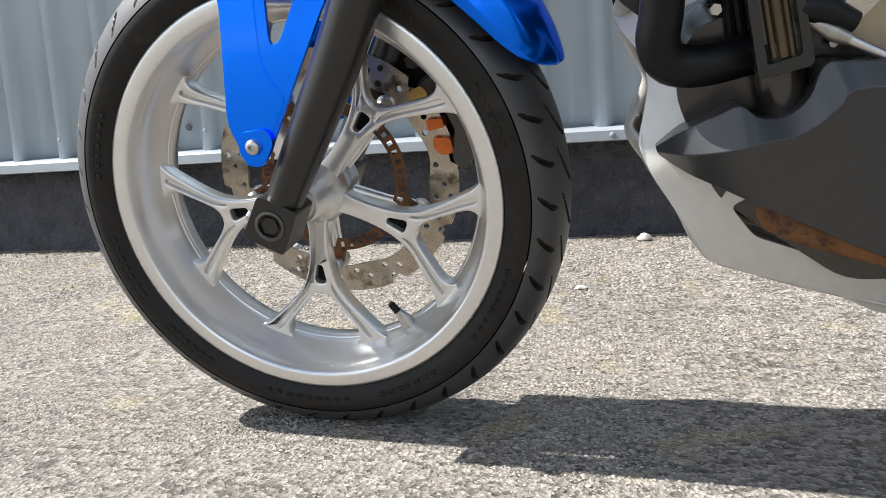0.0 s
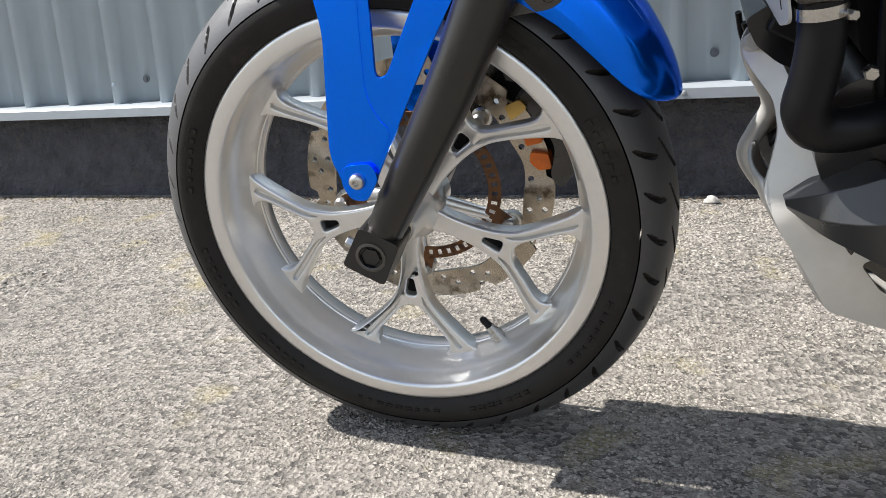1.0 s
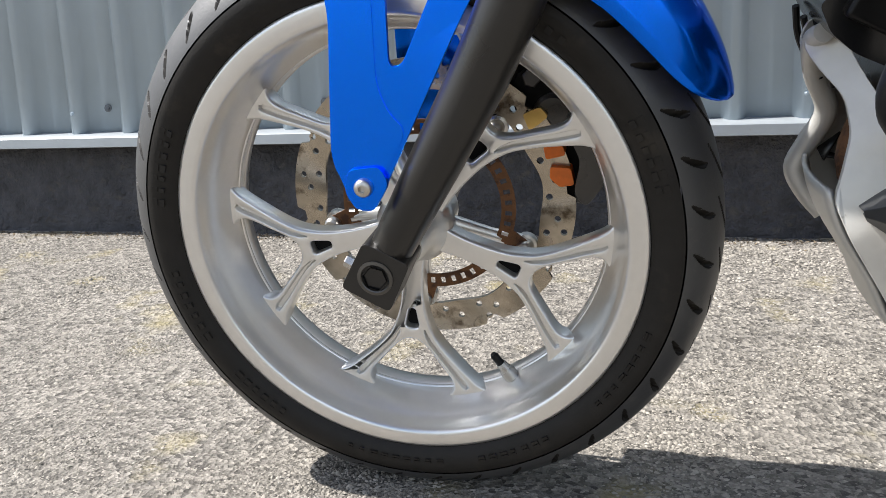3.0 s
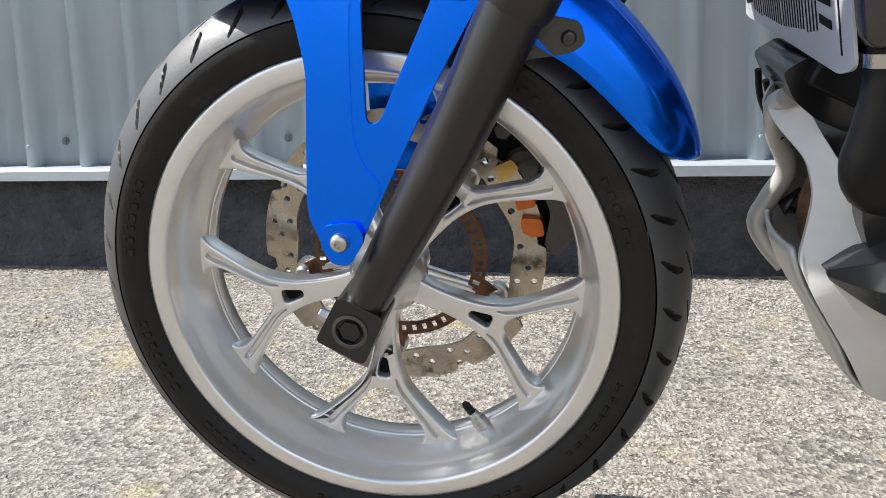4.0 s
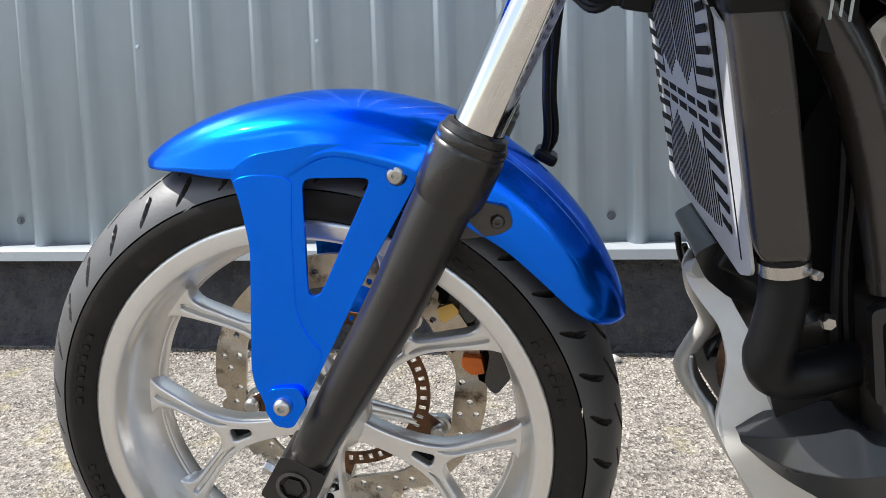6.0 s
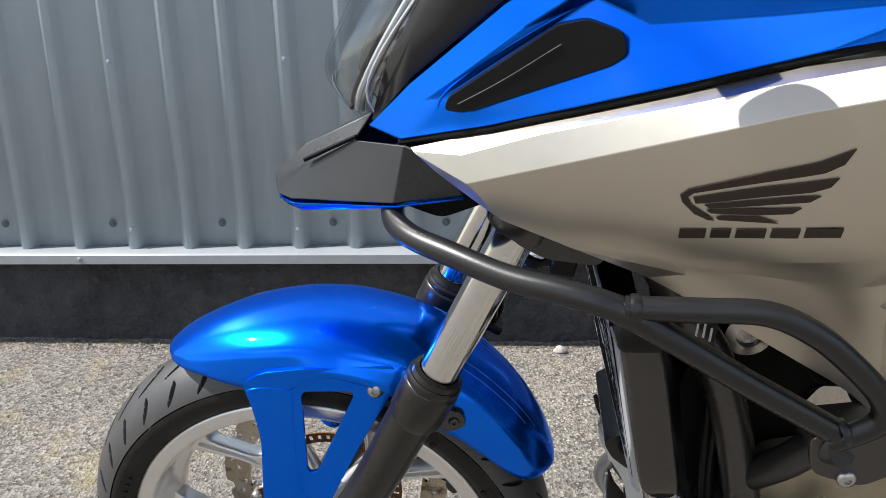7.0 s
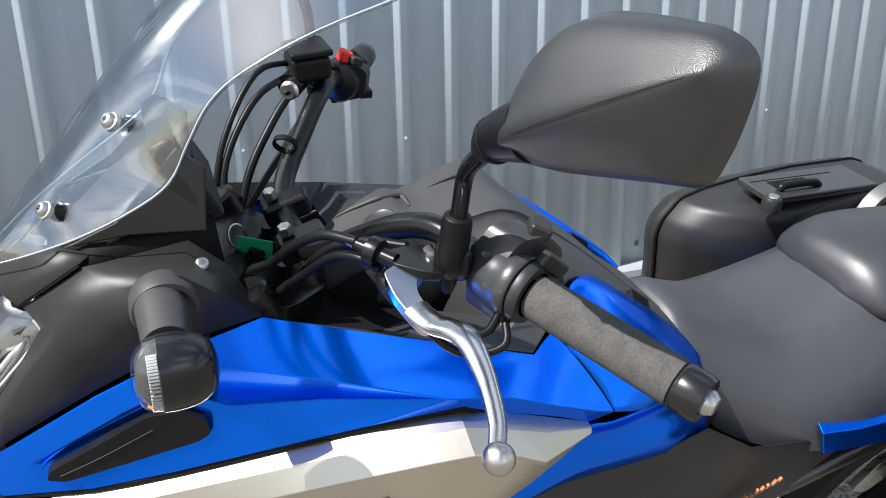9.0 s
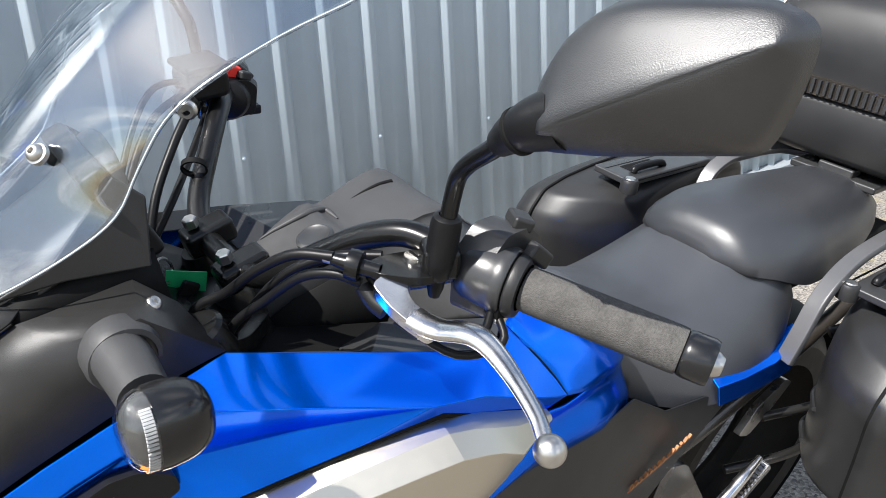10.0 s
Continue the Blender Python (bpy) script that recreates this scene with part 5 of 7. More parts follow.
def build_side_panels():
    # top edge, lip, crease, three rows of the lower face, the bottom edge
    top = [(0.170, -0.101, 0.858), (0.216, -0.116, 0.872), (0.280, -0.137, 0.892), (0.385, -0.167, 0.921), (0.457, -0.188, 0.945), (0.528, -0.205, 0.961), (0.554, -0.211, 0.964), (0.580, -0.214, 0.959), (0.600, -0.215, 0.952), (0.640, -0.214, 0.936), (0.702, -0.208, 0.907)]
    lip = [(0.173, -0.110, 0.858), (0.217, -0.135, 0.863), (0.282, -0.159, 0.888), (0.385, -0.188, 0.917), (0.455, -0.209, 0.939), (0.524, -0.226, 0.956), (0.552, -0.232, 0.961), (0.580, -0.235, 0.956), (0.601, -0.236, 0.948), (0.640, -0.232, 0.930), (0.701, -0.217, 0.906)]
    crease = [(0.176, -0.115, 0.857), (0.221, -0.145, 0.841), (0.279, -0.168, 0.862), (0.383, -0.200, 0.896), (0.452, -0.225, 0.921), (0.516, -0.244, 0.939), (0.554, -0.253, 0.946), (0.579, -0.256, 0.942), (0.597, -0.257, 0.936), (0.630, -0.252, 0.914), (0.700, -0.221, 0.903)]
    upper_face = [(0.182, -0.117, 0.852), (0.229, -0.144, 0.832), (0.285, -0.166, 0.840), (0.385, -0.199, 0.861), (0.456, -0.225, 0.878), (0.517, -0.242, 0.892), (0.550, -0.250, 0.898), (0.572, -0.252, 0.900), (0.589, -0.253, 0.898), (0.634, -0.247, 0.902), (0.688, -0.221, 0.896)]
    mid_face = [(0.190, -0.116, 0.843), (0.236, -0.141, 0.821), (0.291, -0.162, 0.818), (0.388, -0.194, 0.826), (0.459, -0.219, 0.837), (0.513, -0.236, 0.849), (0.542, -0.243, 0.858), (0.564, -0.246, 0.866), (0.582, -0.246, 0.872), (0.624, -0.242, 0.884), (0.665, -0.228, 0.887)]
    low_face = [(0.200, -0.116, 0.834), (0.242, -0.138, 0.810), (0.297, -0.160, 0.799), (0.392, -0.187, 0.794), (0.460, -0.206, 0.799), (0.507, -0.219, 0.807), (0.531, -0.227, 0.817), (0.551, -0.233, 0.828), (0.569, -0.237, 0.839), (0.601, -0.239, 0.860), (0.626, -0.238, 0.874)]
    fold = [(0.210, -0.116, 0.827), (0.250, -0.138, 0.804), (0.305, -0.161, 0.790), (0.394, -0.179, 0.782), (0.462, -0.188, 0.776), (0.502, -0.192, 0.772), (0.520, -0.194, 0.771), (0.532, -0.195, 0.772), (0.541, -0.196, 0.775), (0.550, -0.197, 0.782), (0.560, -0.200, 0.792)]
    hem = [(0.220, -0.115, 0.820), (0.256, -0.136, 0.801), (0.310, -0.157, 0.786), (0.396, -0.176, 0.773), (0.462, -0.185, 0.765), (0.502, -0.188, 0.760), (0.520, -0.189, 0.758), (0.530, -0.190, 0.757), (0.538, -0.190, 0.757), (0.544, -0.190, 0.757), (0.548, -0.190, 0.758)]
    foot = [(0.236, -0.110, 0.812), (0.270, -0.125, 0.800), (0.310, -0.139, 0.784), (0.370, -0.155, 0.758), (0.420, -0.161, 0.730), (0.470, -0.164, 0.699), (0.505, -0.166, 0.677), (0.528, -0.166, 0.662), (0.545, -0.167, 0.650), (0.560, -0.168, 0.637), (0.572, -0.168, 0.624)]
    rows = [top, lip, crease, upper_face, mid_face, low_face, fold, hem, foot]
    for side in (-1, 1):
        bm, _ = skin(rows)
        tree = BVHTree.FromBMesh(bm)
        for v in bm.verts:
            v.co.y *= -side
        panel = mesh_part("side_panel", bm, SILVER, bike, "matt silver side panel with dark winged badge", solid=0.003, bevel=0.0022, sharp=17, segments=3)
        tail = [(0.548, -0.190, 0.762), (0.560, -0.196, 0.742), (0.640, -0.198, 0.690), (0.760, -0.196, 0.610), (0.765, -0.192, 0.585), (0.735, -0.184, 0.588), (0.572, -0.168, 0.624), (0.536, -0.186, 0.755)]
        bm = faces_of(tail, [(0, 1, 2, 6, 7), (2, 3, 4, 5, 6)])
        for v in bm.verts:
            v.co.y *= -side
        mesh_part("panel_tail", bm, SILVER, panel, solid=0.003, bevel=0.002)
        if side < 0:
            for bm in feather_emblem(tree):
                mesh_part("badge_stroke", bm, INK, panel, "dark brown badge print")
    # blue upper panels: the belt crease, the lip below it and the seam at the rear
    BELT = ((0.656, -0.220, 0.948), (0.710, -0.213, 0.921), (0.732, -0.209, 0.912))
    LIP = ((0.614, -0.214, 0.943), (0.663, -0.212, 0.926), (0.703, -0.208, 0.905))
    SEAM = ((0.691, -0.172, 0.972), (0.705, -0.184, 0.955), (0.720, -0.198, 0.933))
    P = [(0.122, -0.040, 0.858), (0.159, -0.091, 0.862), (0.240, -0.131, 0.886), (0.310, -0.154, 0.907), (0.390, -0.175, 0.930), (0.470, -0.199, 0.955), (0.556, -0.218, 0.972), (0.630, -0.222, 0.945), (0.732, -0.210, 0.899),
         (0.170, -0.080, 0.908), (0.254, -0.116, 0.978), (0.305, -0.130, 1.010), (0.342, -0.148, 1.040), (0.397, -0.128, 1.041), (0.520, -0.156, 1.013), (0.642, -0.184, 0.987), (0.672, -0.163, 0.993),
         (0.351, -0.168, 1.028), (0.537, -0.224, 0.991), (0.203, -0.108, 0.904), (0.322, -0.135, 0.983), (0.360, -0.150, 0.966), (0.200, -0.110, 0.886), (0.440, -0.173, 0.974), (0.440, -0.193, 1.010), (0.60, -0.222, 0.975),
         BELT[0], BELT[1], BELT[2], LIP[0], LIP[1], LIP[2], SEAM[0], SEAM[1], SEAM[2], (0.187, -0.099, 0.900), (0.268, -0.129, 0.962), (0.316, -0.146, 0.994)]
    F = [(0, 1, 22, 35, 9), (1, 2, 22), (22, 2, 3, 19), (22, 19, 35), (35, 19, 20, 36), (36, 20, 17, 37), (9, 35, 36, 10), (10, 36, 37, 11), (11, 37, 17, 12), (12, 17, 24, 14, 13), (24, 18, 15, 14), (17, 20, 21, 23, 24), (24, 23, 18),
         (19, 3, 21, 20), (3, 4, 21), (4, 23, 21), (4, 5, 23), (5, 18, 23), (5, 6, 18), (6, 29, 25, 18), (29, 30, 26, 25), (30, 31, 27, 26), (31, 28, 27), (18, 25, 15), (25, 26, 15), (15, 26, 32, 16), (26, 27, 33, 32), (27, 28, 34, 33)]
    for side in (-1, 1):
        pts = [(x, y * -side, z) for x, y, z in P]
        panel = mesh_part("upper_panel", faces_of(pts, F), BLUE, bike, "glossy metallic blue upper fairing panel", solid=0.003, bevel=0.0045, sharp=25, segments=3)
        vent = [(0.203, 0.8945), (0.222, 0.893), (0.348, 0.942), (0.361, 0.952), (0.358, 0.970), (0.330, 0.980), (0.306, 0.975), (0.207, 0.906)]
        vent = [(0.203 + (x - 0.203) * 0.885, 0.8960 + (z - 0.8945) * 0.87) for x, z in vent]
        def sit(p):
            return (p.x, side * (0.1135 + 0.285 * (p.x - 0.205) + 0.05 * (0.96 - p.z) + p.y), p.z)
        v = mesh_part("vent_cover", plate(rounded(vent, 0.0045), -0.006, 0.0035, (), sit), PLASTIC, panel, "black triangular vent cover", bevel=0.003)
        mesh_part("vent_line", sweep([sit(Vector(q)) for q in ((0.215, 0.0042, 0.902), (0.25, 0.0042, 0.922), (0.296, 0.0042, 0.952))], 0.0005, seg=6), GREYPLASTIC, panel)
        # raised crease over the vent
        tree = BVHTree.FromBMesh(faces_of(P, F))
        ridge = []
        for x, z in ((0.196, 0.889), (0.201, 0.904), (0.226, 0.925), (0.256, 0.946), (0.290, 0.967), (0.312, 0.978)):
            hit = tree.ray_cast(Vector((x, -0.5, z)), Vector((0, 1, 0)))[0]
            if hit:
                ridge.append((x, -side * (hit.y + 0.0002), z))
        mesh_part("panel_crease", sweep(ridge, (0.0004,) + (0.0014,) * (len(ridge) - 2) + (0.0003,), seg=10), BLUE, panel)
        # seam under the blue
        seam = [(x, -side * (y + 0.004), z - 0.004) for x, y, z in (P[1], P[2], P[3], P[4], P[5], P[6], P[29], P[30])]
        mesh_part("seam", sweep(seam, (0.0030, 0.0034, 0.0034, 0.0034, 0.0034, 0.0036, 0.0026, 0.0008), seg=8, steps=2), DEEP, panel)
        # shoulder behind the panel's seam, rolling down to the seat, and the wing below it
        upper = [[(0.674, -0.161, 0.992), (0.742, -0.094, 1.004), (0.815, -0.091, 0.962), (0.900, -0.086, 0.897), (0.928, -0.108, 0.866)],
                 [SEAM[1], (0.752, -0.150, 0.968), (0.805, -0.142, 0.945), (0.872, -0.126, 0.905), (0.920, -0.128, 0.860)],
                 [(0.722, -0.198, 0.928), (0.770, -0.184, 0.927), (0.812, -0.172, 0.918), (0.872, -0.152, 0.889), (0.918, -0.137, 0.854)],
                 [BELT[2], (0.772, -0.203, 0.898), (0.808, -0.193, 0.893), (0.862, -0.172, 0.876), (0.914, -0.141, 0.848)]]
        wing = [[(0.604, -0.212, 0.822), (0.650, -0.215, 0.857), (0.697, -0.212, 0.900), (0.737, -0.206, 0.8935), (0.802, -0.191, 0.888), (0.862, -0.169, 0.871), (0.913, -0.138, 0.843)],
                [(0.603, -0.208, 0.812), (0.644, -0.206, 0.834), (0.700, -0.201, 0.870), (0.742, -0.195, 0.868), (0.812, -0.183, 0.862), (0.870, -0.165, 0.846), (0.924, -0.138, 0.820)],
                [(0.603, -0.208, 0.806), (0.640, -0.208, 0.812), (0.702, -0.206, 0.834), (0.745, -0.203, 0.836), (0.818, -0.196, 0.834), (0.876, -0.177, 0.818), (0.930, -0.149, 0.794)],
                [(0.603, -0.204, 0.801), (0.636, -0.199, 0.796), (0.704, -0.195, 0.807), (0.748, -0.195, 0.809), (0.823, -0.192, 0.807), (0.882, -0.172, 0.789), (0.935, -0.150, 0.770)]]
        for name, rows in (("tank_shoulder", upper), ("shoulder_wing", wing)):
            bm, _ = skin([[(x, y * -side, z) for x, y, z in r] for r in rows], steps=4, across=4)
            mesh_part(name, bm, BLUE, panel, solid=0.003, sharp=50)
        bead = [(0.674, -side * -0.1625, 0.9925)] + [(x, -side * (y - 0.0004), z) for x, y, z in SEAM + (BELT[2],)]
        mesh_part("panel_seam", sweep(bead, (0.0004, 0.0007, 0.0008, 0.0008, 0.0004), seg=8, steps=4), DEEP, panel)
    # black side covers below the blue
    C = [(0.548, -0.192, 0.766), (0.563, -0.215, 0.802), (0.604, -0.204, 0.803), (0.634, -0.199, 0.795), (0.700, -0.194, 0.806), (0.823, -0.190, 0.806), (0.905, -0.178, 0.812), (1.00, -0.170, 0.745), (1.10, -0.168, 0.726), (1.18, -0.165, 0.690),
         (1.06, -0.165, 0.600), (0.95, -0.165, 0.50), (0.80, -0.175, 0.52), (0.70, -0.185, 0.62), (0.60, -0.188, 0.72), (0.80, -0.200, 0.70), (0.98, -0.188, 0.66)]
    G = [(0, 1, 2, 3, 14), (3, 4, 5, 15, 14), (14, 15, 12, 13), (5, 6, 7, 16, 15), (15, 16, 11, 12), (7, 8, 9, 10, 16), (16, 10, 11)]
    for side in (-1, 1):
        cover = mesh_part("side_cover", faces_of([(x, y * -side, z) for x, y, z in C], G), CASE, bike, "black plastic side cover with small slots", solid=0.003, bevel=0.004)
        if side < 0:
            PRINT = material("worn red and gold print", (0.30, 0.12, 0.04), 0.5, 0.2, vary=0.5, scale=60, wear=(0.42, 0.04, 0.015), wear_at=0.52, wear_scale=18)
            mesh_part("model_mark", sweep([(0.914, -0.1945, 0.6600), (0.960, -0.1925, 0.6690), (1.005, -0.1905, 0.6790), (1.050, -0.1890, 0.6900)], (0.0007, 0.0014, 0.0014, 0.0006), seg=6), PRINT, cover, "small worn red and gold print")
            for k in range(14):
                f = k / 13
                mesh_part("model_mark", box((0.922 + 0.124 * f, -0.1940 + 0.0050 * f, 0.6655 + 0.028 * f), (0.0022 + 0.0012 * (k % 2), 0.004, 0.0085 - 0.002 * (k % 3)), Matrix.Rotation(radians(38), 3, "Y")), PRINT, cover, "small worn red and gold print")
            for k in range(2):
                mesh_part("slot", box((0.66 + 0.055 * k, -0.1955, 0.735 - 0.035 * k), (0.05, 0.006, 0.007), Matrix.Rotation(radians(32), 3, "Y")), DEEP, cover, bevel=0.001)
    # black filler block, added to keep daylight out of the body
    mesh_part("body_filler", plate(rounded([(0.36, 0.80), (0.36, 0.985), (0.42, 1.0), (0.50, 0.985), (0.66, 0.96), (0.86, 0.86), (1.1, 0.74), (1.0, 0.55), (0.60, 0.60), (0.42, 0.74)], 0.02), -0.10, 0.10), DEEP, bike)


build_engine_bay()
build_crash_bar()
build_side_panels()

# ---- motorcycle: nose, screen, bars ----
def both(bm_of, name, mat, label="", **kw):
    out = []
    for side in (-1, 1):
        bm = bm_of()
        if side > 0:
            flip(bm)
        out.append(mesh_part(name, bm, mat, bike, label, **kw))
    return out


def build_nose():
    # beak under the headlight
    T = [(0.018, -0.012, 0.792), (0.060, -0.030, 0.818), (0.110, -0.045, 0.845), (0.165, -0.095, 0.858), (0.200, -0.115, 0.850), (0.215, -0.105, 0.815), (0.150, -0.087, 0.799), (0.040, -0.043, 0.785), (0.020, -0.019, 0.781),
         (0.120, -0.000, 0.855), (0.050, 0.0, 0.825), (0.014, 0.0, 0.795), (0.014, 0.0, 0.782), (0.044, 0.0, 0.770), (0.200, 0.0, 0.790)]
    F = [(0, 1, 7, 8), (1, 2, 3, 6, 7), (3, 4, 5, 6), (2, 1, 10, 9), (1, 0, 11, 10), (0, 8, 12, 11)]
    under = [(8, 7, 16, 15), (7, 6, 16), (8, 15, 17, 12), (15, 16, 13, 17), (16, 6, 14, 13), (6, 5, 14)]
    both(lambda: faces_of(T, F), "beak", GREYPLASTIC, "dark grey satin plastic beak", solid=0.003, bevel=0.003)
    U = [(x, y, z - 0.0030) for x, y, z in T] + [(0.026, -0.017, 0.7705), (0.046, -0.036, 0.7720), (0.022, 0.0, 0.7705)]
    both(lambda: faces_of(U, under), "beak_underside", BLUE, "glossy blue underside of the beak", solid=0.002)
    mesh_part("beak_slot", sweep([(0.055, -0.035, 0.823), (0.085, -0.043, 0.838), (0.112, -0.050, 0.851)], 0.0022, seg=6), DEEP, bike)
    mesh_part("nose_block", plate(rounded([(0.15, 0.84), (0.13, 0.80), (0.19, 0.775), (0.26, 0.80), (0.32, 0.82), (0.33, 0.96), (0.25, 0.92)], 0.01), -0.070, 0.070), DEEP, bike, bevel=0.004)
    # headlight
    lens = [
        [(0.158, 0.0, 1.028), (0.166, -0.022, 1.030), (0.188, -0.052, 1.034), (0.216, -0.076, 1.038)],
        [(0.128, 0.0, 0.990), (0.138, -0.026, 0.992), (0.170, -0.060, 1.002), (0.219, -0.080, 1.024)],
        [(0.096, 0.0, 0.940), (0.108, -0.026, 0.942), (0.140, -0.057, 0.952), (0.187, -0.078, 0.985)],
        [(0.080, 0.0, 0.904), (0.094, -0.024, 0.904), (0.122, -0.050, 0.911), (0.148, -0.066, 0.935)],
        [(0.096, 0.0, 0.872), (0.104, -0.018, 0.870), (0.116, -0.034, 0.874), (0.127, -0.049, 0.894)],
        [(0.116, 0.0, 0.850), (0.119, -0.010, 0.850), (0.125, -0.020, 0.852), (0.132, -0.032, 0.862)],
    ]
    full = [[(x, -y, z) for x, y, z in r[::-1]] + r[1:] for r in lens]
    bm, _ = skin(full, steps=3, across=3)
    lamp = mesh_part("headlight", bm, LENS, bike, "clear-lensed headlight with bright reflector", solid=0.003, sharp=60)
    lamp.visible_shadow = False
    inner = [[(x + 0.032, y * 0.86, z * 0.985 + 0.012) for x, y, z in r] for r in full]
    bm, _ = skin(inner, steps=2, across=2)
    mesh_part("reflector", bm, REFLECTOR, lamp, "chromed reflector bowl", solid=0.002)
    for s in (-1, 1):
        for k in range(4):
            d, e = 0.0058 * k, 0.0030 * k
            guide = [(0.207 - d * 0.3, s * (0.0745 - e), 1.022 - d), (0.203 - d, s * (0.0765 - e), 1.006 - d * 0.4), (0.178 - d, s * (0.0700 - e), 0.968), (0.151 - d, s * (0.0610 - e), 0.928), (0.130 - d, s * (0.0450 - e), 0.892), (0.122 - d, s * (0.0310 - e), 0.870)]
            mesh_part("light_guide", sweep(guide, 0.0019 if k % 2 else 0.0026, seg=10, steps=4), (GUIDE, DULLSILVER, MILK, DEEP)[k], lamp, "clear ribbed light guide rod")
        border = [(x - 0.001, y * -s, z) for x, y, z in [r[3] for r in lens]]
        mesh_part("lens_border", sweep(border, 0.0013, seg=8, steps=3), MILK, lamp, "pale moulded lens border")
    for k, (z, x, w) in enumerate(((1.006, 0.192, 0.046), (0.985, 0.176, 0.052), (0.962, 0.160, 0.050), (0.940, 0.148, 0.046), (0.918, 0.138, 0.040), (0.898, 0.130, 0.032))):
        shelf = [(x, -w, z), (x - 0.006, 0, z - 0.004), (x, w, z), (x + 0.040, w, z + 0.026), (x + 0.030, 0, z + 0.020), (x + 0.040, -w, z + 0.026)]
        mesh_part("reflector_shelf", faces_of(shelf, [(0, 1, 4, 5), (1, 2, 3, 4)]), CHROME if k % 2 else REFLECTOR, lamp, "bright reflector shelf", solid=0.002)
    # black cowl beside the lamp, up to the inner fairing corner
    K = [(0.127, -0.036, 0.868), (0.152, -0.070, 0.929), (0.191, -0.082, 0.988), (0.220, -0.081, 1.032), (0.208, -0.066, 1.046),
         (0.261, -0.090, 1.091), (0.276, -0.087, 1.091), (0.346, -0.079, 1.098),
         (0.150, -0.060, 0.888), (0.176, -0.087, 0.950), (0.206, -0.099, 1.000), (0.236, -0.106, 1.040), (0.285, -0.115, 1.081), (0.335, -0.129, 1.094),
         (0.128, -0.042, 0.862), (0.170, -0.077, 0.911), (0.254, -0.113, 0.981), (0.305, -0.127, 1.014), (0.342, -0.145, 1.043), (0.398, -0.128, 1.042),
         (0.258, -0.110, 1.064), (0.378, -0.084, 1.070)]
    F = [(0, 1, 9, 8), (1, 2, 10, 9), (2, 3, 11, 10), (3, 4, 11), (4, 5, 20, 11), (5, 6, 12, 20), (6, 7, 13, 12),
         (0, 8, 15, 14), (8, 9, 15), (9, 10, 16, 15), (10, 11, 16), (11, 20, 17, 16), (20, 12, 17), (12, 13, 18, 17), (7, 21, 19, 13), (13, 19, 18)]
    both(lambda: faces_of(K, F), "headlight_cowl", COWL, "black grained plastic headlight cowl", solid=0.003, sharp=50)
    H = [(0.164, 0.0, 1.040), (0.190, -0.045, 1.050), (0.204, -0.066, 1.048), (0.257, -0.090, 1.0935), (0.268, -0.074, 1.094), (0.240, -0.060, 1.097), (0.206, 0.0, 1.074), (0.226, -0.052, 1.076)]
    F = [(0, 1, 7, 6), (6, 7, 5), (1, 2, 3, 7), (7, 3, 4, 5)]
    both(lambda: faces_of(H, F), "headlight_brow", COWL, "black grained plastic brow over the headlight", solid=0.002, sharp=40)
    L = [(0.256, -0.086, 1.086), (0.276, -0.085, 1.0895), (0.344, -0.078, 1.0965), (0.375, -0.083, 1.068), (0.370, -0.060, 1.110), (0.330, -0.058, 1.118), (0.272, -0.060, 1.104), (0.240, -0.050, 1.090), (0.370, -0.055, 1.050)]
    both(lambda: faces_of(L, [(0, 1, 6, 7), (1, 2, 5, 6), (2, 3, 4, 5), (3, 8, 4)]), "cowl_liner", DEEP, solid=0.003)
    for s in (-1, 1):
        mesh_part("cowl_bolt", dome_bolt((0.3535, s * 0.102, 1.0865), 0.0062, (0.25, s * 0.6, 0.75)), STEEL, bike, "steel cowl screw")
        mesh_part("panel_gap", sweep([(0.207, s * 0.0662, 1.0475), (0.232, s * 0.0785, 1.0690), (0.259, s * 0.0905, 1.0925)], 0.0009, seg=6), DEEP, bike)
    # screen support and instrument hood, dark, behind the screen
    hood = [[(x, w * f, z - 0.02 * f * f) for f in (-1, -0.5, 0, 0.5, 1)] for x, z, w in ((0.246, 1.088, 0.056), (0.264, 1.104, 0.062), (0.290, 1.126, 0.074), (0.325, 1.150, 0.070), (0.345, 1.182, 0.062), (0.358, 1.188, 0.060))]
    bm, _ = skin(hood, across=3)
    mesh_part("instrument_hood", bm, COWL, bike, "black instrument hood", solid=0.004)
    mesh_part("instrument_panel", box((0.352, 0, 1.140), (0.022, 0.12, 0.09), Matrix.Rotation(radians(-28), 3, "Y")), PLASTIC, bike, bevel=0.006)
    for s in (-1, 1):
        mesh_part("hood_wing", faces_of([(0.245, s * 0.066, 1.096), (0.300, s * 0.078, 1.108), (0.362, s * 0.080, 1.105), (0.366, s * 0.070, 1.160), (0.345, s * 0.064, 1.178), (0.290, s * 0.075, 1.120)], [(0, 1, 5), (1, 2, 3, 4, 5)]), COWL, bike, solid=0.004, bevel=0.002)
    # windscreen: wide at the top, waisted low, bent round its middle
    def bow(f):
        def h(g):
            return (math.sqrt((g - 0.35) ** 2 + 0.01) + g - 0.35) / 2
        return (h(abs(f)) - h(0)) / (h(1) - h(0))
    rows = []
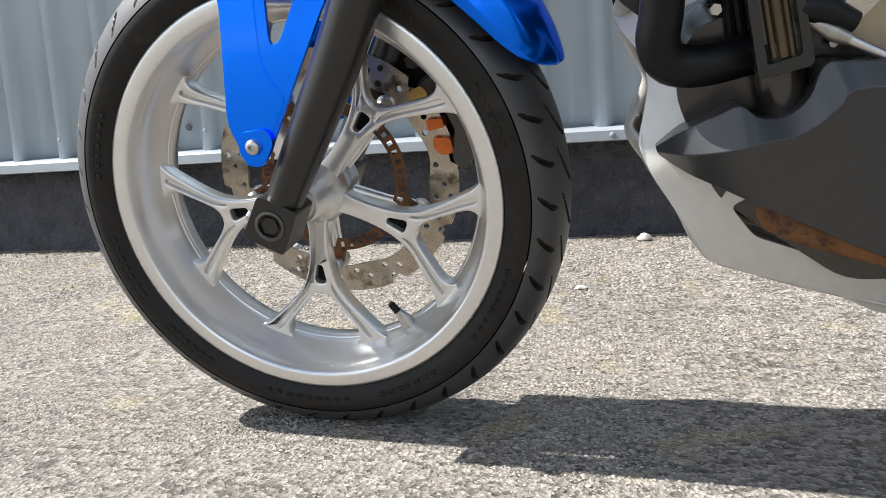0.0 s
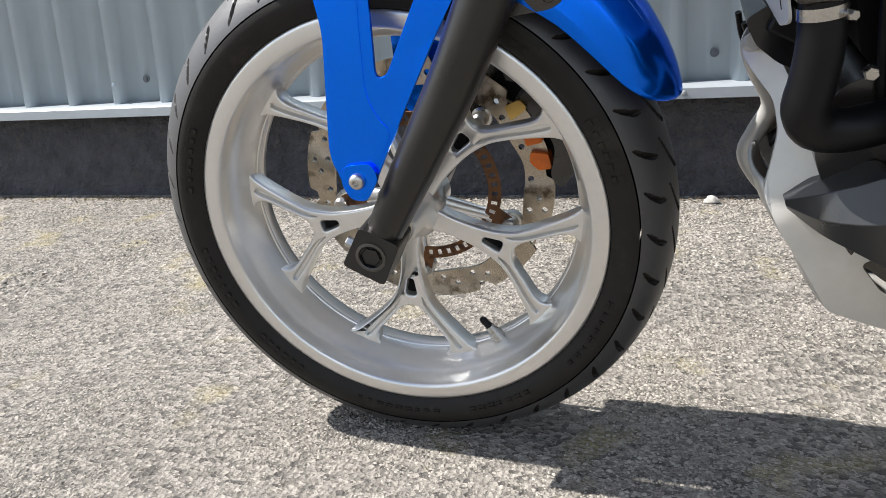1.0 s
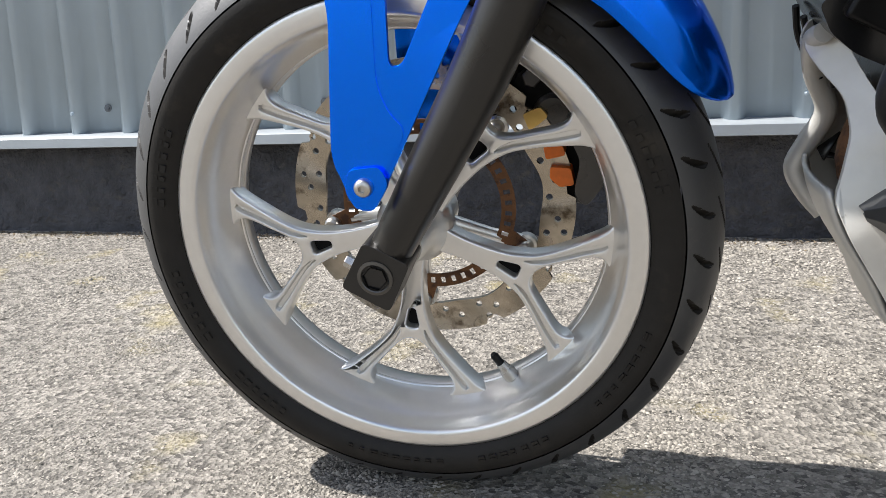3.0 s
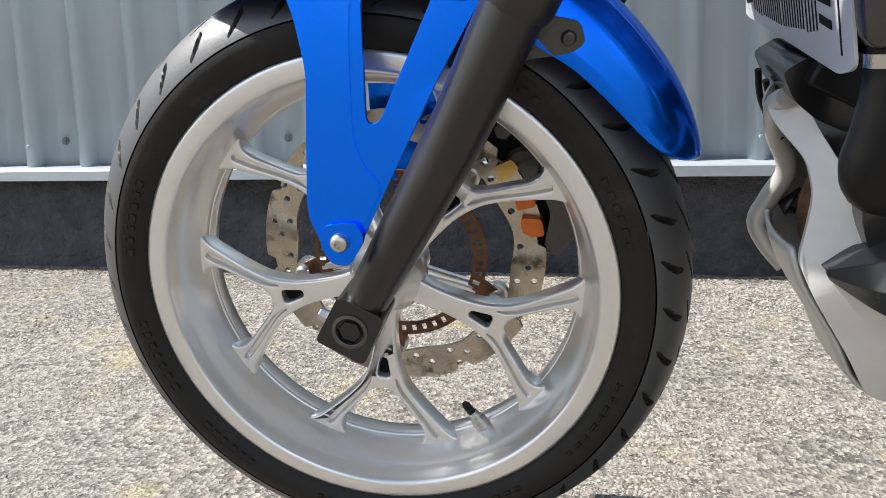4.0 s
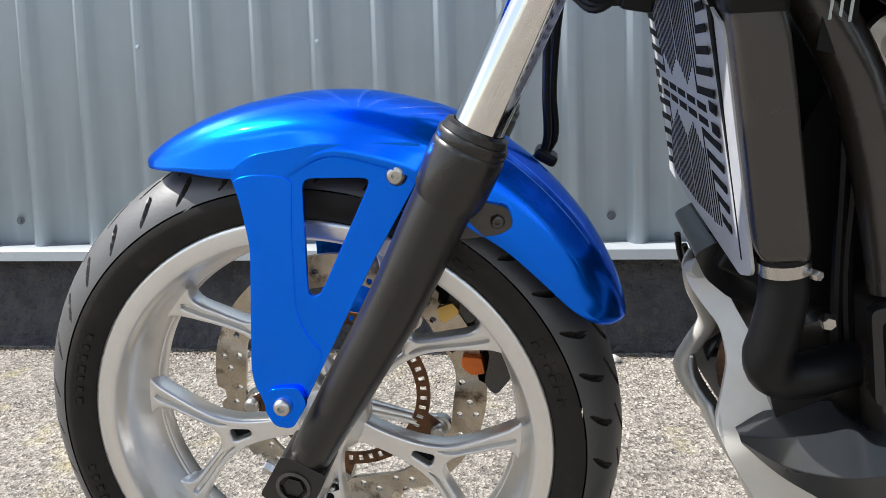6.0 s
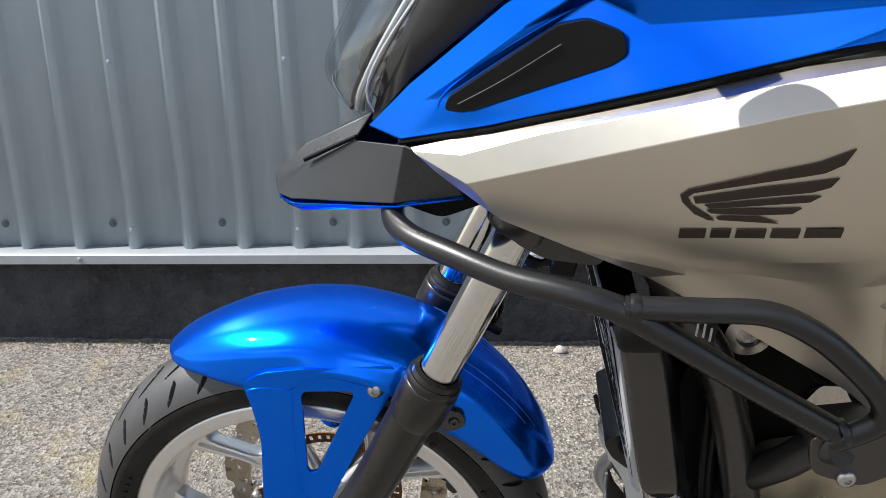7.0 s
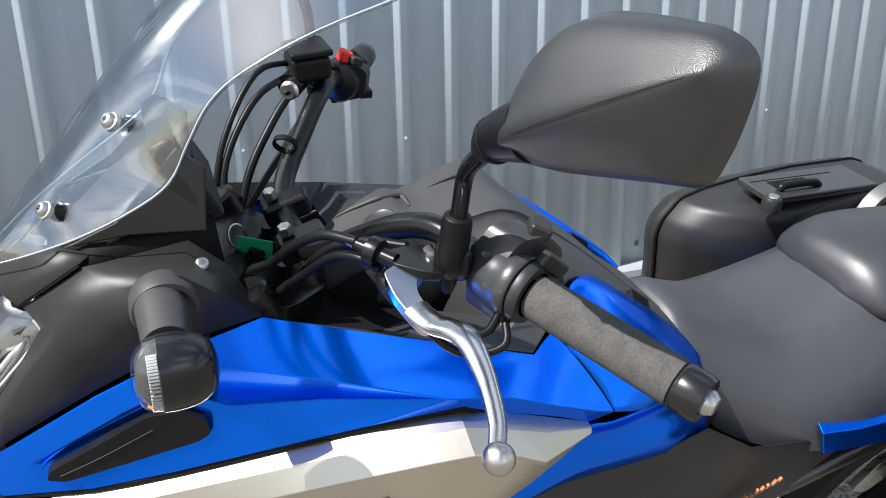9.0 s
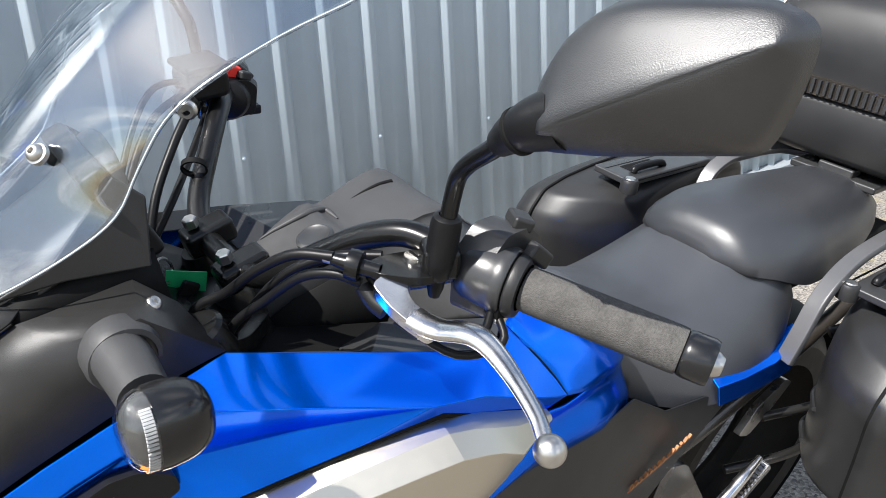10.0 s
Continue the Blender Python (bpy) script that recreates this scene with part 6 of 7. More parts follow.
    for xc, zc, xe, w, ze in ((0.162, 1.052, 0.163, 0.004, 1.0525), (0.180, 1.074, 0.215, 0.050, 1.085), (0.205, 1.104, 0.262, 0.078, 1.112), (0.235, 1.140, 0.305, 0.092, 1.138), (0.265, 1.178, 0.335, 0.100, 1.163), (0.298, 1.218, 0.352, 0.106, 1.198),
                              (0.330, 1.256, 0.370, 0.115, 1.233), (0.365, 1.292, 0.397, 0.124, 1.259), (0.410, 1.330, 0.450, 0.130, 1.288), (0.460, 1.362, 0.515, 0.130, 1.312), (0.500, 1.385, 0.560, 0.118, 1.332)):
        rows.append([(xc + (xe - xc) * bow(f), w * f, zc + (ze - zc) * bow(f)) for f in (-1, -0.85, -0.65, -0.4, -0.2, 0, 0.2, 0.4, 0.65, 0.85, 1)])
    bm, vs = skin(rows, steps=5, across=6)
    screen = mesh_part("windscreen", bm, SCREEN, bike, "tall clear plastic windscreen", solid=0.0035, sharp=60)
    screen.visible_shadow = False
    edge = material("polished screen edge", (0.36, 0.40, 0.42), 0.25, 0.0, vary=0.05)
    for s in (0, -1):
        line = [Vector(r[s]) for r in rows]
        mesh_part("screen_edge", sweep(line, 0.0009, seg=6, steps=4), edge, screen, "pale polished windscreen edge")
    for s in (-1,):
        for x, y, z in ((0.2385, 0.054, 1.129), (0.2985, 0.061, 1.2035)):
            mesh_part("screen_bolt", joined(dome_bolt((x - 0.001, s * y, z), 0.0066, (-0.62, s * 0.35, 0.6), 0.7), lathe([(0.0078, -0.003), (0.0078, 0.001), (0.006, 0.0015)], (x, s * y, z - 0.001), (-0.62, s * 0.35, 0.6), 18)), STEEL, screen, "dull screen bolt on a washer")


SMOKED = material("smoky grey reflector", (0.10, 0.10, 0.098), 0.25, 0.5, vary=0.3, scale=160)
PALERIB = material("pale ribbed lens plastic", (0.36, 0.36, 0.36), 0.25, 0.0, vary=0.1, scale=200)


def build_indicator(side):
    s = side
    stalk = [(0.315, s * 0.120, 1.072), (0.317, s * 0.150, 1.070), (0.317, s * 0.184, 1.068)]
    base = mesh_part("indicator", sweep(stalk, (0.0210, 0.0205, 0.0185), seg=24), GRAIN, bike, "black turn signal with a clear lens")
    mesh_part("stalk_collar", lathe([(0.0285, -0.016), (0.0285, -0.001), (0.0265, 0.004), (0.0225, 0.005)], (0.320, s * 0.133, 1.067), (0, s, 0.0), 30), GRAIN, base)
    rings_b, rings_l = [], []
    def ring(x, ry, rz, n=16):
        x, ry, rz = 0.3155 + (x - 0.312) * 0.80, ry * 0.72, rz * 0.72
        return [(x, s * 0.215 + ry * math.copysign(abs(math.cos(a)) ** 0.88, math.cos(a)), 1.0665 + rz * math.copysign(abs(math.sin(a)) ** 0.85, math.sin(a))) for a in (2 * math.pi * (k + 0.5) / n for k in range(n))]
    for x, ry, rz in ((0.304, 0.0345, 0.0405), (0.316, 0.035, 0.041), (0.336, 0.0325, 0.0375), (0.350, 0.024, 0.027), (0.355, 0.012, 0.014)):
        rings_b.append(ring(x, ry, rz, 24))
    for x, ry, rz in ((0.3055, 0.0335, 0.0395), (0.298, 0.033, 0.0385), (0.288, 0.029, 0.033), (0.281, 0.019, 0.022), (0.279, 0.008, 0.010)):
        rings_l.append(ring(x, ry, rz))
    mesh_part("signal_housing", loft(rings_b, 3), SHELL, base, "shiny black rounded housing", sharp=50)
    lens = mesh_part("signal_lens", loft(rings_l, 2), LENS, base, "clear ribbed lens", sharp=50)
    lens.visible_shadow = False
    bowl = [ring(0.3060 - 0.0065 * q, 0.0315 * math.sqrt(1 - 0.8 * (q / 3.6) ** 2), 0.0370 * math.sqrt(1 - 0.8 * (q / 3.6) ** 2)) for q in (0, 1, 2, 3, 3.5)]
    mesh_part("signal_reflector", loft(bowl, 1), SMOKED, base, "dull silver reflector", sharp=30)
    for k in range(24):
        a = math.radians(-66 + 5.7 * k)
        y, z = s * (0.215 + 0.0213 * math.copysign(abs(math.cos(a)) ** 0.8, math.cos(a))), 1.0665 + 0.0267 * math.copysign(abs(math.sin(a)) ** 0.85, math.sin(a))
        mesh_part("lens_rib", box((0.3048, y, z), (0.0075, 0.0018, 0.0022), Matrix.Rotation(s * a, 3, "X")), AMBER if k < 4 else PALERIB, base, bevel=0.0005)
    mesh_part("bulb", lathe([(0.0, -0.006), (0.004, -0.004), (0.005, 0.002), (0.0, 0.008)], (0.305, s * 0.228, 1.049), (-1, 0, 0), 12), AMBER, base, "amber bulb")


def build_bars():
    left = [(0.450, 0.0, 1.055), (0.452, -0.048, 1.057), (0.463, -0.085, 1.073), (0.490, -0.122, 1.104), (0.511, -0.150, 1.126), (0.530, -0.178, 1.1375), (0.545, -0.207, 1.1345), (0.559, -0.233, 1.127), (0.574, -0.256, 1.1205), (0.610, -0.327, 1.1128), (0.638, -0.384, 1.107)]
    both_sides = [(x, -y, z) for x, y, z in left[:0:-1]] + left
    bar = mesh_part("handlebar", sweep(both_sides, 0.0112, seg=18, steps=6), BARBLACK, bike, "black tubular handlebar")
    for s in (-1, 1):
        mesh_part("riser", lathe([(0.020, -0.07), (0.019, 0.0), (0.016, 0.008), (0, 0.008)], (0.444, s * 0.039, 1.036), (-0.35, 0, 1), 22), BARBLACK, bar)
        mesh_part("bar_clamp", box((0.453, s * 0.039, 1.058), (0.050, 0.030, 0.026), Matrix.Rotation(radians(-18), 3, "Y")), BARBLACK, bar, bevel=0.006)
        for dx in (-0.016, 0.016):
            mesh_part("clamp_bolt", hex_bolt((0.453 + dx, s * 0.039, 1.0690 - dx * 0.20), 0.0072, (-0.3, 0, 1), 1.0), STEEL, bar, "bright clamp bolt")
    mesh_part("top_yoke", plate(rounded([(-0.115, 0.385), (-0.06, 0.355), (0.06, 0.355), (0.115, 0.385), (0.10, 0.43), (0.05, 0.475), (-0.05, 0.475), (-0.10, 0.43)], 0.015), 0.0, 0.018, (), lambda p: (p.z, p.x, 1.012 + p.y - 0.35 * (p.z - 0.42))), BARBLACK, bar, "black top yoke", bevel=0.004)
    for s in (-1, 1):
        mesh_part("fork_cap", lathe([(0.0215, -0.02), (0.0215, 0.012), (0.018, 0.016), (0, 0.016)], (0.392, s * 0.098, 1.038), (-0.45, 0, 1), 24), BARBLACK, bar)
        axis = Vector((0.066, s * 0.1325, -0.014)).normalized()
        a = Vector((0.580, s * 0.2675, 1.119))
        grip = mesh_part("grip", lathe([(0.012, 0.0), (0.0170, 0.001), (0.0180, 0.005), (0.0182, 0.03), (0.0180, 0.118), (0.0175, 0.123), (0.012, 0.124)], a, axis, 36), FOAM if s < 0 else PLASTIC, bike, "grey foam handlebar grip" if s < 0 else "black rubber throttle grip")
        mesh_part("bar_end", joined(lathe([(0.0, 0.122), (0.0150, 0.122), (0.0172, 0.125), (0.0178, 0.128), (0.0178, 0.142), (0.0165, 0.1455), (0.0115, 0.146), (0.0110, 0.144), (0, 0.144)], a, axis, 32)), SHELL, grip, "shiny black bar-end weight")
        mesh_part("bar_end_screw", joined(lathe([(0.0095, 0.143), (0.0095, 0.1475), (0.0066, 0.152), (0.0040, 0.1525), (0.004, 0.149), (0, 0.149)], a, axis, 16)), STEEL, grip, "bright steel end screw")
        # switch gear: a stepped clamshell with buttons behind, and a ribbed collar by the grip
        sw = a - axis * 0.010
        house = mesh_part("switch_housing", joined(lathe([(0.0, -0.044), (0.013, -0.044), (0.0215, -0.040), (0.0245, -0.034), (0.0262, -0.020), (0.0266, -0.012), (0.0275, -0.010), (0.0275, -0.003), (0.0262, -0.0005), (0.020, 0.0), (0, 0.0)], sw, axis, 32)), GREYPLASTIC if s < 0 else PLASTIC, bike, "black handlebar switch housing", bevel=0.001)
        mesh_part("ring_clamp", lathe([(0.0190, 0.0005), (0.0245, 0.0005), (0.0262, 0.002), (0.0265, 0.006), (0.0245, 0.0098), (0.0190, 0.010)], sw, axis, 32), CASE, house, "shiny black collar")
        mesh_part("collar_lug", box(sw + axis * 0.005 + Vector((0.017, 0, 0.022)), (0.026, 0.011, 0.014), Matrix.Rotation(radians(40), 3, "Y")), CASE, house, bevel=0.003)
        mesh_part("collar_clamp", box(sw + axis * 0.004 + Vector((-0.016, 0, -0.0230)), (0.012, 0.011, 0.012), Matrix.Rotation(radians(35), 3, "Y")), STEEL, house, "small steel clamp", bevel=0.002)
        box_side = [(-0.020, -0.026), (0.024, -0.020), (0.027, 0.012), (0.014, 0.022), (-0.016, 0.021)] if s > 0 else [(-0.026, -0.032), (0.018, -0.034), (0.028, -0.012), (0.027, 0.026), (0.012, 0.040), (-0.010, 0.038), (-0.028, 0.016)]
        mesh_part("switch_block", plate(rounded(box_side, 0.006), -0.037, -0.0075, (), lambda p: sw + axis * p.y + Vector((p.x + 0.010, 0, p.z))), GREYPLASTIC if s < 0 else PLASTIC, house, bevel=0.004)
        mesh_part("switch_button", box(sw - axis * 0.020 + (Vector((0.016, 0, 0.0255)) if s > 0 else Vector((0.026, 0, 0.0400))), (0.018, 0.022, 0.011), Matrix.Rotation(radians(s * 24), 3, "Z") @ Matrix.Rotation(radians(18), 3, "Y")), CASE, house, bevel=0.003)
        mesh_part("mirror_mount", box((0.532, s * 0.222, 1.136), (0.030, 0.030, 0.026), Matrix.Rotation(radians(s * 30), 3, "Z")), BARBLACK, house, bevel=0.006)
        if s > 0:
            mesh_part("kill_switch", box(sw - axis * 0.014 + Vector((0.004, 0.0, 0.030)), (0.016, 0.020, 0.016), Matrix.Rotation(radians(20), 3, "Y")), RED, house, "red engine stop switch", bevel=0.003)
            mesh_part("fluid_reservoir", joined(box((0.512, 0.184, 1.164), (0.046, 0.058, 0.030), Matrix.Rotation(radians(-6), 3, "Y"))), PLASTIC, house, "black brake fluid reservoir", bevel=0.008)
            mesh_part("reservoir_cap", box((0.511, 0.184, 1.182), (0.049, 0.061, 0.008), Matrix.Rotation(radians(-6), 3, "Y")), PLASTIC, house, bevel=0.003)
            mesh_part("banjo_bolt", joined(lathe([(0.011, -0.01), (0.011, 0.004), (0.008, 0.006), (0.008, 0.012), (0.0045, 0.012), (0.0045, 0.006), (0, 0.006)], (0.486, 0.160, 1.142), (-0.45, -0.85, 0.1), 18)), STEEL, house, "steel brake hose bolt")
            mesh_part("master_cylinder", sweep([(0.486, 0.163, 1.145), (0.510, 0.196, 1.150), (0.528, 0.222, 1.142)], 0.015, seg=14), BARBLACK, house)
            mesh_part("brake_lever", sweep([(0.500, 0.205, 1.128), (0.505, 0.27, 1.112), (0.530, 0.34, 1.100), (0.560, 0.40, 1.093)], (0.009, 0.0075, 0.007, 0.006), seg=12), STEEL, house)
            mesh_part("switch_tail", box(sw + Vector((0.028, 0.0, -0.022)), (0.018, 0.02, 0.012)), PLASTIC, house, bevel=0.003)
            for i, pts in enumerate(([(0.486, 0.158, 1.140), (0.462, 0.140, 1.115), (0.430, 0.115, 1.070), (0.410, 0.09, 1.02)], [(0.492, 0.18, 1.155), (0.445, 0.155, 1.135), (0.405, 0.12, 1.08), (0.395, 0.09, 1.02)], [(0.50, 0.19, 1.165), (0.450, 0.17, 1.16), (0.405, 0.13, 1.10), (0.385, 0.10, 1.03)], [(0.54, 0.235, 1.118), (0.505, 0.19, 1.095), (0.46, 0.14, 1.06), (0.42, 0.11, 1.02)])):
                mesh_part("cable", sweep(pts, (0.0048, 0.004, 0.0035, 0.0042)[i], seg=10), PLASTIC, bar)
            mesh_part("cable_tie", lathe([(0.0115, -0.003), (0.0135, -0.003), (0.0135, 0.003), (0.0115, 0.003)], (0.466, 0.098, 1.103), (0.4, 0.75, 0.5), 18), DEEP, bar)
    # clutch side
    perch = mesh_part("clutch_perch", joined(sweep([(0.540, -0.222, 1.130), (0.516, -0.206, 1.1165), (0.490, -0.199, 1.1165)], (0.016, 0.011, 0.008), seg=14)), BARBLACK, bike, "black clutch lever perch")
    mesh_part("perch_plate", plate(rounded([(-0.235, 0.535), (-0.190, 0.527), (-0.186, 0.505), (-0.190, 0.482), (-0.208, 0.484), (-0.232, 0.508)], 0.008), 0.0, 0.007, (), lambda p: (p.z, p.x, 1.1220 + p.y - 0.02 * (p.x + 0.2))), BARBLACK, perch, bevel=0.002)
    mesh_part("pivot_screw", lathe([(0.0, 0.0065), (0.0015, 0.0065), (0.0085, 0.0065), (0.0092, 0.004), (0.0092, 0.0)], (0.522, -0.204, 1.1260), (0, 0, 1), 20), STEEL, perch, "slotted pivot screw")
    mesh_part("screw_slot", box((0.522, -0.204, 1.1327), (0.0016, 0.015, 0.001)), DEEP, perch)
    mesh_part("cable_adjuster", joined(lathe([(0.0065, -0.02), (0.0065, -0.006), (0.0118, -0.005), (0.0124, 0.0), (0.0118, 0.005), (0.0065, 0.006), (0.005, 0.018), (0, 0.018)], (0.478, -0.188, 1.128), (-0.62, 0.75, 0.1), 26)), BARBLACK, perch, "knurled cable adjuster")
    mesh_part("adjuster_tip", lathe([(0.0048, 0.016), (0.0048, 0.024), (0, 0.024)], (0.478, -0.188, 1.128), (-0.62, 0.75, 0.1), 14), STEEL, perch)
    # polished lever: a broad flat blade, a double bend and a thin arm with a ball end
    sec = [(math.cos(a) * 1.0, math.sin(a) * 0.62) for a in (2 * math.pi * k / 20 for k in range(20))]
    path = [(0.4925, -0.247, 1.1090), (0.4960, -0.257, 1.1075), (0.5015, -0.269, 1.1080), (0.508, -0.284, 1.113), (0.512, -0.298, 1.1145), (0.513, -0.315, 1.111), (0.512, -0.338, 1.103), (0.507, -0.364, 1.095), (0.4995, -0.380, 1.0905)]
    lever = mesh_part("clutch_lever", sweep(path, (0.0116, 0.0114, 0.0112, 0.0112, 0.0106, 0.0088, 0.0072, 0.0064, 0.0058), section=sec, steps=6, up=(0, 0, 1)), POLISH, bike, "polished alloy clutch lever with ball end")
    bm = bmesh.new()
    bmesh.ops.create_uvsphere(bm, u_segments=26, v_segments=16, radius=0.0108)
    bmesh.ops.translate(bm, vec=(0.4985, -0.386, 1.088), verts=bm.verts)
    mesh_part("lever_ball", bm, STEEL, lever, "satin ball at the lever's tip")
    blade = rounded([(0.477, -0.213), (0.493, -0.2085), (0.507, -0.2125), (0.5085, -0.2205), (0.4995, -0.2270), (0.4975, -0.2370), (0.5010, -0.2490), (0.5070, -0.2620), (0.4925, -0.2650), (0.4840, -0.2470), (0.4795, -0.2340)], 0.005, 3)
    mesh_part("lever_blade", plate(blade, 0.0, 0.0095, (), lambda p: (p.x, p.z, 1.1255 - p.y + 0.42 * (p.z + 0.215) + 0.10 * (p.x - 0.49))), POLISH, lever, bevel=0.0022)
    # cables on the left
    runs = (([(0.467, -0.176, 1.132), (0.447, -0.150, 1.127), (0.428, -0.125, 1.106), (0.412, -0.100, 1.077), (0.391, -0.076, 1.050), (0.392, -0.060, 0.985)], 0.0044),
            ([(0.483, -0.190, 1.112), (0.469, -0.172, 1.115), (0.453, -0.148, 1.104), (0.436, -0.122, 1.074), (0.417, -0.096, 1.039), (0.405, -0.085, 0.985)], 0.0042),
            ([(0.508, -0.180, 1.124), (0.480, -0.150, 1.116), (0.45, -0.12, 1.09), (0.42, -0.09, 1.03)], 0.0042),
            ([(0.556, -0.260, 1.101), (0.540, -0.268, 1.092), (0.515, -0.250, 1.092), (0.497, -0.215, 1.105), (0.490, -0.190, 1.116)], 0.0036),
            ([(0.560, -0.262, 1.100), (0.552, -0.280, 1.086), (0.520, -0.266, 1.078), (0.492, -0.225, 1.095)], 0.0034))
    for pts, r in runs:
        mesh_part("cable", sweep(pts, r, seg=10), PLASTIC, bar)
    mesh_part("cable_boot", sweep([(0.486, -0.190, 1.108), (0.488, -0.202, 1.100), (0.492, -0.212, 1.096)], 0.008, seg=10), PLASTIC, bar)
    mesh_part("cable_clip", box((0.560, -0.262, 1.103), (0.010, 0.012, 0.012)), DEEP, bar, bevel=0.001)
    # ignition, key and green tag
    lock = mesh_part("ignition_lock", lathe([(0.019, -0.03), (0.019, 0.006), (0.016, 0.010), (0.006, 0.010), (0.005, 0.004), (0, 0.004)], (0.400, 0.004, 1.026), (-0.3, -0.1, 1), 24), PLASTIC, bike, "black ignition lock")
    mesh_part("key_ring", lathe([(0.011, -0.0009), (0.0128, -0.0009), (0.0128, 0.0009), (0.011, 0.0009)], (0.396, 0.000, 1.052), (0.6, -0.6, 0.4), 22, closed=True), STEEL, lock, "steel key ring")
    mesh_part("key_head", box((0.408, -0.020, 1.036), (0.018, 0.006, 0.022), Matrix.Rotation(radians(30), 3, "Y")), PLASTIC, lock, "black key head", bevel=0.003)
    mesh_part("key_tag", box((0.411, -0.010, 1.042), (0.036, 0.0016, 0.020), Matrix.Rotation(radians(8), 3, "Y") @ Matrix.Rotation(radians(-20), 3, "Z")), GREEN, lock, "green plastic key tag", bevel=0.0006)
    mesh_part("tag_insert", box((0.417, -0.0125, 1.039), (0.020, 0.0012, 0.013), Matrix.Rotation(radians(8), 3, "Y") @ Matrix.Rotation(radians(-20), 3, "Z")), PAPER, lock, "pale card in the key tag")


def build_mirror(side):
    s = side
    stem = [(0.528, s * 0.231, 1.165), (0.527, s * 0.236, 1.192), (0.525, s * 0.243, 1.212), (0.521, s * 0.258, 1.228), (0.516, s * 0.285, 1.249), (0.513, s * 0.300, 1.262)]
    stalk = mesh_part("mirror", sweep(stem, (0.0066, 0.0064, 0.0064, 0.0064, 0.0068, 0.0085), seg=16, steps=6), BARBLACK, bike, "black rear-view mirror on a bent stalk")
    mesh_part("stalk_boot", lathe([(0.0, -0.036), (0.0045, -0.034), (0.0065, -0.026), (0.0068, -0.018), (0.0105, -0.014), (0.0118, 0.0), (0.0118, 0.030), (0.0105, 0.036), (0.0075, 0.038), (0.0065, 0.038)], (0.527, s * 0.2285, 1.140), (0.01, s * 0.10, 1), 24), PLASTIC, stalk)
    neck = [(0.5145, s * 0.292, 1.2555), (0.512, s * 0.305, 1.266), (0.514, s * 0.318, 1.275), (0.520, s * 0.332, 1.283)]
    mesh_part("mirror_joint", sweep(neck, (0.0095, 0.0125, 0.0160, 0.0190), seg=20), PLASTIC, stalk)
    mesh_part("joint_collar", lathe([(0.0135, -0.002), (0.0150, -0.001), (0.0150, 0.0015), (0.0135, 0.0025)], (0.5125, s * 0.309, 1.2685), (0.05, s * 0.8, 0.55), 24), DEEP, stalk)
    # shell: outline across (y, z) behind, and a slanting crest on its front
    rim = rounded([(0.306, 1.262), (0.308, 1.298), (0.319, 1.328), (0.336, 1.347), (0.356, 1.356), (0.392, 1.362), (0.428, 1.366), (0.446, 1.360), (0.449, 1.345), (0.446, 1.318), (0.438, 1.290), (0.416, 1.283), (0.362, 1.265), (0.316, 1.254)], 0.010, 3)
    rim = [(0.306 + (y - 0.306) * 0.96, 1.268 + (z - 1.268) * 0.96) for y, z in rim]
    cy = 0.385
    a, b = Vector((0.337, 1.2805)), Vector((0.4355, 1.347))
    rings = []
    for back, f in ((0.006, -0.035), (0.002, 0.0), (-0.004, 0.02), (-0.010, 0.07), (-0.0150, 0.16), (-0.0215, 0.36), (-0.0275, 0.60), (-0.0315, 0.76), (-0.0338, 0.87), (-0.0346, 0.94), (-0.0348, 0.975)):
        ring = []
        for y, z in rim:
            p = Vector((y, z))
            g = max(0.0, min(1.0, (p - a).dot(b - a) / (b - a).length_squared))
            c = a + (b - a) * g
            q = p + (c - p) * f
            gq = max(0.0, min(1.0, (q - a).dot(b - a) / (b - a).length_squared))
            deep = 1.15 * back * (1.0 - 0.50 * gq ** 2) if back < 0 else back
            ring.append((0.550 + 0.20 * (q.x - cy) + deep, s * q.x, q.y))
        rings.append(ring)
    mesh_part("mirror_shell", loft(rings, 1), FADED, stalk, "black grained mirror shell, shining in the sun", sharp=85)
    face = [(0.5565 + 0.20 * (y - cy), s * (cy + (y - cy) * 0.93), 1.310 + (z - 1.310) * 0.92) for y, z in rim]
    back = [(x - 0.003, y, z) for x, y, z in face]
    mesh_part("mirror_glass", loft([face, back]), MIRROR, stalk, "silvered mirror glass")


build_nose()
for s in (-1, 1):
    build_indicator(s)
    build_mirror(s)
build_bars()

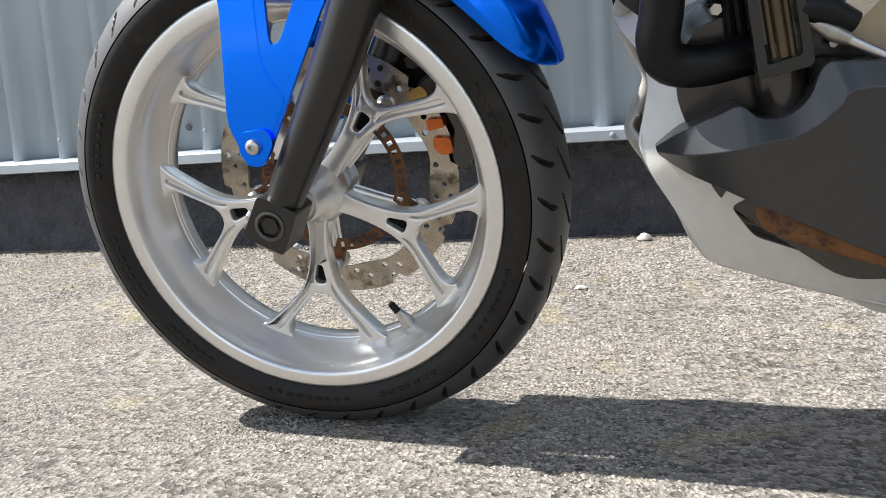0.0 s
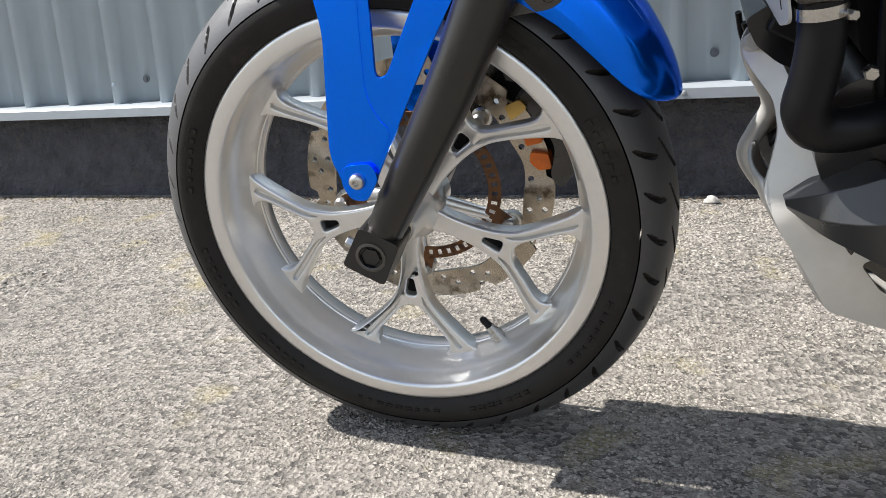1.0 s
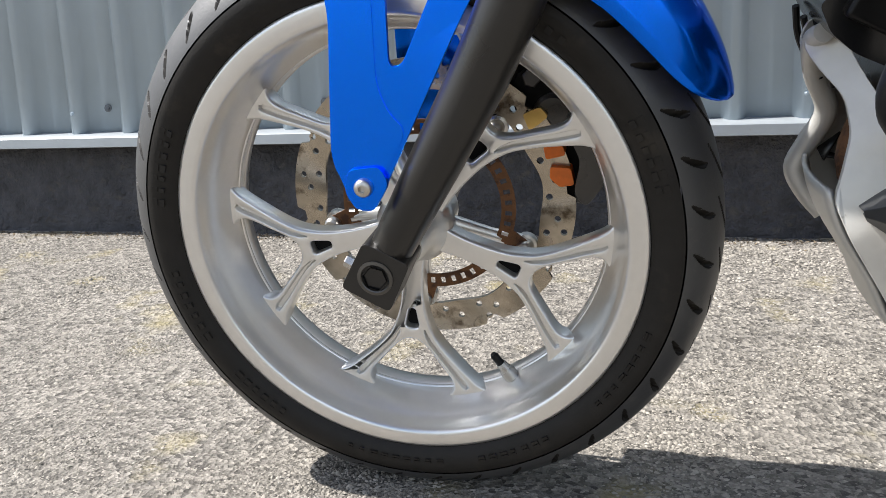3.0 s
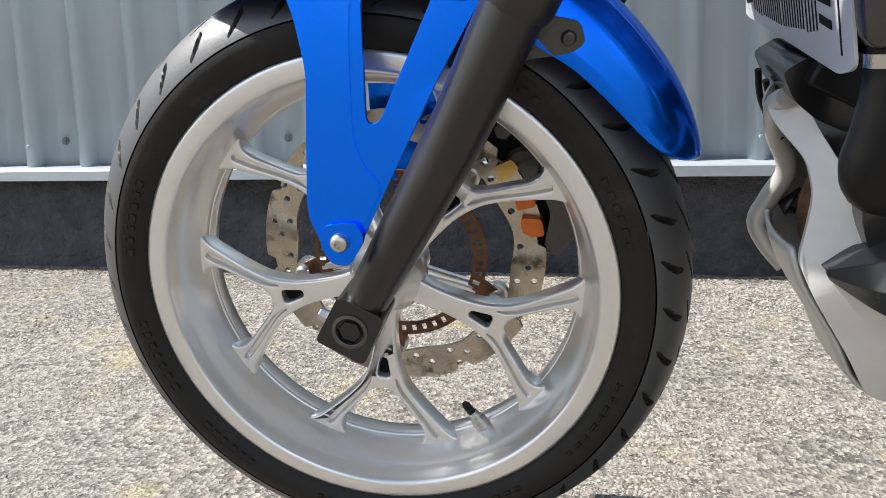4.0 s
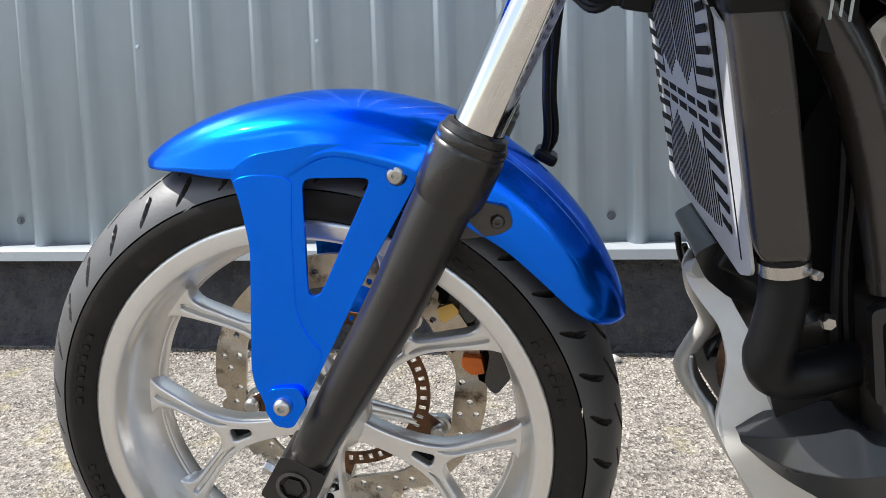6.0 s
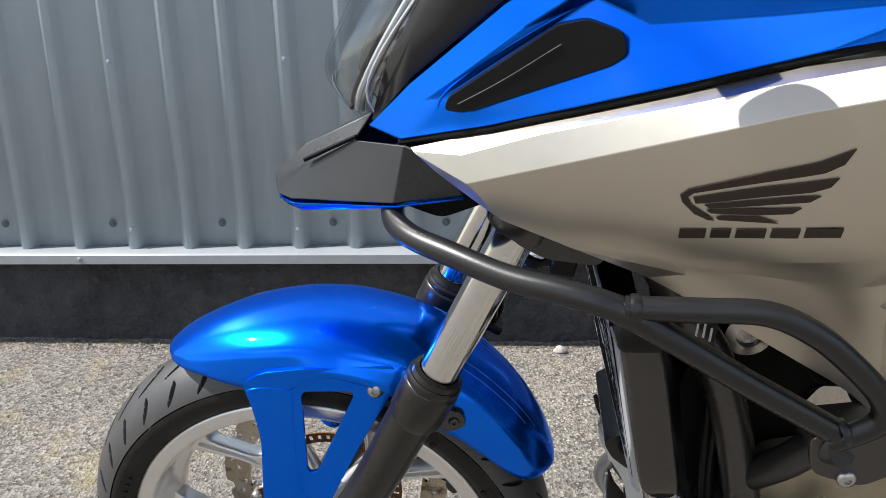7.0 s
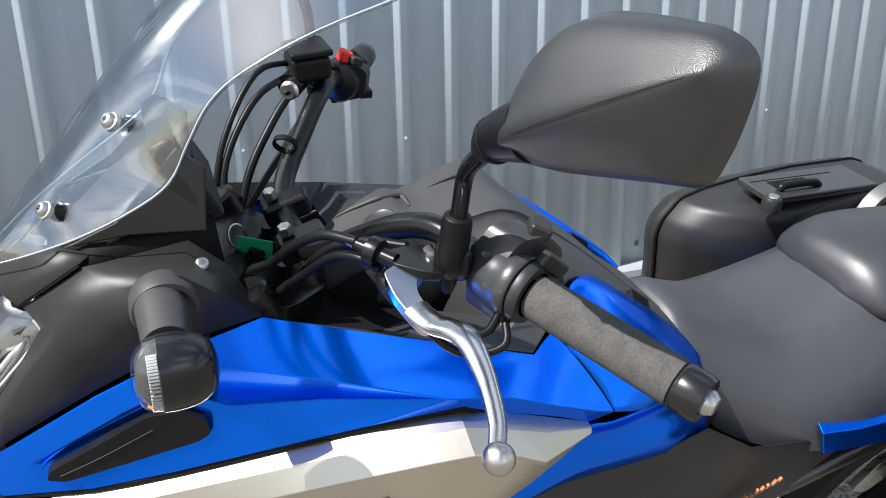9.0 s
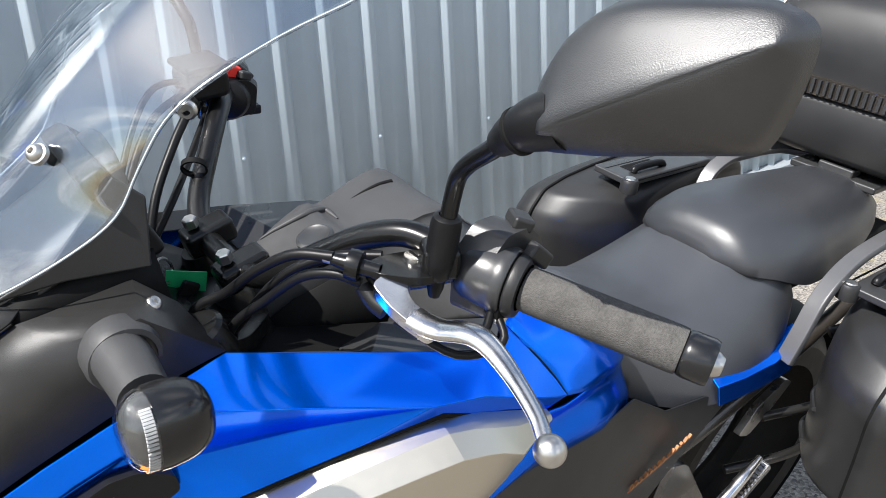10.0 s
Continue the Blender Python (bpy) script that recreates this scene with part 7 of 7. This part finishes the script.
# ---- motorcycle: lid, seats, tail; luggage ----
def build_lid_and_seats():
    # storage lid where a tank would be
    rows = []
    for x, zc, w, ze in ((0.470, 1.010, 0.070, 0.985), (0.500, 1.036, 0.084, 1.000), (0.556, 1.064, 0.106, 1.003), (0.580, 1.060, 0.114, 1.001), (0.640, 1.080, 0.134, 0.996), (0.672, 1.077, 0.142, 0.994), (0.705, 1.052, 0.112, 0.996), (0.742, 1.026, 0.090, 0.999), (0.800, 0.982, 0.086, 0.963), (0.850, 0.940, 0.084, 0.929), (0.895, 0.908, 0.081, 0.899), (0.916, 0.889, 0.077, 0.883)):
        k = max(0.0, min(1.0, (0.655 - x) / 0.06))
        ze -= 0.05 * k
        h = zc - ze
        def drawn(f):
            # the front half stands up steeply out of a well
            return math.copysign(abs(f) - max(0.0, abs(f) - 0.46) * 0.85 * k, f)
        rows.append([(x, w * drawn(f), ze + h * g) for f, g in ((-1, 0), (-0.93, 0.20), (-0.72, 0.62), (-0.46, 0.90), (-0.42, 1.0), (-0.15, 0.985), (0, 0.98), (0.15, 0.985), (0.42, 1.0), (0.46, 0.90), (0.72, 0.62), (0.93, 0.20), (1, 0))])
    bm, _ = skin(rows, steps=3, across=3)
    tree = BVHTree.FromBMesh(bm)
    def on_lid(x, y, d=0.0):
        hit = tree.ray_cast(Vector((x, y, 1.3)), Vector((0, 0, -1)))[0]
        return (x, y, (hit.z if hit else 1.0) + d)
    lid = mesh_part("storage_lid", bm, GRAIN, bike, "black plastic storage lid with raised ridges", solid=0.003, sharp=50)
    for s in (-1, 1):
        # textured side infill between lid and blue panel
        rim = 0.014 if s > 0 else 0.0
        P = [(0.397, s * 0.127, 1.038 + rim), (0.520, s * 0.155, 1.012 + rim), (0.642, s * 0.182, 0.988 + rim * 0.5), (0.668, s * 0.160, 0.995), (0.655, s * 0.148, 1.000), (0.560, s * 0.108, 1.004), (0.521, s * 0.096, 0.980), (0.500, s * 0.138, 1.011), (0.400, s * 0.118, 1.032)]
        mesh_part("lid_infill", faces_of(P, [(0, 1, 7, 8), (1, 5, 6, 7), (1, 2, 3, 4, 5)]), GREYPLASTIC, lid, "grey grained infill strip", solid=0.003, bevel=0.002)
        for k, (x, y) in enumerate(((0.690, 0.108), (0.842, 0.077))):
            mesh_part("lid_slot", box(on_lid(x, s * y), (0.046 - 0.010 * k, 0.024, 0.012), Matrix.Rotation(radians(36), 3, "Y") @ Matrix.Rotation(radians(s * -30), 3, "X")), DEEP, lid, bevel=0.002)
        # blue rails along the lid
        rail = [(0.705, s * 0.122, 1.001), (0.742, s * 0.099, 1.006), (0.800, s * 0.095, 0.971), (0.850, s * 0.091, 0.936), (0.895, s * 0.088, 0.904), (0.920, s * 0.074, 0.884)]
        if s > 0:
            mesh_part("lid_rail", sweep(rail, (0.003, 0.008, 0.009, 0.009, 0.008, 0.004), seg=10), BLUE, lid)
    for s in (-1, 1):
        # dull black sheets added over the lid's front walls paint the well's shade
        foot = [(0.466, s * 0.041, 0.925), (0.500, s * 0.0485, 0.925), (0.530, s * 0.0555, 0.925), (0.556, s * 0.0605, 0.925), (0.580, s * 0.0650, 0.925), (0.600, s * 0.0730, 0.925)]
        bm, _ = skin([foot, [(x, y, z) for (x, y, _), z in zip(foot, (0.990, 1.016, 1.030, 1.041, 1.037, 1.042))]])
        mesh_part("well_shade", bm, DEEP, lid, "dull black sheet painting shade in the well", solid=0.0015)
    mesh_part("lid_lock", lathe([(0.019, -0.004), (0.019, 0.004), (0.016, 0.006), (0.012, 0.004), (0, 0.004)], (0.540, -0.017, 1.0555), (-0.35, 0, 1), 24), GREYPLASTIC, lid, "round black lock cap")
    ridge = [on_lid(x, y, 0.0005) for x, y in ((0.506, 0.036), (0.519, 0.033), (0.535, 0.029), (0.552, 0.026), (0.568, 0.028), (0.577, 0.029), (0.579, 0.020), (0.580, 0.008))]
    mesh_part("lid_ridge", sweep(ridge, (0.001, 0.0022, 0.0030, 0.0036, 0.0036, 0.0036, 0.0030, 0.001), seg=10, steps=3), GRAIN, lid)
    slit = [on_lid(x, y, -0.0008) for x, y in ((0.604, 0.027), (0.622, 0.026), (0.640, 0.0245), (0.656, 0.023))]
    mesh_part("lid_slit", sweep(slit, (0.0006, 0.0018, 0.0026, 0.0034), seg=8), DEEP, lid)
    # rider's seat
    def seat_ring(x, top, w, low, edge=0.6):
        pts = []
        for f in (-1, -0.97, -0.88, -0.7, -0.45, -0.2, 0, 0.2, 0.45, 0.7, 0.88, 0.97, 1):
            a = abs(f)
            pts.append((x, w * f, low + (top - low) * (1 - a ** 3.6 * 0.85) if a < 1 else low))
        return pts + [(x, w * 0.8, low - 0.012), (x, 0, low - 0.014), (x, -w * 0.8, low - 0.012)]
    rider = [seat_ring(*q) for q in ((0.920, 0.878, 0.064, 0.850), (0.930, 0.888, 0.084, 0.826), (0.946, 0.888, 0.102, 0.788), (0.970, 0.878, 0.118, 0.752), (1.00, 0.866, 0.132, 0.732), (1.05, 0.850, 0.152, 0.716), (1.10, 0.842, 0.168, 0.708), (1.17, 0.852, 0.176, 0.700), (1.25, 0.878, 0.172, 0.706), (1.31, 0.902, 0.158, 0.735), (1.345, 0.890, 0.140, 0.78))]
    mesh_part("rider_seat", loft(rider, 4), SEAT, bike, "black rider's seat with woven-grain cover", sharp=60)
    pill = [seat_ring(*q) for q in ((1.222, 0.880, 0.050, 0.868), (1.232, 0.902, 0.085, 0.862), (1.25, 0.918, 0.110, 0.856), (1.29, 0.930, 0.130, 0.848), (1.36, 0.934, 0.142, 0.825), (1.42, 0.932, 0.140, 0.818), (1.48, 0.928, 0.130, 0.815), (1.58, 0.922, 0.118, 0.82), (1.66, 0.912, 0.10, 0.84), (1.70, 0.895, 0.08, 0.86))]
    mesh_part("pillion_seat", loft(pill, 4), PILLION, bike, "smooth black pillion cushion", sharp=60)
    for s in (-1, 1):
        T = [(1.114, s * 0.176, 0.742), (1.180, s * 0.180, 0.736), (1.260, s * 0.180, 0.733), (1.345, s * 0.172, 0.752), (1.395, s * 0.166, 0.772), (1.395, s * 0.164, 0.742), (1.362, s * 0.168, 0.712), (1.325, s * 0.178, 0.692), (1.230, s * 0.181, 0.696), (1.128, s * 0.178, 0.703), (1.118, s * 0.160, 0.748), (1.18, s * 0.160, 0.744), (1.26, s * 0.155, 0.742), (1.345, s * 0.148, 0.762)]
        mesh_part("tail_panel", faces_of(T, [(0, 1, 8, 9), (1, 2, 7, 8), (2, 3, 6, 7), (3, 4, 5, 6), (0, 10, 11, 1), (1, 11, 12, 2), (2, 12, 13, 3)]), BLUE, bike, "glossy blue tail panel below the seat", solid=0.003, bevel=0.007, segments=4)
        rail = [(1.282, s * 0.182, 0.730), (1.298, s * 0.185, 0.780), (1.320, s * 0.185, 0.828), (1.358, s * 0.185, 0.864), (1.415, s * 0.185, 0.885), (1.50, s * 0.184, 0.894), (1.62, s * 0.176, 0.892), (1.72, s * 0.150, 0.900), (1.76, s * 0.08, 0.900), (1.765, 0.0, 0.900)]
        if s > 0:
            rail = [(1.50, 0.172, 0.800), (1.53, 0.180, 0.858), (1.57, 0.180, 0.884)] + rail[6:]
        sec = [(-1, -0.5), (1, -0.5), (1.1, 0), (1, 0.5), (-1, 0.5), (-1.1, 0)]
        mesh_part("grab_rail", sweep(rail, 0.0135, section=sec, steps=4, up=(0, 0, 1)), SATIN, bike, "satin grey passenger grab rail", bevel=0.002)
        mesh_part("rack_bracket", sweep([(1.42, s * 0.180, 0.735), (1.47, s * 0.215, 0.760), (1.52, s * 0.23, 0.775)], 0.010, seg=10), TUBE, bike)
        mesh_part("rack_tube", sweep([(1.30, s * 0.17, 0.60), (1.40, s * 0.215, 0.62), (1.55, s * 0.225, 0.625), (1.75, s * 0.22, 0.63)], 0.008, seg=10), TUBE, bike)
        mesh_part("rack_tube", sweep([(1.25, s * 0.16, 0.50), (1.36, s * 0.215, 0.53), (1.55, s * 0.225, 0.535), (1.75, s * 0.22, 0.54)], 0.008, seg=10), TUBE, bike)
        mesh_part("frame_rail", sweep([(0.95, s * 0.13, 0.56), (1.10, s * 0.15, 0.62), (1.30, s * 0.155, 0.68), (1.60, s * 0.14, 0.74)], 0.014, seg=12), FRAME, bike)
        mesh_part("footrest_bracket", plate(rounded([(1.06, 0.60), (1.12, 0.58), (1.22, 0.44), (1.18, 0.42), (1.04, 0.52)], 0.015), *sorted((s * 0.145, s * 0.16))), FRAME, bike, bevel=0.004)
        tilt = Matrix.Rotation(radians(-32), 3, "Y")
        peg = mesh_part("footrest", box((1.266, s * 0.200, 0.496), (0.090, 0.022, 0.017), tilt), POLISH, bike, "folded alloy passenger footrest with teeth", bevel=0.004)
        for k in range(9):
            mesh_part("footrest_tooth", box(Vector((1.266, s * 0.200, 0.496)) + tilt @ Vector((-0.036 + 0.009 * k, 0, 0.010)), (0.0045, 0.021, 0.006), tilt), POLISH, peg)
        mesh_part("footrest_arm", sweep([(1.150, s * 0.196, 0.462), (1.195, s * 0.200, 0.500), (1.240, s * 0.201, 0.530), (1.274, s * 0.200, 0.548)], (0.010, 0.011, 0.009, 0.005), seg=12), POLISH, peg, "polished footrest arm")
        mesh_part("alloy_bracket", plate(rounded([(1.235, 0.590), (1.272, 0.634), (1.340, 0.664), (1.364, 0.650), (1.322, 0.612), (1.268, 0.576)], 0.008), *sorted((s * 0.160, s * 0.172))), STEEL, bike, bevel=0.003)
    mesh_part("tail_tray", box((1.45, 0, 0.80), (0.62, 0.20, 0.05)), DEEP, bike, bevel=0.01)
    mesh_part("rear_tyre", lathe([(0.225, -0.075), (0.27, -0.080), (0.305, -0.055), (0.315, 0), (0.305, 0.055), (0.27, 0.080), (0.225, 0.075)], (1.535, 0, 0.315), seg=72), RUBBER, bike, "black rear tyre")
    mesh_part("rear_mudguard", lathe([(0.33, -0.07), (0.34, 0.0), (0.33, 0.07)], (1.535, 0, 0.315), seg=40), DEEP, bike)
    mesh_part("rack", box((1.78, 0, 0.905), (0.26, 0.17, 0.014)), GREYPLASTIC, bike, "grey luggage rack plate", bevel=0.004)
    for y in (-0.05, 0.05):
        mesh_part("rack_slot", box((1.735, y, 0.9135), (0.05, 0.035, 0.004)), DEEP, bike)
    mesh_part("rack_latch", box((1.675, 0.0, 0.915), (0.035, 0.07, 0.022)), GREYPLASTIC, bike, bevel=0.004)


def case_ring(x, y0, y1, z0, z1, r=0.35):
    cy, cz, hy, hz = (y0 + y1) / 2, (z0 + z1) / 2, (y1 - y0) / 2, (z1 - z0) / 2
    out = []
    for k in range(32):
        a = 2 * math.pi * k / 32
        c, s = math.cos(a), math.sin(a)
        out.append((x, cy + hy * math.copysign(abs(c) ** r, c), cz + hz * math.copysign(abs(s) ** r, s)))
    return out


def build_pannier(side):
    s = side
    case = tagged(new("side_case"), "black hard plastic motorcycle side case", "side case", group="side cases on the motorcycle")
    case.matrix_world = LEAN_POSE @ pose(0.040 if s < 0 else 0.0, 0, -0.022 if s < 0 else 0.0)
    def outline(x0, y, lift, low=0.560):
        pts = [(1.262, low), (1.226, low + 0.022), (1.217, 0.673), (1.203, 0.757), (1.210, 0.789), (1.238, 0.8265), (1.290, 0.843), (1.366, 0.855), (1.487, 0.866), (1.640, 0.868), (1.676, 0.857), (1.690, 0.830), (1.690, low + 0.03), (1.664, low)]
        pts = rounded(pts, 0.010, 3)
        return [(1.69 - (1.69 - x) * (1.69 - x0) / 0.487, s * y, low + (z - low) * (0.866 + lift - low) / (0.866 - low)) for x, z in pts]
    shell = [outline(*q) for q in ((1.203, 0.334, 0.0), (1.204, 0.322, 0.001), (1.210, 0.300, 0.003), (1.226, 0.272, 0.005), (1.254, 0.245, 0.006), (1.292, 0.222, 0.005), (1.322, 0.208, 0.002), (1.345, 0.201, -0.004), (1.362, 0.197, -0.020))]
    lid = [outline(*q) for q in ((1.197, 0.338, -0.001), (1.196, 0.352, -0.004), (1.204, 0.372, -0.012), (1.224, 0.400, -0.030), (1.256, 0.426, -0.055), (1.300, 0.446, -0.090), (1.350, 0.456, -0.130))]
    mesh_part("shell", loft(shell, 2), CASE, case, "black grained inner shell", sharp=40)
    mesh_part("lid", loft(lid, 2), CASE, case, "black curved outer lid", sharp=40)
    edge = outline(1.200, 0.336, 0.001)
    mesh_part("lid_seal", sweep(edge, 0.0030, seg=8, steps=1), DEEP, case, "black rubber seal")
    mesh_part("handle_plate", box((1.445, s * 0.250, 0.874), (0.25, 0.090, 0.014)), GREYPLASTIC, case, bevel=0.004)
    mesh_part("handle", sweep([(1.355, s * 0.228, 0.882), (1.365, s * 0.228, 0.890), (1.43, s * 0.228, 0.890), (1.445, s * 0.228, 0.882)], 0.007, seg=10), PLASTIC, case, "black carrying handle")
    mesh_part("handle_recess", box((1.40, s * 0.250, 0.8802), (0.085, 0.026, 0.004)), DEEP, case, bevel=0.001)
    mesh_part("lock_knob", joined(lathe([(0.017, -0.01), (0.017, 0.010), (0.014, 0.015), (0.010, 0.016), (0, 0.016)], (1.322, s * 0.206, 0.868), (0, 0, 1), 24)), CASE, case, "round black lock knob")
    mesh_part("lock_face", lathe([(0.010, 0.016), (0.009, 0.018), (0, 0.018)], (1.322, s * 0.206, 0.868), (0, 0, 1), 20), STEEL, case, "steel lock face")
    for k in range(2):
        mesh_part("seam", box((1.42, s * (0.200 + 0.07 * k), 0.8805), (0.19, 0.0025, 0.002)), DEEP, case)
    for z in (0.610, 0.675):
        rod = [(1.385, s * 0.1975, z - 0.014), (1.325, s * 0.2095, z), (1.268, s * 0.240, z + 0.010)]
        mesh_part("reinforcing_rib", sweep(rod, 0.0042, seg=8), CASE, case)
    return case


def build_top_case():
    case = tagged(new("top_case"), "black and silver hard top case on the rear rack", "top case")
    case.matrix_world = LEAN_POSE
    mesh_part("base", loft([case_ring(1.650, -0.15, 0.15, 0.945, 1.030, 0.4), case_ring(1.665, -0.19, 0.19, 0.930, 1.045, 0.35), case_ring(1.72, -0.215, 0.215, 0.922, 1.050, 0.3), case_ring(2.02, -0.22, 0.22, 0.922, 1.050, 0.3), case_ring(2.06, -0.19, 0.19, 0.94, 1.045, 0.35)], 2), CASE, case, "black lower half", sharp=40)
    mesh_part("lid", loft([case_ring(1.655, -0.165, 0.165, 1.075, 1.13, 0.5), case_ring(1.675, -0.20, 0.20, 1.070, 1.19, 0.5), case_ring(1.72, -0.225, 0.225, 1.068, 1.228, 0.5), case_ring(1.84, -0.235, 0.235, 1.068, 1.250, 0.5), case_ring(2.00, -0.23, 0.23, 1.068, 1.235, 0.5), case_ring(2.07, -0.20, 0.20, 1.075, 1.17, 0.5)], 2), CASE, case, "black domed lid", sharp=40)
    mesh_part("band", loft([case_ring(1.646, -0.175, 0.175, 1.042, 1.076, 0.3), case_ring(1.70, -0.228, 0.228, 1.042, 1.076, 0.3), case_ring(2.03, -0.232, 0.232, 1.042, 1.076, 0.3), case_ring(2.07, -0.2, 0.2, 1.042, 1.076, 0.3)], 2), FRAME, case, "black ribbed band")
    for k in range(28):
        y = -0.17 + 0.0126 * k
        x = 1.6435 - 0.0 + 0.045 * (abs(y) / 0.19) ** 6
        mesh_part("band_rib", box((x, y, 1.059), (0.006, 0.0055, 0.026)), GREYPLASTIC, case)
    for s in (-1, 1):
        pts = [(1.70, s * 0.215, 1.10), (1.76, s * 0.20, 1.20), (1.85, s * 0.15, 1.245), (1.95, s * 0.14, 1.245)]
        mesh_part("lid_flash", sweep(pts, 0.028, section=[(-1.3, -0.3), (1.3, -0.3), (1.3, 0.3), (-1.3, 0.3)], steps=4), SILVER, case, "silver side flash")
        mesh_part("rivet", dome_bolt((1.712, s * 0.228, 1.092), 0.007, (0, s, 0)), STEEL, case)


build_lid_and_seats()
for s in (-1, 1):
    build_pannier(s)
build_top_case()
